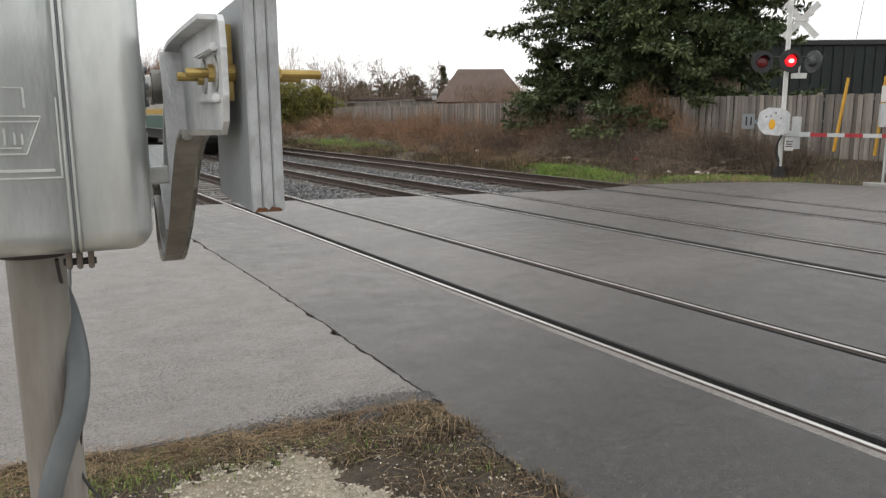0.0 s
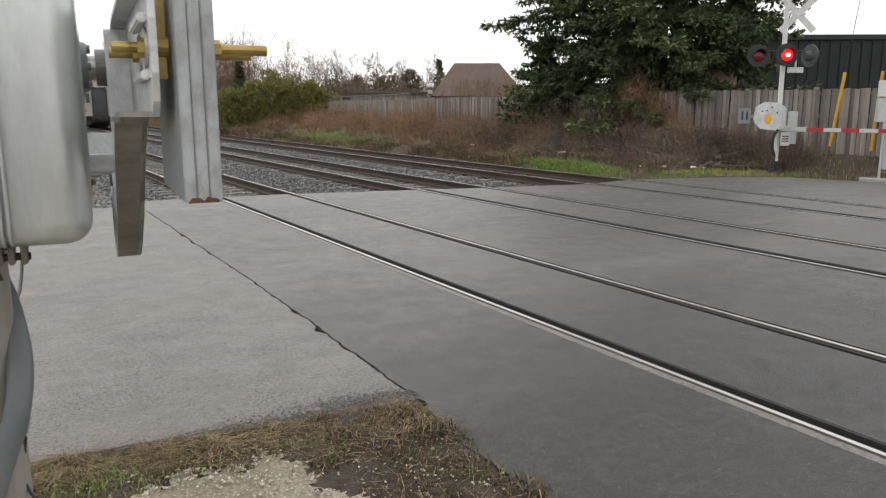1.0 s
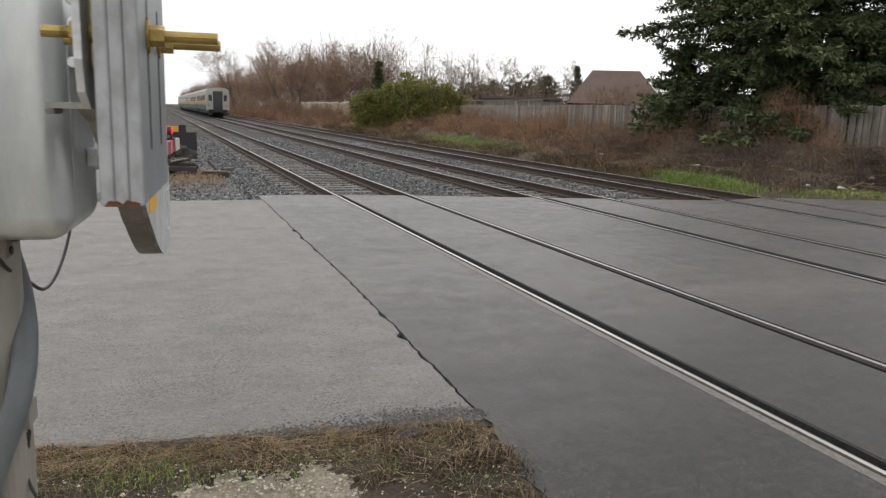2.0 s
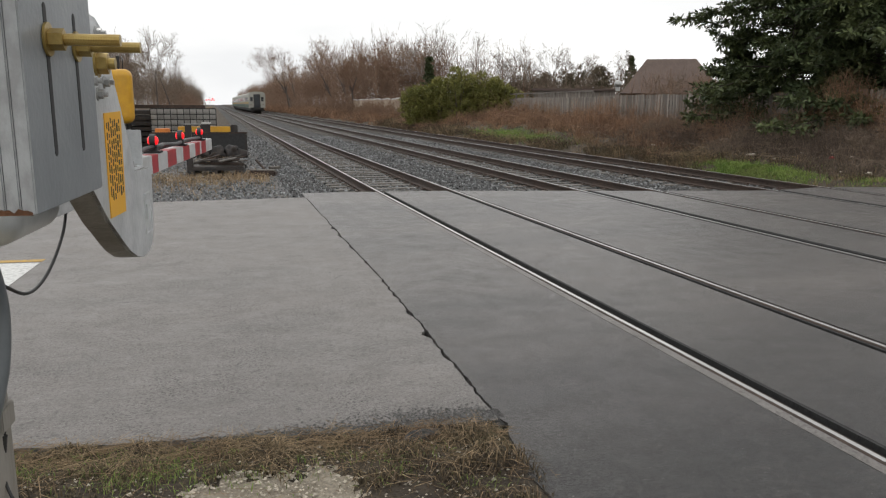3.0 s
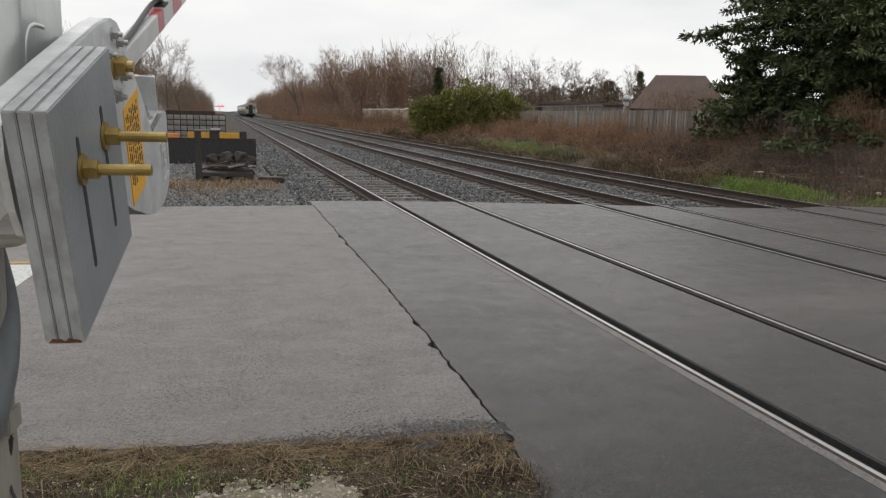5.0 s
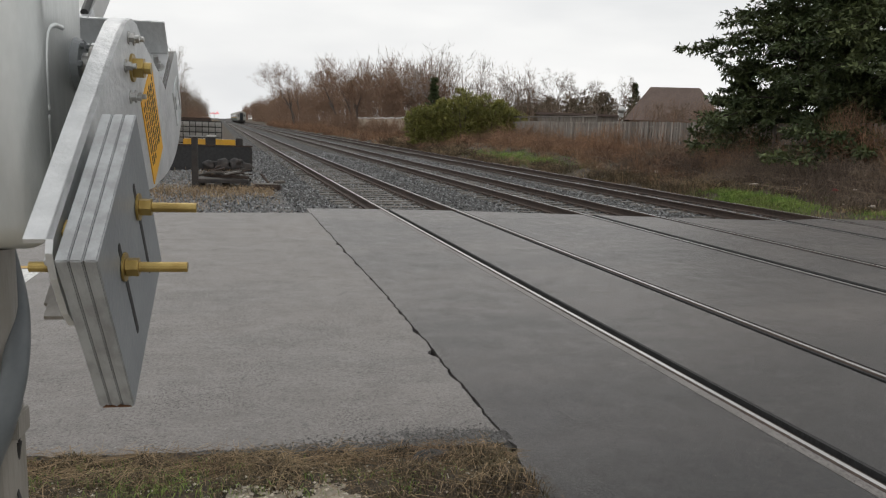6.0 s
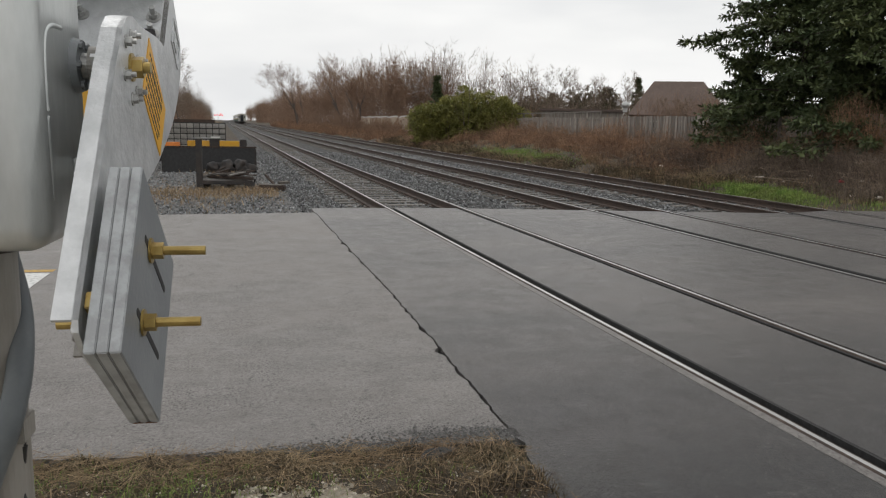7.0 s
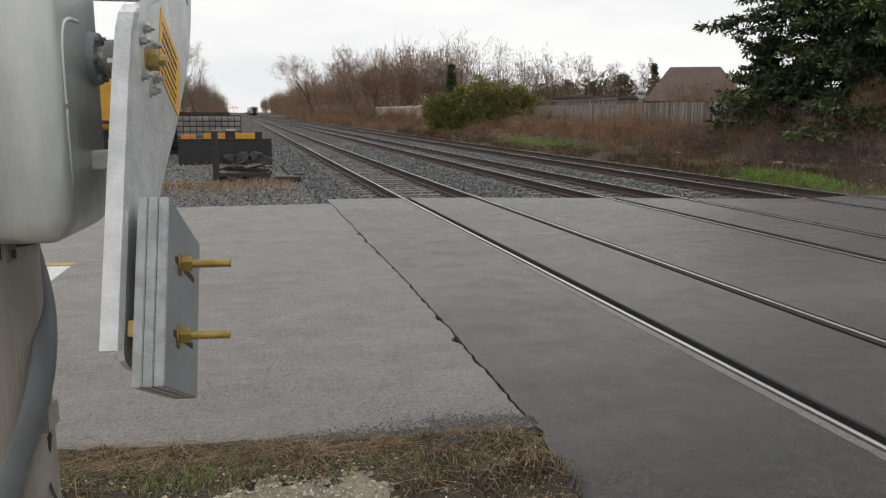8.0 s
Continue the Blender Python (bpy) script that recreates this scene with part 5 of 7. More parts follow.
    for i, (tx, ty) in enumerate(tufts):
        m = 120 if i in (1, 2, 0, 3) else 34
        for _ in range(m):
            x, y = tx + rnd.normal(0, 0.10), ty - 0.14 + rnd.normal(0, 0.06)
            if y < line_y(NEAR_EDGE, x) - 0.05:
                green.append((x, y, ground_z(x, y), 0.85 if m > 200 else 0.55))
    for _ in range(1700):
        x = rnd.uniform(-4.8, -2.3)
        y = line_y(NEAR_EDGE, x) - 0.06 - abs(rnd.normal(0, 0.25))
        if not gravel(x, y) and noise.noise((x * 4, y * 4, 21)) > 0.0:
            green.append((x, y, ground_z(x, y), 0.5))
    cut = int(len(dry) * 0.88)
    rnd.shuffle(dry)
    blades("dead_grass", rnd, dry[:cut], M_THATCH, "dead brown grass and thatch along the asphalt edge", h=(0.012, 0.060), w=0.0022, lean=2.4)
    blades("dry_grass", rnd, dry[cut:], M_STRAW, "dry straw-coloured grass along the asphalt edge", h=(0.015, 0.085), w=0.0016, lean=2.8)
    blades("green_tufts", rnd, green, M_GRASS, "small tufts of fresh green grass", h=(0.03, 0.11), w=0.0021, lean=1.6)
    # loose straw lying about
    segs = []
    for _ in range(2600):
        x = rnd.uniform(-4.8, -1.75)
        y = line_y(NEAR_EDGE, x) - abs(rnd.normal(0.15, 0.22)) if rnd.rand() < 0.7 or x < -2.4 else rnd.uniform(2.6, 4.2)
        if y > line_y(NEAR_EDGE, x) + 0.05:
            continue
        a, ln = rnd.uniform(0, 6.28), rnd.uniform(0.04, 0.16)
        z = ground_z(x, y) + rnd.uniform(0.012, 0.05)
        segs.append((x, y, z, x + ln * math.cos(a), y + ln * math.sin(a), z + rnd.uniform(-0.01, 0.02), 0.0012, 0.0008))
    tagged(soup("loose_straw", *prisms(segs), M_STRAW), "loose straw stalks lying on the verge", "straw", kind="stuff")
    # the road's broken lip: dark, pitted and sloping into the grass
    xs = np.arange(-3.3, -1.60, 0.012)
    cross = np.linspace(0, 1, 9)
    verts, faces = [], []
    for x in xs:
        e = line_y(NEAR_EDGE, x)
        wide = (0.035 + 0.11 * smooth(-3.1, -2.0, x)) * (0.75 + 0.5 * noise.noise((x * 7, 3, 3)))
        for c in cross:
            y = e - 0.055 + c * (wide + 0.055)
            z = -0.022 + 0.0245 * min(1.0, c * 2.2) + 0.006 * noise.noise((x * 60, y * 60, 2)) - 0.006 * (c > 0.9)
            verts.append((x, y, z))
    w = len(cross)
    for i in range(len(xs) - 1):
        for j in range(w - 1):
            faces.append((i * w + j, (i + 1) * w + j, (i + 1) * w + j + 1, i * w + j + 1))
    tagged(soup("broken_lip", verts, faces, M_LIP), "dark crumbling lip of the asphalt at the grass", "road edge", kind="stuff")
    chunk = bmesh.new()
    bmesh.ops.create_icosphere(chunk, subdivisions=3, radius=0.5)
    for v in chunk.verts:
        v.co *= 0.85 + 0.35 * noise.noise(v.co * 2.3 + Vector((4, 0, 0)))
        v.co = Vector((v.co.x * 0.26, v.co.y * 0.10, max(-0.2, v.co.z) * 0.07))
    ob = part("asphalt_chunk", chunk, M_LIP)
    ob.matrix_world = pose(-2.13, 4.11, ground_z(-2.13, 4.11) + 0.022, 4, 3, 14)
    tagged(ob, "dark flat chunk of broken asphalt in the dead grass", "rubble")
    # crumbled asphalt at the edge
    vs, fs, n = [], [], 0
    for _ in range(4200):
        x = rnd.uniform(-3.3, -1.66) if rnd.rand() < 0.6 else rnd.uniform(-2.2, -1.66)
        y = line_y(NEAR_EDGE, x) + abs(rnd.normal(0, 0.10)) * smooth(-3.4, -2.2, x) - 0.02
        s = rnd.uniform(0.003, 0.010)
        v = base * s * rnd.uniform(0.6, 1.2, (6, 1)) * (1, 1, 0.6)
        vs.append(v + (x, y, max(0.0, ground_z(x, y)) + s * 0.25))
        fs.append(tri + n * 6)
        n += 1
    tagged(soup("asphalt_crumbs", np.concatenate(vs).tolist(), np.concatenate(fs).tolist(), M_EDGE), "crumbs of broken asphalt along the edge", "rubble", kind="stuff")


def build_bank():
    """The bank beyond the tracks: dry brush, grass and litter below the fence."""
    rnd = np.random.RandomState(21)

    def open_grass(x, y):
        return (((x - 12.1) / 0.75) ** 2 + ((y - 19.4) / 2.5) ** 2 < 1 or ((x - 12.9) / 0.9) ** 2 + ((y - 41) / 6.5) ** 2 < 1
                or (y < 15.9 and x < 15.1) or (y < 17.5 and x < 12.3))

    def tangle(name, count, pick, stems, tall, material, label, r0=0.0045, droop=0.9):
        """Clumps of arching dead stems; pick() gives a clump's place and size factor."""
        rows = []
        made = 0
        while made < count:
            spot = pick()
            if spot is None:
                continue
            x, y, k = spot
            made += 1
            wide = rnd.uniform(0.22, 0.6) * (0.7 + 0.3 * k)
            hh = rnd.uniform(*tall) * k
            a, rr = rnd.uniform(0, 6.283, stems), wide * np.sqrt(rnd.rand(stems))
            out = np.stack([np.cos(a), np.sin(a), np.zeros(stems)], 1)
            foot = np.array((x, y, ground_z(x, y) - 0.03)) + out * rr[:, None]
            h = hh * rnd.uniform(0.5, 1.15, (stems, 1))
            mid = foot + out * h * rnd.uniform(0.0, 0.45, (stems, 1)) + rnd.normal(0, 0.14, (stems, 3)) * h + np.array((0, 0, 1.0)) * h * 0.72
            tip = mid + out * h * rnd.uniform(0.1, 0.8, (stems, 1)) + rnd.normal(0, 0.30, (stems, 3)) * h + np.array((0, 0, 1.0)) * h * rnd.uniform(-0.45 * droop, 0.35, (stems, 1))
            tip[:, 2] = np.maximum(tip[:, 2], foot[:, 2] + 0.03)
            t = r0 * (1 + max(0, y - 20) * 0.018) * rnd.uniform(0.6, 1.5, (stems, 1))
            rows.append(np.concatenate([foot, mid, t, t * 0.75], 1))
            rows.append(np.concatenate([mid, tip, t * 0.75, t * 0.3], 1))
        tagged(soup(name, *ribbons(np.concatenate(rows), rnd), material), label, "brush", kind="stuff")

    def red_spot():
        y = 24 + rnd.rand() ** 1.4 * 75
        x = fence_x(y) - 0.15 - abs(rnd.normal(0, 2.0))
        if x < 11.7 + 0.5 * noise.noise((y * 0.6, 0, 0)) or open_grass(x, y):
            return None
        return x, y, (0.55 + 0.65 * smooth(12.0, 15.6, x)) * (0.8 + 0.6 * max(0, noise.noise((x * 0.7, y * 0.3, 17))))

    def grey_spot():
        y = 13.6 + rnd.rand() ** 1.1 * 17
        x = fence_x(y) - 0.15 - abs(rnd.normal(0, 1.7))
        if x < 11.8 + 0.5 * noise.noise((y * 0.6, 0, 0)) or open_grass(x, y):
            return None
        return x, y, (0.5 + 0.6 * smooth(12.4, 15.8, x)) * (0.75 + 0.8 * max(0, noise.noise((x * 0.8, y * 0.5, 27))))

    def low_spot():
        y = 14.0 + rnd.rand() ** 1.4 * 60
        x = 11.45 + abs(rnd.normal(0, 1.0))
        if open_grass(x, y) or x > fence_x(y) - 0.2 or noise.noise((x * 0.9, y * 0.5, 4)) < -0.1:
            return None
        return x, y, 0.9 + 0.01 * y

    def far_spot():
        y = 55 + rnd.rand() ** 1.2 * 190
        x = 11.7 + rnd.rand() * 3.8
        return x, y, 0.8 + 0.004 * y

    def left_spot():
        y = 42 + rnd.rand() ** 1.2 * 190
        return -3.6 - rnd.rand() * 4.5, y, 0.8 + 0.004 * y

    tangle("far_weeds", 620, far_spot, 46, (0.25, 0.75), M_BRUSH, "brown weeds along the far ballast", 0.006)
    tangle("far_weeds", 420, left_spot, 40, (0.18, 0.6), M_STRAW, "pale dry weeds along the far ballast", 0.006)
    tangle("dry_brush", 700, red_spot, 72, (0.45, 1.0), M_BRUSH, "tangled reddish-brown brush below the fence")
    tangle("grey_brush", 600, grey_spot, 80, (0.35, 0.95), M_BRUSH_GREY, "tangled grey-brown dead weeds below the fence", 0.0042)
    tangle("dead_weeds", 460, low_spot, 42, (0.12, 0.34), M_THATCH, "low dead brown weeds along the ballast", 0.005)
    tangle("straw_clumps", 130, low_spot, 60, (0.12, 0.36), M_STRAW, "pale straw clumps along the ballast", 0.0045)
    sticks = []
    for k in range(240):
        y = 14.8 + rnd.rand() ** 1.4 * 22
        x = 13.0 + rnd.rand() * (fence_x(y) - 13.2)
        a, ln = rnd.uniform(0, 6.28), rnd.uniform(0.4, 1.7)
        z = ground_z(x, y) + rnd.uniform(0.05, 0.3)
        m = (x + ln * 0.5 * math.cos(a), y + ln * 0.5 * math.sin(a), z + rnd.uniform(-0.05, 0.16))
        e = (m[0] + ln * 0.5 * math.cos(a + 0.3), m[1] + ln * 0.5 * math.sin(a + 0.3), z + rnd.uniform(-0.06, 0.2))
        r = rnd.uniform(0.007, 0.02)
        sticks += [(x, y, z - 0.06, *m, r, r * 0.8), (*m, *e, r * 0.8, r * 0.4)]
    tagged(soup("fallen_branches", *prisms(sticks), M_TWIG), "grey fallen branches heaped on the bank", "branches", kind="stuff")
    # taller leafless saplings in front of the fence
    spots = []
    for _ in range(70):
        y = rnd.uniform(15.5, 60)
        x = fence_x(y) - rnd.uniform(0.3, 1.5)
        spots.append((x, y, ground_z(x, y), rnd.uniform(1.0, 1.9), rnd.uniform(0.5, 1.1)))
    crowns("saplings", rnd, spots, M_BRUSH, "leafless saplings against the fence", 0.0042, 130, 0.6, 0.40, 0.16, "brush")
    spots = [(fence_x(y) - o, y, ground_z(fence_x(y) - o, y), h, 1.0) for y, o, h in ((19.2, 0.8, 2.2), (19.9, 1.1, 2.4), (20.6, 0.9, 2.3), (20.2, 0.5, 2.5), (18.6, 0.7, 1.7), (17.6, 1.2, 1.2), (21.4, 1.0, 1.9))]
    crowns("brown_shrub", rnd, spots, M_BRUSH, "dense brown leafless shrub before the fence", 0.0036, 900, 0.52, 0.50, 0.13, "brush")
    # grass
    green, straw = [], []
    for _ in range(34000):
        y = 13.0 + rnd.rand() ** 1.3 * 50
        x = rnd.uniform(10.9, 15.5)
        if rnd.rand() < 0.12:
            x, y = rnd.uniform(13.0, 16.6), rnd.uniform(9.2, 15.2)
        if y < line_y(FAR_EDGE, x) + 0.05:
            continue
        if x < 14.75 and y < 12.9:
            continue
        patch = 1.4 * math.exp(-(((x - 12.1) / 0.7) ** 2 + ((y - 19.4) / 2.2) ** 2)) + 1.2 * math.exp(-(((x - 12.9) / 0.9) ** 2 + ((y - 41) / 6) ** 2)) + 0.42 * math.exp(-(((x - 13.2) / 2.4) ** 2 + ((y - 14.6) / 1.2) ** 2)) + 0.18 * (x > 13 and y < 15.5)
        s = (1 + (y - 13) * 0.02)
        if rnd.rand() < patch * 0.9:
            green.append((x, y, ground_z(x, y), s))
        elif rnd.rand() < 0.05 + 0.5 * max(0, noise.noise((x * 0.9, y * 0.5, 4))) + 0.3 * (y < 17) and x > 11.1:
            straw.append((x, y, ground_z(x, y), s * 0.9))
    for cx, cy, sx, sy, n in ((12.0, 19.6, 0.40, 1.3, 10000), (12.9, 41.0, 0.5, 3.2, 5000), (12.6, 15.6, 0.8, 0.6, 900), (13.6, 14.5, 0.9, 0.5, 2400), (14.8, 13.9, 0.7, 0.7, 1000)):
        for _ in range(n):
            x, y = cx + rnd.normal(0, sx), cy + rnd.normal(0, sy)
            if x > 11.0 and y > line_y(FAR_EDGE, x) + 0.1 and noise.noise((x * 2.5, y * 1.2, 3)) > -0.3:
                green.append((x, y, ground_z(x, y), 0.75 + (y - 13) * 0.02))
    blades("bank_grass", rnd, green, M_GRASS, "fresh green grass on the bank", h=(0.05, 0.17), w=0.006, lean=1.2)
    blades("bank_straw", rnd, straw, M_STRAW, "dry straw-coloured grass on the bank", h=(0.06, 0.22), w=0.006, lean=1.4)
    yard = []
    for cx, cy, n, sx, sy in ((-3.5, 19.2, 1500, 2.2, 2.0), (-2.4, 19.2, 1100, 1.2, 1.4), (-3.2, 30, 1500, 0.6, 12), (-4.8, 18.6, 900, 2.0, 2.4)):
        for _ in range(n):
            x, y = cx + rnd.normal(0, sx * 0.55), cy + rnd.normal(0, sy * 0.55)
            if y > 15.0 and x < -1.9:
                yard.append((x, y, ground_z(x, y), 1.0 + 0.01 * y))
    blades("yard_grass", rnd, yard, M_STRAW, "dry yellow grass between the scrap", h=(0.05, 0.20), w=0.004, lean=2.2)
    # litter
    for k in range(26):
        y = rnd.uniform(13.8, 27) if k < 22 else rnd.uniform(15, 20)
        x = rnd.uniform(12.2, 15.5)
        if y < line_y(FAR_EDGE, x) + 0.6:
            continue
        s = rnd.uniform(0.05, 0.14)
        bm = bmesh.new()
        bmesh.ops.create_icosphere(bm, subdivisions=2, radius=s)
        for v in bm.verts:
            v.co *= 0.7 + 0.5 * noise.noise(v.co * 22 + Vector((k, 0, 0)))
            v.co.z *= 0.45
        ob = part("litter", bm, M_RED if k % 9 == 4 else M_LITTER)
        ob.location = (x, y, ground_z(x, y) + s * 0.25 + 0.12)
        tagged(ob, "crumpled red litter in the brush" if k % 9 == 4 else "crumpled pale paper litter in the brush", "litter", "litter on the bank")


def build_woods():
    rnd = np.random.RandomState(31)
    # far woods on both sides of the line
    right, left, low, beyond = [], [], [], []
    for _ in range(300):
        y = 96 + rnd.rand() ** 1.7 * 420
        h = rnd.uniform(8.2, 11.6) * (1 + 0.18 * smooth(120, 300, y))
        right.append((16.6 + abs(rnd.normal(0, 7)) + (y - 95) * 0.004, y, 0, h, h * rnd.uniform(0.34, 0.5)))
    for _ in range(120):
        h = rnd.uniform(9, 13)
        right.append((15.5 + rnd.rand() * 5, 150 + rnd.rand() * 500, 0, h, h * 0.42))
    for _ in range(280):
        y = 55 + rnd.rand() ** 1.4 * 420
        h = rnd.uniform(4.6, 7.4) * (1 + 0.5 * smooth(60, 200, y))
        left.append((-8.6 - abs(rnd.normal(0, 6)) - 2.0 * smooth(150, 55, y), y, 0, h, h * rnd.uniform(0.4, 0.6)))
    for _ in range(260):
        y = 106 + rnd.rand() ** 1.4 * 300
        low.append((14.0 + rnd.rand() * 5, y, -0.1, rnd.uniform(1.6, 4.2) * (1 + 0.3 * smooth(100, 250, y)), rnd.uniform(2, 3.6)))
    for _ in range(90):
        low.append((-6.9 - rnd.rand() * 6, 110 + rnd.rand() * 330, 0, rnd.uniform(2, 5), 3))
        low.append((14.2 + rnd.rand() * 1.1, 72 + rnd.rand() * 34, 0, rnd.uniform(1.0, 2.6), 1.2))
        low.append((17.5 + rnd.rand() * 5, 72 + rnd.rand() * 36, 0, rnd.uniform(2.2, 4.2), 2.6))
    for _ in range(330):
        a = radians(rnd.uniform(17, 64))
        d = rnd.uniform(95, 150)
        h = rnd.uniform(4.4, 7.4)
        beyond.append((-3 + d * math.sin(a), d * math.cos(a), 0, h, h * rnd.uniform(0.45, 0.75)))
    crowns("undergrowth", rnd, low, M_TWIG_RED, "low brown undergrowth along the woods", 0.024, 110, 0.48, 0.5, 0.14)
    crowns("woods", rnd, right, M_TWIG_RED, "leafless brown woods beside the railway", 0.024, 270, 0.56, 0.46, 0.095)
    shrubs = [(rnd.uniform(37, 47), rnd.uniform(62, 70), 0, rnd.uniform(4.4, 6.0), 2.4) for _ in range(26)]
    crowns("garden_shrubs", rnd, shrubs, M_TWIG_RED, "leafless reddish shrubs before the brick house", 0.008, 170)
    crowns("woods", rnd, left, M_TWIG, "leafless woods behind the work yard", 0.018, 290, 0.56, 0.46, 0.095)
    crowns("woods", rnd, beyond, M_TWIG, "leafless trees beyond the gardens", 0.020, 210, 0.56, 0.46, 0.10)
    for k, (x, y, h, r) in enumerate(((16.8, 129, 14.0, 0.24), (8.9 + 5, 180, 14.5, 0.3), (21.5, 110, 10.6, 0.2), (19, 150, 13.5, 0.24), (23, 128, 12, 0.2), (15.8, 108, 9.5, 0.22),
                                      (18, 205, 15, 0.3), (17.0, 118, 11.5, 0.2), (26, 118, 10.2, 0.2), (16.6, 200, 17.0, 0.34))):
        bare_tree("bare_tree", x, y, 0, h, r, 50 + k, M_TWIG_RED, "tall leafless tree at the edge of the woods", 4, 0.6, 0.18, (2, 4), 0.012)
    for k, (x, y, h) in enumerate(((25.2, 97, 12.0), (27.5, 97, 12.2), (32.3, 95, 9.4))):
        bare_tree("pale_bare_tree", x, y, 0, h, 0.17, 70 + k, M_TWIG_PALE, "pale leafless tree with an open crown", 4, 0.7, 0.12, (2, 3), 0.012)
    for k, (x, y, h, r) in enumerate(((36, 97, 9.2, 0.18), (43, 100, 10.5, 0.2), (46.5, 99, 9.8, 0.18), (54, 104, 9.2, 0.18), (61, 80, 9.5, 0.16), (70, 60, 8, 0.16), (40.5, 96, 8.4, 0.16), (41.5, 69.5, 6.0, 0.1), (45.5, 68.0, 5.4, 0.1))):
        bare_tree("bare_tree", x, y, 0, h, r, 80 + k, M_TWIG, "leafless brown tree in the gardens", 4, 0.65, 0.15, (2, 4), 0.012)
    for k, (x, y, h) in enumerate(((-9.6, 61, 5.6), (-8.3, 80, 8.4), (-9.5, 66, 6.4), (-8.0, 100, 9.2), (-10.5, 72, 7.0), (-8.4, 55, 4.6))):
        bare_tree("bare_tree", x, y, 0, h, 0.12, 95 + k, M_TWIG, "leafless tree behind the work yard", 4, 0.6, 0.16, (2, 4), 0.009)
    # evergreens
    conifer(17.9, 20.6, 0.45, 14.5, 4.9, 3, "large dark evergreen tree behind the wooden fence", low=0.06, gap=0.08)
    conifer(17.8, 24.8, 0.45, 14.5, 4.6, 5, "dense dark evergreen tree hanging over the fence", low=0.02, taper=0.5)
    conifer(20.6, 23.6, 0.45, 15.5, 5.2, 8, "large dark evergreen tree behind the wooden fence", low=0.08, gap=0.30)
    conifer(20.3, 19.5, 0.45, 14.0, 2.9, 9, "open dark evergreen tree behind the wooden fence", low=0.30, gap=0.5)
    conifer(17.0, 21.6, 0.42, 4.2, 2.3, 13, "low dense evergreen hanging over the fence", low=0.12)
    conifer(17.2, 27.2, 0.40, 4.6, 2.3, 12, "low dense evergreen in front of the fence", low=0.02)
    conifer(17.0, 72.8, 0, 6.1, 2.2, 15, "small spire-shaped fir behind the bushes", low=0.05, per=7, leaf=0.22, taper=1.1, tier=0.5)
    conifer(57.0, 104, 0, 9.0, 3.6, 17, "distant dark evergreen tree in the gardens", per=5, leaf=0.32, taper=1.1, gap=0.2)
    for k, (x, y, h, w) in enumerate(((49.0, 107, 7.2, 5.2), (53.2, 106, 7.6, 4.6), (44.6, 108, 6.4, 6.0), (40.0, 104, 5.6, 6.5), (36.0, 103, 5.0, 6.5))):
        cedar_bush(x, y, 0, h, w, 60 + k, 700, "dark brownish evergreen shrub in the gardens", M_SHRUB, "garden_shrub", 0.5)
    conifer(44, 25.5, 0, 9.5, 3.2, 19, "evergreen beyond the green building", per=5, leaf=0.3, taper=1.0)
    for k, (x, y, h, w) in enumerate(((12.2, 58.6, 3.0, 3.4), (13.6, 58.2, 3.6, 3.6), (15.2, 57.4, 4.4, 4.0), (16.6, 57.6, 4.0, 3.8), (17.9, 57.2, 3.7, 3.4), (19.0, 57.0, 3.0, 3.0))):
        cedar_bush(x, y, 0.1, h, w, 40 + k, 1500, "olive-green cedar bush beside the wooden fence")

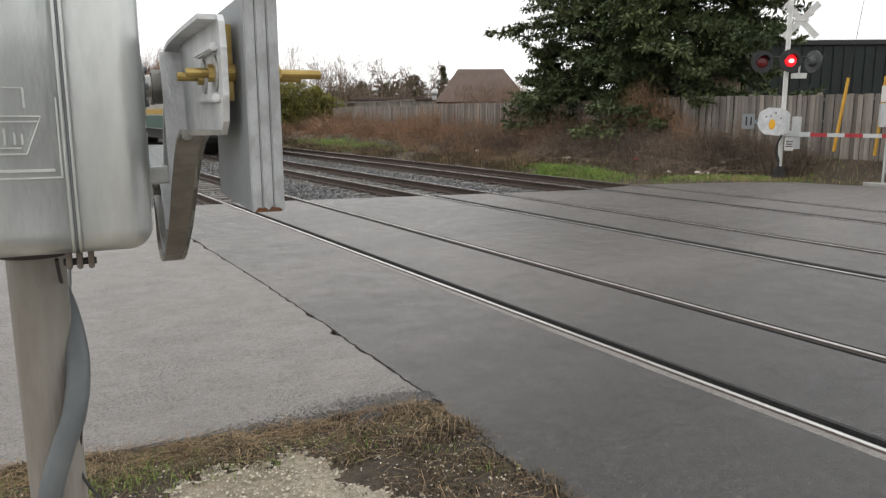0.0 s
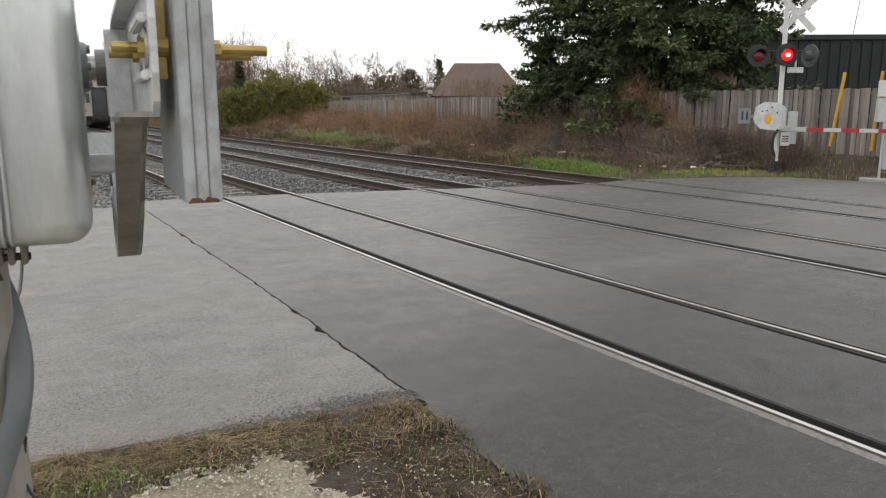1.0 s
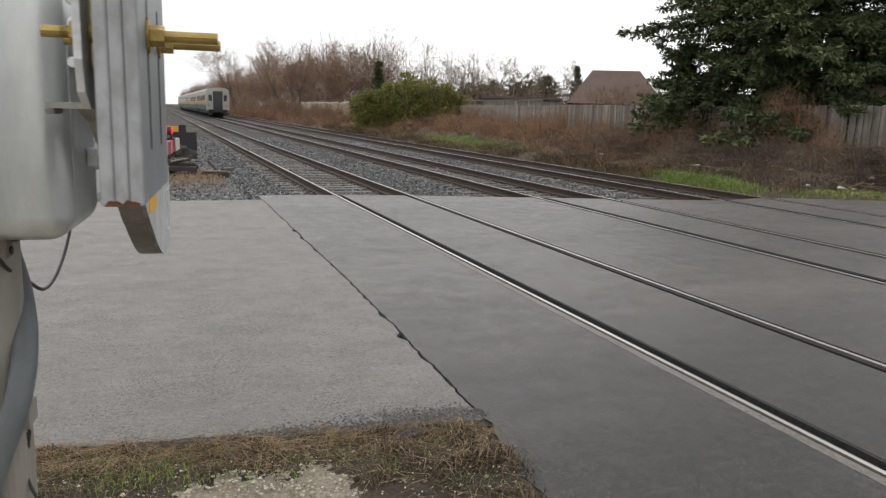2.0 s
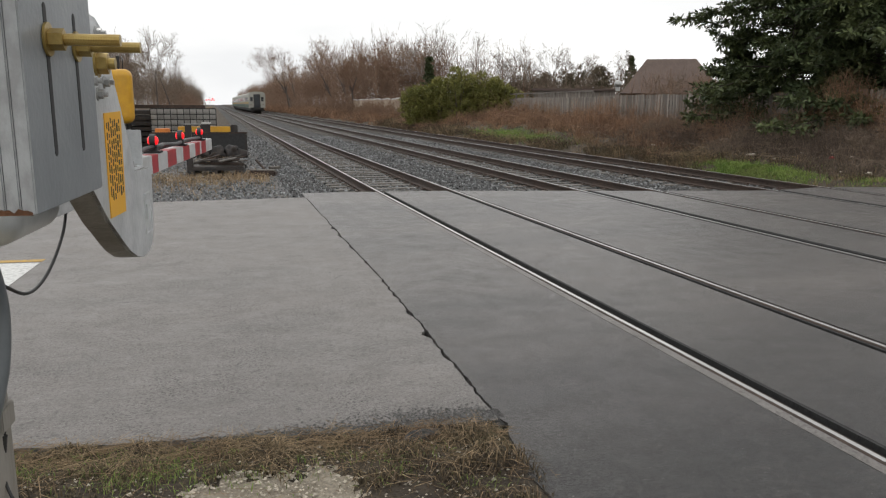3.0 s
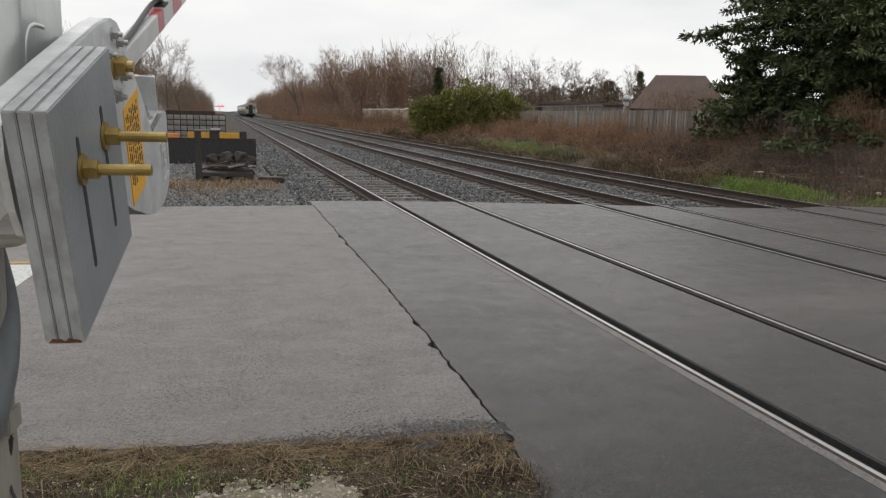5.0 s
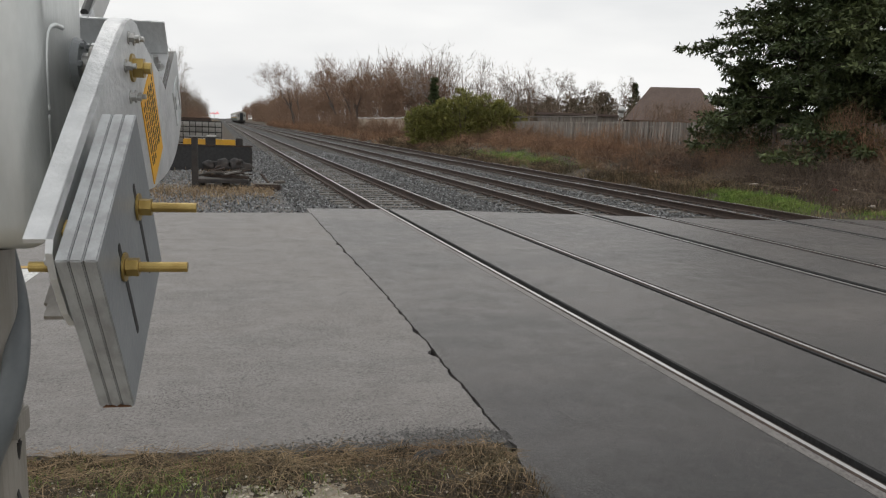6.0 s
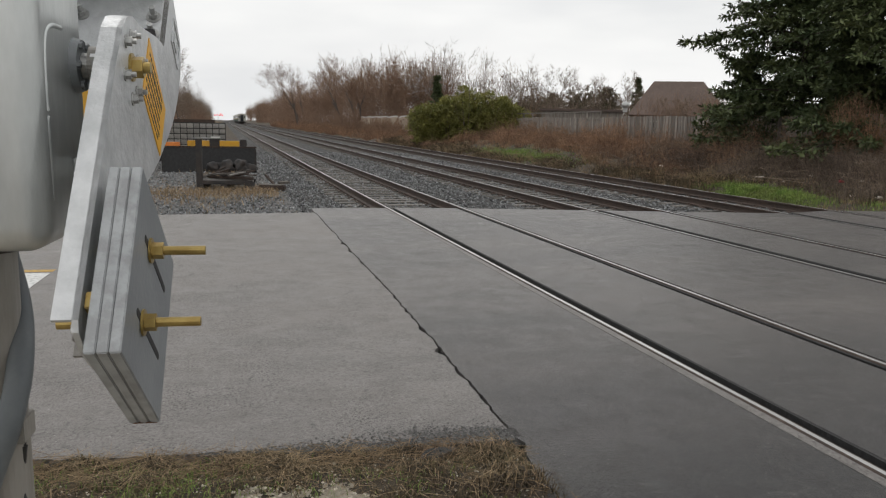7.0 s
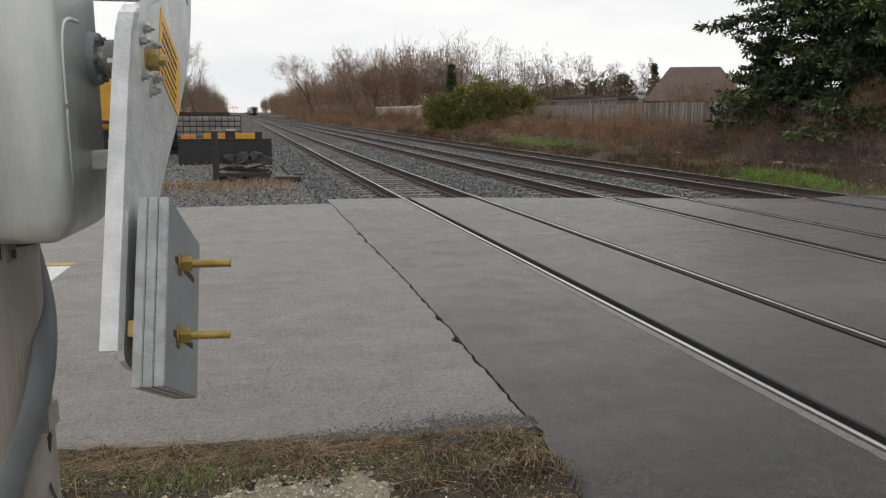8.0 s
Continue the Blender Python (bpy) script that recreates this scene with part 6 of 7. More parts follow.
# ---- beyond the tracks ----
def build_fence():
    rnd = random.Random(17)
    fence = thing("wooden_fence", Matrix(), "tall weathered wooden board fence on the bank", "fence")
    bm = box(-0.009, 0.009, -0.07, 0.07, 0.0, 1.8, 0.002)
    board = mesh_of("board", bm, M_FENCE)
    postm = mesh_of("fence_post", box(-0.045, 0.045, -0.045, 0.045, 0, 1.86, 0.004), M_FENCE)
    y, i = 4.0, 0
    far_v, far_f = [], []
    slope = math.degrees(math.atan(0.063))
    gap_left = 57.0
    while y < gap_left:
        x = fence_x(y)
        z = 0.42 + 0.03 * math.sin(y * 0.4)
        top = rnd.uniform(-0.025, 0.012)
        side = 0.024 if i % 2 else -0.004
        if 8.5 < y < 45.5:
            b = new("board", board)
            b.parent = fence
            b.matrix_local = pose(x + side, y, z + top, rnd.uniform(-0.8, 0.8), rnd.uniform(-0.6, 0.6), -slope + rnd.uniform(-2, 2))
        else:
            o = len(far_v)
            for dx in (-0.009, 0.009):
                for dy, dz in ((-0.068, 0), (0.068, 0), (0.068, 1.8), (-0.068, 1.8)):
                    far_v.append((x + side + dx, y + dy, z + top + dz))
            far_f += [(o, o + 1, o + 2, o + 3), (o + 4, o + 7, o + 6, o + 5), (o + 3, o + 2, o + 6, o + 7), (o, o + 3, o + 7, o + 4), (o + 1, o + 5, o + 6, o + 2)]
        i += 1
        y += 0.145 + rnd.uniform(-0.006, 0.008)
    part_far = soup("far_board_run", far_v, far_f, M_FENCE, fence)
    part_far["kind"] = "stuff"
    y = 4.2
    while y < gap_left:
        p = new("fence_post", postm)
        p.parent = fence
        p.matrix_local = pose(fence_x(y) + 0.125, y, 0.40, 0, 0, -slope)
        y += 2.4
    for zz in (0.35, 1.0, 1.6):
        bm = bmesh.new()
        add_slab(bm, [(fence_x(4) + 0.038, 4), (fence_x(57) + 0.038, 57), (fence_x(57) + 0.076, 57), (fence_x(4) + 0.076, 4)][::-1], 0.42 + zz, 0.42 + zz + 0.085)
        bmesh.ops.recalc_face_normals(bm, faces=bm.faces[:])
        part("fence_rail", bm, M_FENCE, fence)
    # trellis cap on the far garden stretch
    for y in np.arange(41, 57, 2.0):
        part("cap_post", box(fence_x(y) + 0.05, fence_x(y) + 0.13, y - 0.04, y + 0.04, 0.4, 2.55, 0.004), M_FENCE, fence)
    bm = bmesh.new()
    add_slab(bm, [(fence_x(41) + 0.04, 41), (fence_x(41) + 0.16, 41), (fence_x(57) + 0.16, 57), (fence_x(57) + 0.04, 57)], 2.50, 2.58)
    bmesh.ops.recalc_face_normals(bm, faces=bm.faces[:])
    part("fence_cap", bm, M_FENCE, fence)
    # return of the fence and a distant pale garden wall
    back = thing("garden_fence", Matrix(), "pale beige garden fence with a white cap far down the line", "fence")
    for k in range(19):
        yy = 73 + k * 1.72
        part("fence_panel", box(15.4, 15.5, yy, yy + 1.66, 0.25, 2.32 - 0.06 * (k % 3), 0.01), M_BEIGE, back)
        part("fence_cap", box(15.36, 15.54, yy, yy + 1.66, 2.33 - 0.06 * (k % 3), 2.42 - 0.06 * (k % 3), 0.01), M_WHITE, back)


def build_far_signal():
    BASE = (14.53, 13.62, -0.02)
    sig = thing("crossing_signal", pose(*BASE, 0, 0, -34), "white crossing signal mast with flashing lamps and crossbuck", "crossing signal")
    # local -y looks towards the near side of the road
    bm = bmesh.new()
    add_tube(bm, (0, 0, -0.1), (0, 0, 5.1), 0.065, 0.06, 20)
    part("mast", bm, M_WHITE, sig, "white painted steel mast with rust stains")
    bm = box(-0.17, 0.17, -0.17, 0.17, -0.1, 0.06, 0.02)
    add_box(bm, -0.13, 0.13, -0.13, 0.13, 0.06, 0.3, 0.04)
    part("mast_base", bm, M_DARKSTEEL, sig, "rusty junction base")
    # crossbuck, seen from behind
    for ang in (45, -45):
        bm = box(-0.61, 0.61, -0.085, -0.075, -0.085, 0.085, 0.004)
        bmesh.ops.transform(bm, matrix=Matrix.Translation((0.31, 0.13 if ang > 0 else 0.118, 4.12)) @ pose(0, 0, 0, 0, ang, 0), verts=bm.verts[:])
        part("crossbuck_blade", bm, M_WHITE, sig)
    part("crossbuck_bracket", box(-0.06, 0.5, 0.02, 0.045, 4.09, 4.15, 0.005), M_WHITE, sig)
    # lamp bar and lamps
    part("lamp_bar", tube((-0.62, -0.04, 3.17), (0.95, -0.04, 3.17), 0.025), M_DARKSTEEL, sig)
    part("junction_box", box(0.14, 0.52, -0.06, 0.05, 2.62, 2.76, 0.01), M_WHITE, sig)
    part("box_hanger", box(0.30, 0.34, -0.05, -0.01, 2.75, 3.15, 0.003), M_WHITE, sig)

    def lamp(x, y, z, turn, lit, shell=None):
        shell = shell or M_BLACK
        lp = part("signal_lamp", tube((0, 0.02, 0), (0, -0.02, 0), 0.29, None, 32), shell, sig, "round black backing disc with a red lamp")
        lp.matrix_local = pose(x, y, z, 0, 0, turn)
        bm = tube((0, 0.18, 0), (0, 0.0, 0), 0.10, 0.15, 24)
        part("lamp_housing", bm, shell, lp)
        bm = bmesh.new()
        bmesh.ops.create_uvsphere(bm, u_segments=24, v_segments=12, radius=0.155)
        bmesh.ops.scale(bm, vec=(1, 0.3, 1), verts=bm.verts[:])
        bmesh.ops.translate(bm, vec=(0, -0.025, 0), verts=bm.verts[:])
        part("lens", bm, M_LAMP_ON if lit else M_LAMP_OFF, lp, "lit red lens" if lit else "dark red lens", smooth=True)
        if lit:
            bm = bmesh.new()
            bmesh.ops.create_uvsphere(bm, u_segments=16, v_segments=8, radius=0.07)
            bmesh.ops.scale(bm, vec=(1.1, 0.35, 0.8), verts=bm.verts[:])
            bmesh.ops.translate(bm, vec=(0.01, -0.062, -0.01), verts=bm.verts[:])
            part("bulb_glow", bm, M_LAMP_CORE, lp, smooth=True)
        # hood
        bm = bmesh.new()
        n = 14
        rows_ = []
        for i in range(n + 1):
            a = radians(10 + 160 * i / n)
            rows_.append([bm.verts.new((r * math.cos(a), yy, r * math.sin(a))) for r, yy in ((0.165, -0.02), (0.165, -0.24 + 0.10 * abs(math.cos(a))), (0.172, -0.24 + 0.10 * abs(math.cos(a))), (0.172, -0.02))])
        for ra, rb in zip(rows_, rows_[1:]):
            for k in range(4):
                bm.faces.new((ra[k], ra[(k + 1) % 4], rb[(k + 1) % 4], rb[k]))
        bm.faces.new(rows_[0])
        bm.faces.new(rows_[-1][::-1])
        bmesh.ops.recalc_face_normals(bm, faces=bm.faces[:])
        part("hood", bm, M_BLACK, lp)
    lamp(-0.70, -0.16, 3.05, 0, False)
    lamp(0.0, -0.22, 3.07, 0, True)
    lamp(0.66, -0.05, 3.05, 110, False, M_LAMPBACK)
    # gate mechanism, its counterweight plate and the lowered arm
    bm = side_plate([(-0.30, 1.18), (-0.34, 1.30), (-0.34, 1.62), (-0.24, 1.78), (-0.02, 1.80), (0.10, 1.70), (0.10, 1.20), (-0.05, 1.14)], -0.12, 0.12)
    bmesh.ops.transform(bm, matrix=pose(0, -0.12, 0, 0, 0, -90), verts=bm.verts[:])
    part("mechanism_housing", bm, M_GALV, sig, "grey gate mechanism housing")
    bm = bmesh.new()
    lo_ = [(-0.76, 1.42), (-0.70, 1.28), (-0.55, 1.16), (-0.18, 1.12), (-0.05, 1.22), (-0.04, 1.70), (-0.14, 1.84), (-0.48, 1.86), (-0.70, 1.74)]
    fr = [bm.verts.new((x, -0.30, z)) for x, z in lo_]
    bk = [bm.verts.new((x, -0.24, z)) for x, z in lo_]
    bm.faces.new(fr)
    bm.faces.new(bk[::-1])
    for k in range(len(lo_)):
        bm.faces.new((fr[k], bk[k], bk[(k + 1) % len(lo_)], fr[(k + 1) % len(lo_)]))
    bmesh.ops.recalc_face_normals(bm, faces=bm.faces[:])
    part("side_plate", bm, M_CAST, sig)
    part("link_arm", box(-0.9, -0.70, -0.29, -0.26, 1.44, 1.54, 0.004), M_WEIGHT, sig)
    part("counterweight", box(-1.16, -0.84, -0.32, -0.26, 1.30, 1.70, 0.01), M_WEIGHT, sig, "grey counterweight plate")
    for x in (-1.06, -0.94):
        part("slot", box(x - 0.02, x + 0.02, -0.325, -0.319, 1.40, 1.62), M_SLOT, sig)
    bm = bmesh.new()
    bmesh.ops.create_uvsphere(bm, u_segments=20, v_segments=8, radius=0.11)
    bmesh.ops.scale(bm, vec=(0.8, 0.1, 1.25), verts=bm.verts[:])
    bmesh.ops.translate(bm, vec=(-0.38, -0.302, 1.42), verts=bm.verts[:])
    part("notice", bm, M_LABEL, sig, "oval yellow notice", smooth=True)
    for x, z in ((-0.55, 1.62), (-0.3, 1.72), (-0.16, 1.58), (-0.42, 1.64)):
        part("bolt_head", tube((x, -0.32, z), (x, -0.29, z), 0.022, None, 6), M_DARKSTEEL, sig)
    part("mounting_clamp", box(-0.05, 0.24, -0.16, 0.16, 1.12, 1.24, 0.01), M_GALV, sig)
    part("rear_plate", box(0.28, 0.52, 0.05, 0.11, 0.75, 1.62, 0.01), M_GALV, sig)
    part("warning_plate", box(0.02, 0.26, -0.19, -0.175, 0.72, 1.08, 0.004), M_WHITE, sig, "small white notice plate on the mast")
    for z in (0.82, 0.88, 0.95):
        part("notice_bar", box(0.05, 0.23, -0.1935, -0.19, z, z + 0.03), M_INK, sig)
    part("conduit", hose([(-0.03, -0.11, 1.15), (-0.13, -0.13, 0.95), (-0.16, -0.13, 0.7), (-0.09, -0.14, 0.45), (-0.1, -0.13, 0.2), (-0.1, -0.12, -0.02)], 0.03), M_BLACK, sig)
    # the lowered arm lies across the road
    turn = pose(0, 0, 0, 0, 0, -52)
    part("arm_sleeve", box(0.10, 0.85, -0.10, -0.02, 1.10, 1.22, 0.01, turn), M_GALV, sig)
    x, red = 0.85, True
    for k in range(14):
        w = 0.45
        part("arm_section", box(x, x + w, -0.085, -0.035, 1.11 + 0.001 * k, 1.205 + 0.001 * k, 0.004, turn), M_RED if red else M_ARM, sig, "red reflective arm section" if red else "white reflective arm section")
        x += w
        red = not red
    for xx in (3.1, 4.9, 6.6):
        bm = bmesh.new()
        add_box(bm, xx - 0.05, xx + 0.05, -0.085, -0.035, 1.21, 1.25)
        bmesh.ops.create_uvsphere(bm, u_segments=14, v_segments=8, radius=0.06, matrix=Matrix.Translation((xx, -0.06, 1.29)))
        bmesh.ops.transform(bm, matrix=turn, verts=bm.verts[:])
        part("arm_lamp", bm, M_LAMP_ON, sig, "small red lamp on the arm", smooth=True)


def build_far_side():
    # steel pole, its cabinet and guy guards
    pole = thing("steel_pole", pose(15.95, 11.2, 0.05), "thick pale galvanised steel pole", "utility pole")
    bm = bmesh.new()
    add_tube(bm, (0, 0, -0.2), (0, 0, 11), 0.37, 0.25, 16)
    part("shaft", bm, M_GALV, pole)
    bm = bmesh.new()
    add_tube(bm, (0, 0, -0.1), (0, 0, 0.05), 0.45, 0.45, 16)
    part("collar", bm, M_CONCRETE, pole)
    sign = thing("sign_post", pose(14.83, 10.96, 0.0), "white sign panel over a grey box on a thin post", "sign")
    part("post", tube((0, 0, -0.1), (0, 0, 2.35), 0.03), M_GALV, sign)
    part("sign_panel", box(-0.22, 0.22, -0.05, -0.035, 1.95, 2.33, 0.005, pose(0, 0, 0, 0, 0, -45)), M_WHITE, sign, "plain white sign panel")
    part("meter_box", box(-0.20, 0.2, -0.03, 0.12, 1.35, 1.92, 0.02, pose(0, 0, 0, 0, 0, -45)), M_GALV, sign)
    for k, (a, b) in enumerate((((15.55, 12.75, 0.68), (15.72, 12.62, 2.6)), ((15.75, 11.75, 0.6), (15.85, 11.7, 2.6)))):
        guy = thing("guy_wire", Matrix(), "guy wire with a yellow plastic guard", "guy wire", "guy wires")
        A, B = Vector(a), Vector(b)
        d = (B - A).normalized()
        part("guard", tube(A, B, 0.042), M_YELLOW, guy, "yellow plastic guard")
        part("wire", tube(A - d * 0.75, A + d * 9, 0.008, None, 6), M_DARKSTEEL, guy)
    # dark green building and a beige house behind the fence
    b = thing("green_building", Matrix(), "long dark green clad building behind the fence", "building")
    rot = pose(36.0, 24.0, 0, 0, 0, -32)
    part("wall", box(-9, 14, -3, 5, -0.2, 4.9, 0.05, rot), M_GREEN, b)
    bm = bmesh.new()
    for k in range(46):
        add_box(bm, -9 + k * 0.5, -8.96 + k * 0.5, -3.05, -3.0, 0, 4.85, 0, rot)
    part("wall_ribs", bm, M_GREEN, b)
    part("roof_trim", box(-9.1, 14.1, -3.12, 5.1, 4.88, 5.12, 0.02, rot), M_BLACK, b)
    h = thing("beige_house", Matrix(), "beige sided house partly hidden by the evergreens", "house")
    rot2 = pose(24.8, 25.2, 0, 0, 0, -34)
    part("wall", box(-3.0, 1.2, -2, 2.5, -0.2, 3.3, 0.03, rot2), M_BEIGE, h)
    part("roof", slab([(-3.4, -2.5), (1.6, -2.5), (1.6, 2.9), (-3.4, 2.9)], 3.3, 3.5, rot2), M_BLACK, h)
    part("window", box(-2.2, -1.2, -2.04, -1.98, 1.3, 2.5, 0.01, rot2), M_GLASS, h)
    # brick house with a hipped brown roof
    house = thing("brown_roofed_house", pose(52.5, 86.5, 0, 0, 0, -30), "brick house with a hipped brown shingle roof", "house")
    part("wall", box(-5.4, 5.4, -4.2, 4.2, -0.2, 3.3, 0.02), M_BRICK, house)
    bm = bmesh.new()
    lo = [bm.verts.new(v) for v in ((-6.0, -4.8, 3.2), (6.0, -4.8, 3.2), (6.0, 4.8, 3.2), (-6.0, 4.8, 3.2))]
    hi = [bm.verts.new(v) for v in ((-3.0, 0, 7.5), (3.0, 0, 7.5))]
    for f in ((lo[0], lo[1], hi[1], hi[0]), (lo[1], lo[2], hi[1]), (lo[2], lo[3], hi[0], hi[1]), (lo[3], lo[0], hi[0]), lo[::-1]):
        bm.faces.new(f)
    part("roof", bm, M_ROOF, house, "hipped brown shingle roof")
    for x in (-3.6, -0.4, 2.8):
        w = part("window", box(x, x + 1.2, -4.24, -4.18, 1.1, 2.4, 0.01), M_GLASS, house)
        part("frame", box(x - 0.08, x + 1.28, -4.23, -4.19, 2.4, 2.5, 0.01), M_WHITE, w)

    shed = thing("garden_shed", pose(28.5, 64.5, 0, 0, 0, -24), "low dark garden shed behind the fence", "shed")
    part("wall", box(-3.6, 3.4, -1.5, 1.5, 0, 3.0, 0.02), M_FENCE, shed)
    part("roof", box(-3.9, 3.7, -1.8, 1.8, 2.98, 3.18, 0.02), M_FARWOOD, shed)
    vent = thing("roof_vent", pose(30.6, 60.6, 3.16), "shiny round roof vent turbine", "vent")
    bm = bmesh.new()
    bmesh.ops.create_uvsphere(bm, u_segments=14, v_segments=10, radius=0.33, matrix=Matrix.Translation((0, 0, 0.4)))
    add_tube(bm, (0, 0, -0.2), (0, 0, 0.25), 0.2)
    part("turbine", bm, M_ZINC, vent)


def build_train():
    train = thing("passenger_train", pose(4.803, 34, 0), "stainless passenger train running away down the line", "train")
    L = 25.0
    shell = [(-1.50, 1.05), (-1.53, 2.6), (-1.51, 3.5), (-1.40, 3.74), (-1.05, 3.90), (-0.5, 3.98), (0, 4.0), (0.5, 3.98), (1.05, 3.90), (1.40, 3.74), (1.51, 3.5), (1.53, 2.6), (1.50, 1.05)]
    pane_me = mesh_of("side_window", box(-0.02, 0.02, 0, 1.15, 2.25, 2.95), M_GLASS)
    for k in range(5):
        y0 = k * (L + 0.9)
        car = part("coach", bmesh.new(), M_COACH, train, "stainless steel passenger coach")
        bm = bmesh.new()
        a = [bm.verts.new((x, y0, z)) for x, z in shell]
        b = [bm.verts.new((x, y0 + L, z)) for x, z in shell]
        n = len(a)
        for i in range(n):
            bm.faces.new((a[i], a[(i + 1) % n], b[(i + 1) % n], b[i]))
        bm.faces.new(a)
        bm.faces.new(b[::-1])
        bmesh.ops.recalc_face_normals(bm, faces=bm.faces[:])
        part("body_shell", bm, M_COACH, car)
        for s in (-1, 1):
            for w in range(13):
                pane = new("side_window", pane_me)
                pane.parent = car
                pane.location = (s * 1.53, y0 + 2.0 + w * 1.62, 0)
        bm = bmesh.new()
        for s in (-1, 1):
            add_box(bm, s * 1.52 - 0.02, s * 1.52 + 0.02, y0 + 0.4, y0 + L - 0.4, 1.78, 2.02)
        part("yellow_band", bm, M_COACH_Y, car)
        bm = bmesh.new()
        for s in (-1, 1):
            add_box(bm, s * 1.51 - 0.02, s * 1.51 + 0.02, y0 + 0.4, y0 + L - 0.4, 1.1, 1.70)
        part("green_band", bm, M_COACH_G, car)
        part("underframe", box(-1.2, 1.2, y0 + 0.4, y0 + L - 0.4, 0.55, 1.06), M_BLACK, car)
        for yb in (y0 + 3.6, y0 + L - 3.6):
            bog = part("bogie", box(-1.1, 1.1, yb - 1.5, yb + 1.5, 0.35, 0.7, 0.05), M_BLACK, car)
            for yw in (yb - 1.15, yb + 1.15):
                part("wheelset", tube((-0.80, yw, 0.46), (0.80, yw, 0.46), 0.45, None, 20), M_DARKSTEEL, bog)
        if k == 0:
            for s in (-1, 1):
                part("corner_post", box(s * 1.42 - 0.09, s * 1.42 + 0.09, -0.06, 0.04, 0.9, 3.6, 0.02), M_COACH, car)
                part("grab_rail", tube((s * 1.12, -0.10, 1.3), (s * 1.12, -0.10, 2.6), 0.02, None, 6), M_ZINC, car)
            part("end_door", box(-0.48, 0.48, -0.05, 0.03, 1.05, 3.35), M_GLASS, car, "dark end doorway")
            part("door_frame", box(-0.62, -0.48, -0.10, 0.02, 1.0, 3.5, 0.02), M_DARKSTEEL, car)
            part("door_frame", box(0.48, 0.62, -0.10, 0.02, 1.0, 3.5, 0.02), M_DARKSTEEL, car)
            part("door_head", box(-0.62, 0.62, -0.10, 0.02, 3.35, 3.5, 0.02), M_DARKSTEEL, car)
            for s in (-1, 1):
                part("end_window", box(s * 1.0 - 0.22, s * 1.0 + 0.22, -0.03, 0.02, 2.2, 3.0), M_GLASS, car)
                part("marker_light", tube((s * 1.15, -0.06, 1.55), (s * 1.15, 0.02, 1.55), 0.09), M_LAMP_OFF, car)
                part("step", box(s * 1.1 - 0.3, s * 1.1 + 0.3, -0.2, 0.1, 0.35, 0.6, 0.02), M_DARKSTEEL, car)
            part("coupler", box(-0.18, 0.18, -0.6, 0.2, 0.65, 0.95, 0.05), M_DARKSTEEL, car)
            part("hose_rack", box(-0.7, 0.7, -0.08, 0.02, 0.75, 1.02, 0.02), M_DARKSTEEL, car)
    return train


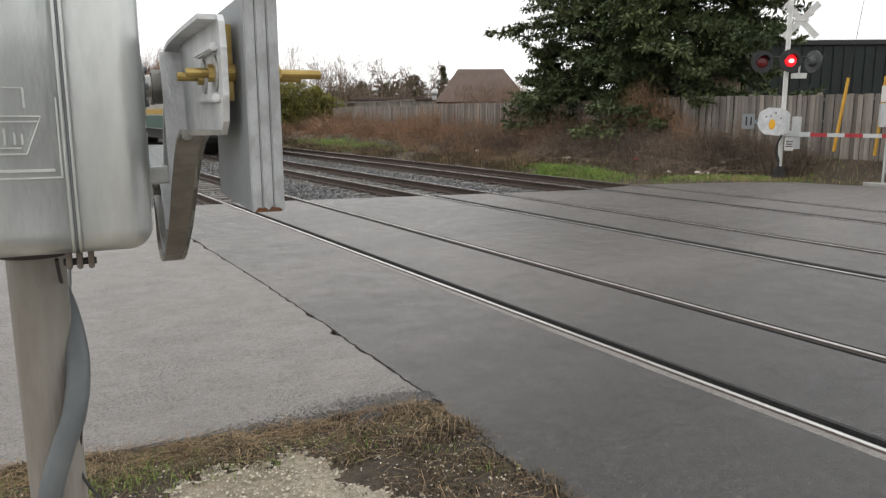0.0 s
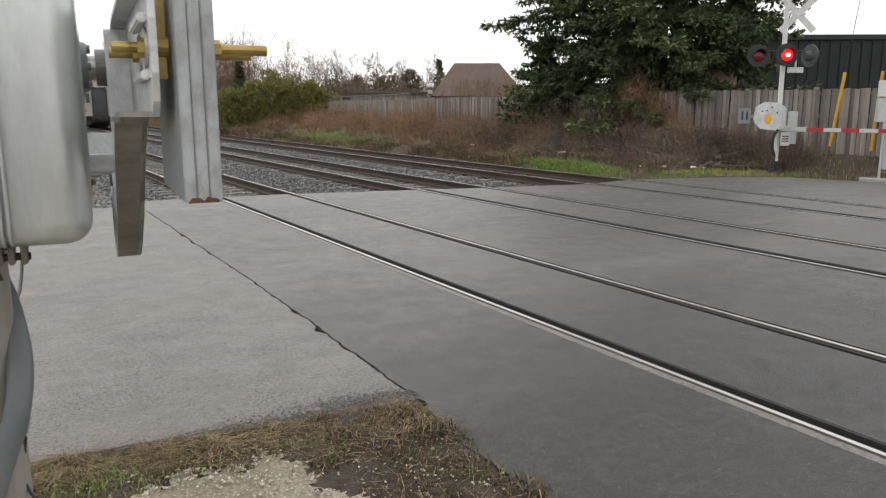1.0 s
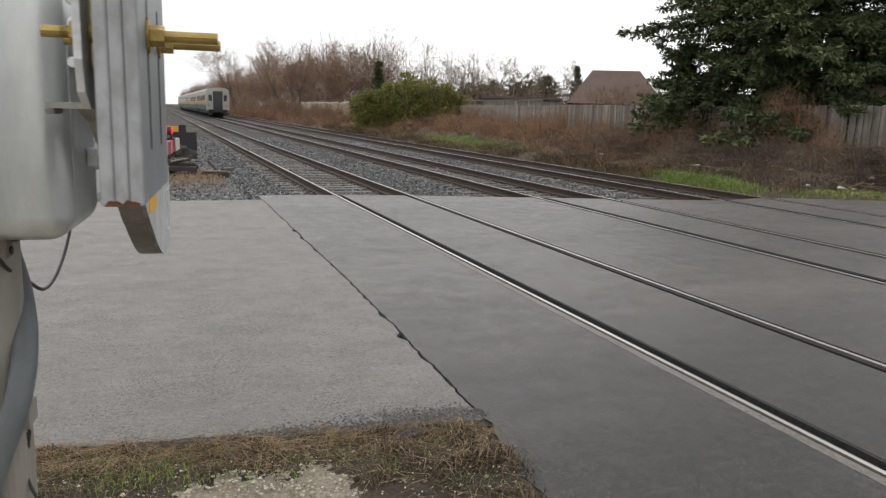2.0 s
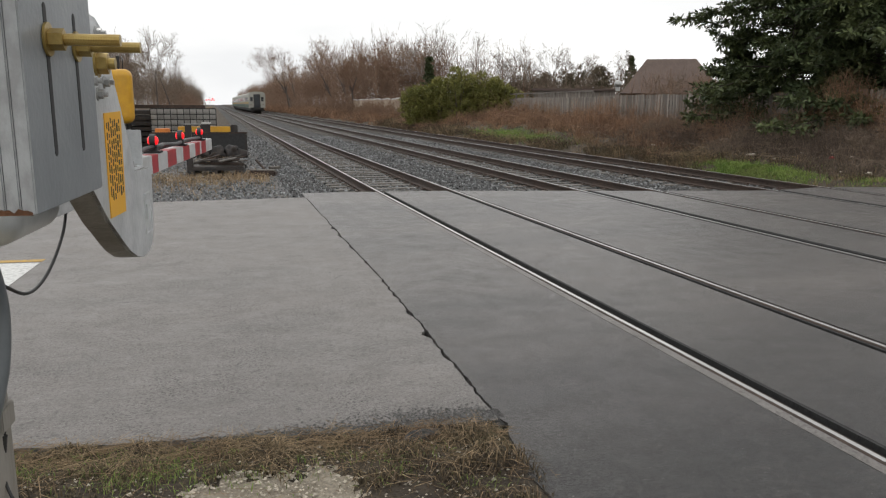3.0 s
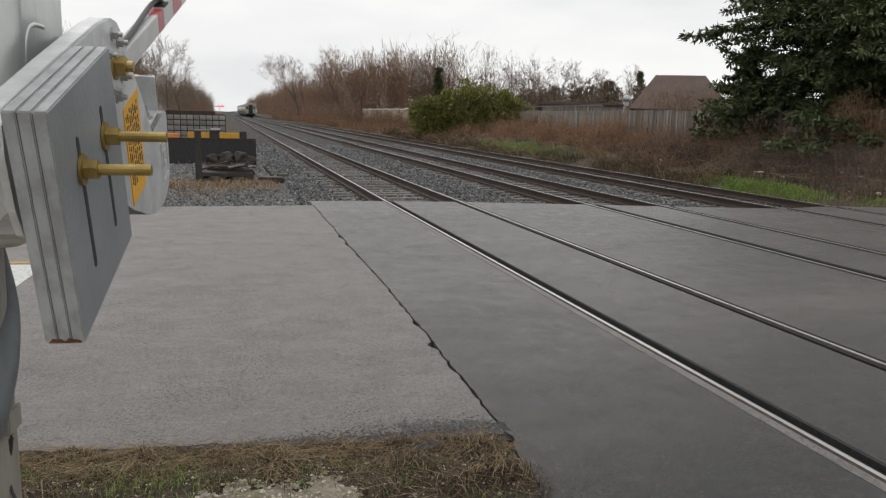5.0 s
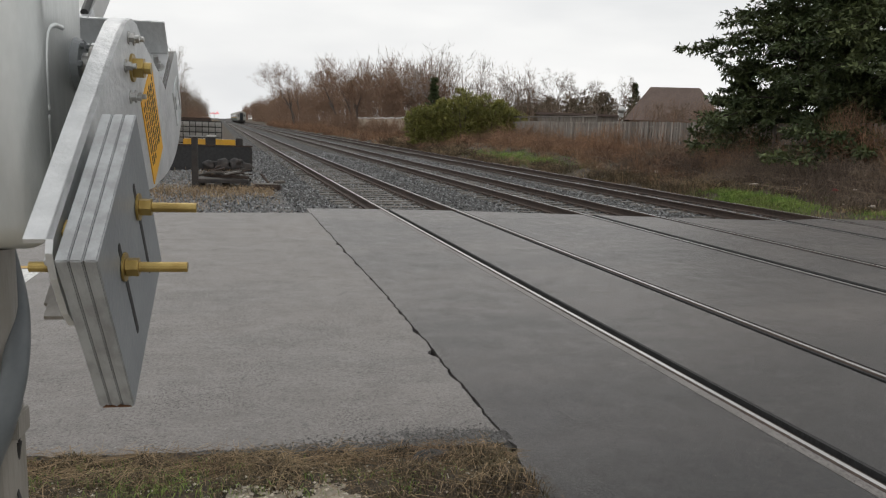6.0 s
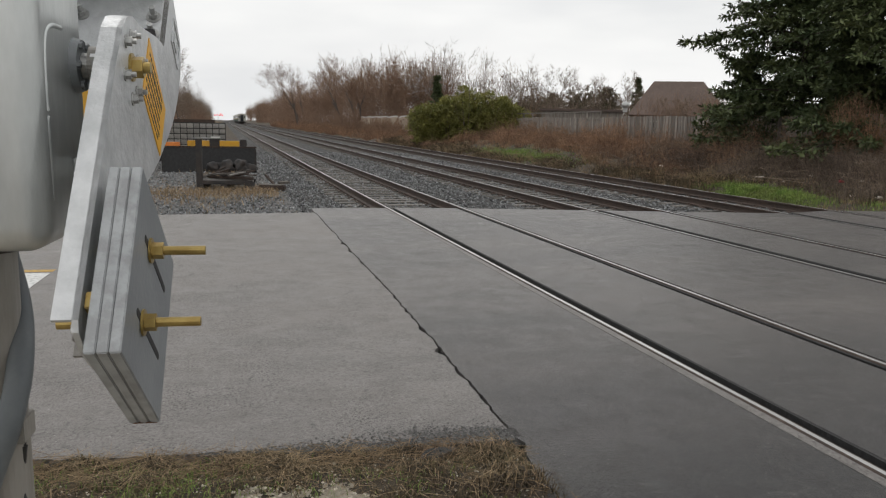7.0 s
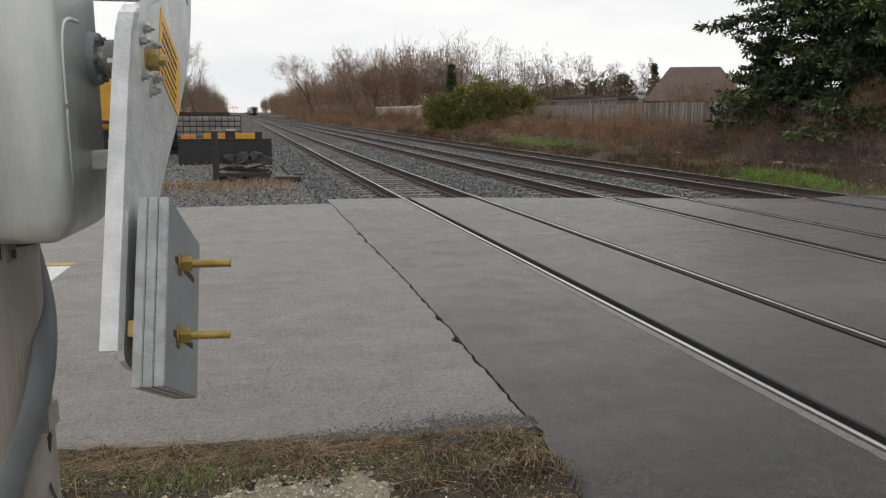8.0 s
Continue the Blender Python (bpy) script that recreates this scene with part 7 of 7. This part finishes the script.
# ---- the work yard beside the tracks ----
def build_yard():
    rnd = random.Random(23)
    # bundles of ties, seen at their ends
    tie = mesh_of("stacked_tie", box(-0.115, 0.115, 0, 2.5, -0.09, 0.09, 0.01), M_CONCRETE)
    for bx, cols, by in ((-4.85, 5, 33.0), (-3.62, 5, 33.1), (-6.65, 2, 33.2)):
        bundle = thing("tie_bundle", pose(bx, by, -0.06), "stack of pale squared railway ties bound with dark strapping", "timber stack", "bundles of ties")
        for r in range(7):
            for c in range(cols):
                o = new("stacked_tie", tie)
                o.parent = bundle
                o.matrix_local = pose((c - (cols - 1) / 2) * 0.25, rnd.uniform(-0.04, 0.04), 0.17 + r * 0.215, 0, 0, 0)
            part("bearer", box(-cols * 0.125, cols * 0.125, 0.3, 0.4, 0.05 + r * 0.215, 0.082 + r * 0.215), M_DARKSTEEL, bundle)
        for k in range(cols + 1):
            x = (k - cols / 2) * 0.25
            part("strap", box(x - 0.014, x + 0.014, -0.06, -0.045, 0.05, 1.56), M_BLACK, bundle)
        # black bars set between the rows paint the shade of the gaps
        for r in range(8):
            z = 0.065 + r * 0.215
            part("dark_gap", box(-cols * 0.125, cols * 0.125, 0.05, 0.08, z - 0.02, z + 0.02), M_BLACK, bundle)
    dark = thing("timber_pile", pose(-5.85, 33.2, -0.06), "pile of dark creosoted timbers", "timber stack")
    for r in range(7):
        part("timber", box(-0.42, 0.42, 0 + 0.02 * (r % 2), 2.4, 0.05 + r * 0.215, 0.215 + r * 0.215, 0.015), M_DARKSTEEL, dark)
    rails = thing("rail_bundle", pose(-4.7, 33.6, 1.52), "short rusty rails lying on the stacks", "rails")
    for k in range(4):
        part("rail_length", box(-1.4 + 0.05 * k, 1.3, 0.1 + k * 0.22, 0.2 + k * 0.22, 0.0, 0.13, 0.02), M_RAIL, rails)
    # black steel bin with lumps in it
    bin_ = thing("steel_bin", pose(-3.55, 27.0, -0.08), "low closed black steel bin with a rusty rim", "container")
    part("back", box(-1.5, 1.5, 0.8, 0.85, 0, 0.84, 0.01), M_DARKSTEEL, bin_)
    part("end_panel", box(-1.5, -1.44, 0, 0.8, 0, 0.84, 0.01), M_DARKSTEEL, bin_)
    part("end_panel", box(1.42, 1.5, 0, 0.8, 0, 0.80, 0.01), M_DARKSTEEL, bin_)
    part("front_panel", box(-1.44, 1.42, 0, 0.06, 0, 0.82, 0.01), M_BLACK, bin_)
    part("floor", box(-1.44, 1.42, 0.06, 0.8, 0.0, 0.06, 0.005), M_DARKSTEEL, bin_)
    part("rim", box(-1.52, 1.52, -0.02, 0.05, 0.82, 0.87, 0.008), M_RAIL, bin_)
    part("lid", box(-1.50, 1.48, 0.06, 0.80, 0.80, 0.835, 0.01), M_RAIL, bin_)
    for k, (x, y, s) in enumerate(((0.15, 26.5, 0.22), (0.52, 26.3, 0.26), (0.95, 26.45, 0.27), (1.25, 26.5, 0.20))):
        lump = bmesh.new()
        bmesh.ops.create_icosphere(lump, subdivisions=3, radius=s)
        for v in lump.verts:
            v.co *= 0.8 + 0.45 * noise.noise(v.co * 6 + Vector((k * 3, 0, 0)))
            v.co.x *= 1.25
        ob = part("sack", lump, M_DARKSTEEL, smooth=True)
        ob.location = (-3.55 + x, y, -0.06 + s * 0.85)
        tagged(ob, "dark dirty sack slumped before the steel bin", "sack", "sacks before the bin")
    # yellow beam
    beam = thing("yellow_spreader", pose(-3.35, 31.0, -0.06), "yellow steel spreader beam on dark stands", "machine")
    part("beam", box(-1.05, 0.85, 0, 0.22, 0.64, 0.92, 0.02), M_YELLOW, beam)
    part("end_cap", box(0.86, 1.12, -0.03, 0.25, 0.60, 0.98, 0.02), M_DARKSTEEL, beam)
    part("middle_cap", box(-0.25, 0.12, -0.03, 0.25, 0.62, 1.0, 0.02), M_DARKSTEEL, beam)
    part("bright_top", box(-0.2, 0.15, -0.02, 0.12, 1.02, 1.08, 0.01), M_WHITE, beam)
    for x in (-0.9, 0.95):
        part("stand", box(x - 0.1, x + 0.1, 0.0, 0.22, 0, 0.62, 0.01), M_DARKSTEEL, beam)
    part("cross_tube", tube((-1.0, 0.11, 0.3), (1.0, 0.11, 0.3), 0.05), M_DARKSTEEL, beam)
    drum = thing("orange_barrel", pose(-4.75, 27.9, -0.06), "orange construction barrel with pale bands", "barrel")
    bm = bmesh.new()
    for z0, z1, r0, r1 in ((0, 0.06, 0.34, 0.34), (0.06, 0.3, 0.28, 0.27), (0.3, 0.6, 0.27, 0.26), (0.6, 0.95, 0.26, 0.24)):
        add_tube(bm, (0, 0, z0), (0, 0, z1), r0, r1, 20)
    part("body", bm, M_ORANGE, drum)
    part("band", tube((0, 0, 0.42), (0, 0, 0.56), 0.272, 0.268, 20), M_WHITE, drum)
    # scrap: pallet of switch parts with an upright post
    pallet = thing("scrap_pallet", pose(-3.05, 20.6, -0.07, 0, 0, -8), "flat load of dark weathered timbers and rusty switch parts", "scrap")
    for k in range(5):
        part("timber", box(-0.62 + rnd.uniform(-0.12, 0.1), 0.62 + rnd.uniform(-0.3, 0.1), -0.5 + k * 0.24, -0.3 + k * 0.24, 0.16, 0.25, 0.012, pose(0, 0, 0, 0, 0, rnd.uniform(-3, 3))), M_DARKSTEEL if k in (0, 3) else M_TIE, pallet)
    for x in (-0.55, 0.0, 0.55):
        part("bearer", box(x - 0.07, x + 0.07, -0.55, 0.65, 0.0, 0.16, 0.01), M_DARKSTEEL, pallet)
    part("upright_post", box(-0.66, -0.52, -0.5, -0.36, 0.0, 1.27, 0.01), M_DARKSTEEL, pallet, "dark upright timber post")
    part("post_cap", box(-0.70, -0.30, -0.52, -0.34, 1.272, 1.30, 0.005), M_CONCRETE, pallet, "pale plate on the post")
    part("switch_rail", box(-0.5, 0.75, -0.04, 0.04, 0.27, 0.34, 0.01, pose(0, -0.1, 0, 0, 0, -24)), M_RAIL, pallet)
    part("pale_plank", box(-0.40, 0.6, -0.04, 0.04, 0.275, 0.31, 0.005, pose(0.10, 0.15, 0.03, 0, 6, -38)), M_CONCRETE, pallet)
    for k in range(14):
        m_ = pose(rnd.uniform(-0.45, 0.5), rnd.uniform(-0.4, 0.5), 0.012 * k, rnd.uniform(-7, 7), rnd.uniform(-14, 14), rnd.uniform(-70, 50))
        part("loose_plank", box(-rnd.uniform(0.2, 0.45), rnd.uniform(0.15, 0.45), -0.04, 0.04, 0.28, 0.315, 0.006, m_), (M_OLDTIE, M_RAIL, M_DARKSTEEL, M_TIE)[k % 4], pallet)
    for k in range(5):
        x, y = rnd.uniform(-0.4, 0.5), rnd.uniform(-0.3, 0.4)
        part("tie_bar", tube((x, y, 0.33 + 0.02 * k), (x + rnd.uniform(0.2, 0.5), y + rnd.uniform(-0.3, 0.3), 0.36 + 0.05 * k), 0.018, None, 8), M_RAIL, pallet)
    frog = thing("switch_frog", pose(-1.95, 19.9, -0.05, 0, 0, -20), "rusty cast switch part with a pale plate", "scrap")
    part("casting", box(-0.36, 0.30, -0.12, 0.12, 0.0, 0.14, 0.03), M_RAIL, frog)
    part("plate", box(-0.30, 0.26, -0.07, 0.07, 0.142, 0.165, 0.008), M_TIE, frog)
    part("lever", box(-0.05, 0.05, -0.04, 0.3, 0.14, 0.20, 0.01, pose(0.12, 0.1, 0.03, 0, 12, -30)), M_OLDTIE, frog)
    part("lever", tube((0.0, 0.2, 0.1), (-0.35, 0.55, 0.34), 0.03), M_RAIL, frog)
    for x, y, a_ in ((-1.62, 19.5, 30), (-1.75, 20.3, -50), (-2.2, 19.4, 10)):
        bit = part("scrap_plate", box(-0.16, 0.16, -0.06, 0.06, 0.0, 0.05, 0.008), M_RAIL)
        bit.matrix_world = pose(x, y, ground_z(x, y) + 0.02, 4, -5, a_)
        tagged(bit, "rusty steel plate lying on the ballast", "scrap", "loose scrap plates")
    # excavator
    ex = thing("excavator", pose(-7.2, 30.6, -0.06, 0, 0, 14), "yellow tracked excavator parked beside the timber stacks", "excavator")
    for s in (-0.85, 0.85):
        trk = part("track", rounded_box(s - 0.25, s + 0.25, -1.6, 1.6, 0.02, 0.78, 0.2, 3), M_BLACK, ex, "dark crawler track")
        for k in range(4):
            part("roller", tube((s - 0.27, -1.1 + k * 0.73, 0.38), (s + 0.27, -1.1 + k * 0.73, 0.38), 0.2, None, 14), M_DARKSTEEL, trk)
        for k in range(16):
            part("grouser", box(s - 0.26, s + 0.26, -1.5 + k * 0.2, -1.44 + k * 0.2, 0.76, 0.81), M_DARKSTEEL, trk)
    part("turntable", tube((0, 0, 0.75), (0, 0, 1.1), 0.55, None, 20), M_DARKSTEEL, ex)
    part("counterweight", rounded_box(-1.15, 1.15, -1.75, 0.1, 1.08, 2.93, 0.26, 5), M_YELLOW, ex, "rounded yellow counterweight")
    part("deck", box(-1.15, 1.15, -0.65, 1.2, 1.08, 1.75, 0.05), M_YELLOW, ex)
    part("engine_hood", rounded_box(-0.2, 1.12, -0.5, 0.6, 1.7, 2.80, 0.16, 3), M_YELLOW, ex)
    cabm = part("cab", rounded_box(-1.12, -0.25, -0.3, 1.25, 1.7, 3.1, 0.12, 3), M_YELLOW, ex, "yellow operator cab")
    part("cab_window", box(-1.135, -1.11, -0.1, 1.05, 2.2, 2.9, 0.01), M_GLASS, cabm)
    part("cab_window", box(-1.0, -0.35, 1.24, 1.262, 2.0, 2.95, 0.01), M_GLASS, cabm)
    part("rear_window", box(-1.0, -0.35, -0.315, -0.29, 2.3, 2.9, 0.01), M_GLASS, cabm)
    part("stripe", box(-0.9, 0.15, -1.765, -1.74, 1.3, 1.42), M_BLACK, ex)
    boom = part("boom", hose([(0.1, 1.0, 1.7), (0.1, 2.2, 3.2), (0.1, 3.6, 3.7), (0.1, 4.8, 3.2)], 0.19, 8), M_YELLOW, ex, "yellow boom")
    part("stick", tube((0.1, 4.8, 3.3), (0.1, 5.4, 1.2), 0.14, 0.1, 8), M_YELLOW, ex)
    part("bucket", rounded_box(-0.35, 0.55, 5.0, 5.7, 0.55, 1.2, 0.1, 3), M_DARKSTEEL, ex)
    part("ram", tube((0.1, 1.4, 1.6), (0.1, 2.9, 3.0), 0.07), M_ZINC, ex)
    part("handrail", hose([(0.9, -1.2, 2.9), (0.9, -1.2, 3.3), (0.9, 0.0, 3.35), (0.9, 0.1, 2.9)], 0.02, 6), M_BLACK, ex)
    part("exhaust", tube((0.8, -0.9, 2.9), (0.8, -0.9, 3.4), 0.06), M_BLACK, ex)
    # the next crossing far down the line
    far = thing("distant_signal", pose(-5.5, 640, 0), "distant crossing signal with glowing red lamps", "crossing signal")
    part("mast", tube((0, 0, 0), (0, 0, 7), 0.15, None, 8), M_GALV, far)
    for k, (x, z) in enumerate(((-2.5, 4.6), (-0.8, 4.9), (1.2, 4.5), (3.2, 4.7), (2.2, 5.6))):
        bm = bmesh.new()
        bmesh.ops.create_uvsphere(bm, u_segments=10, v_segments=6, radius=0.55, matrix=Matrix.Translation((x, -0.3, z)))
        part("red_lamp", bm, M_LAMP_ON, far, smooth=True)
    part("lamp_bar", box(-3, 3.6, -0.1, 0.1, 4.6, 4.8), M_DARKSTEEL, far)

build_ground()
build_asphalt()
build_mechanism()
GATE = build_gate_arm()
build_fence()
build_far_signal()
build_far_side()
TRAIN = build_train()
build_yard()
build_verge()
build_bank()
build_woods()
build_tracks()
build_ballast()


def motions():
    """The gate arm rises once the train has gone; the train runs on down the middle track."""
    lift = [(0.0, 0.0), (3.3, 0.0), (3.9, 0.0), (4.0, 0.2), (4.1, 0.9), (4.2, 2.8), (4.5, 8.4), (4.9, 16.0), (5.3, 23.6), (5.5, 27.1), (6.0, 35.3), (6.5, 43.2), (7.0, 50.8), (7.5, 58.5), (8.0, 65.8)]
    walk(GATE, [(t, PIVOT @ pose(0, 0, 0, a, 0, 0)) for t, a in lift])
    run = [(0.0, 34.0), (1.0, 73.0), (2.2, 117.0), (3.5, 170.0), (5.5, 254.0), (8.0, 362.0)]
    walk(TRAIN, [(t, pose(4.803, y, 0)) for t, y in run])


motions()
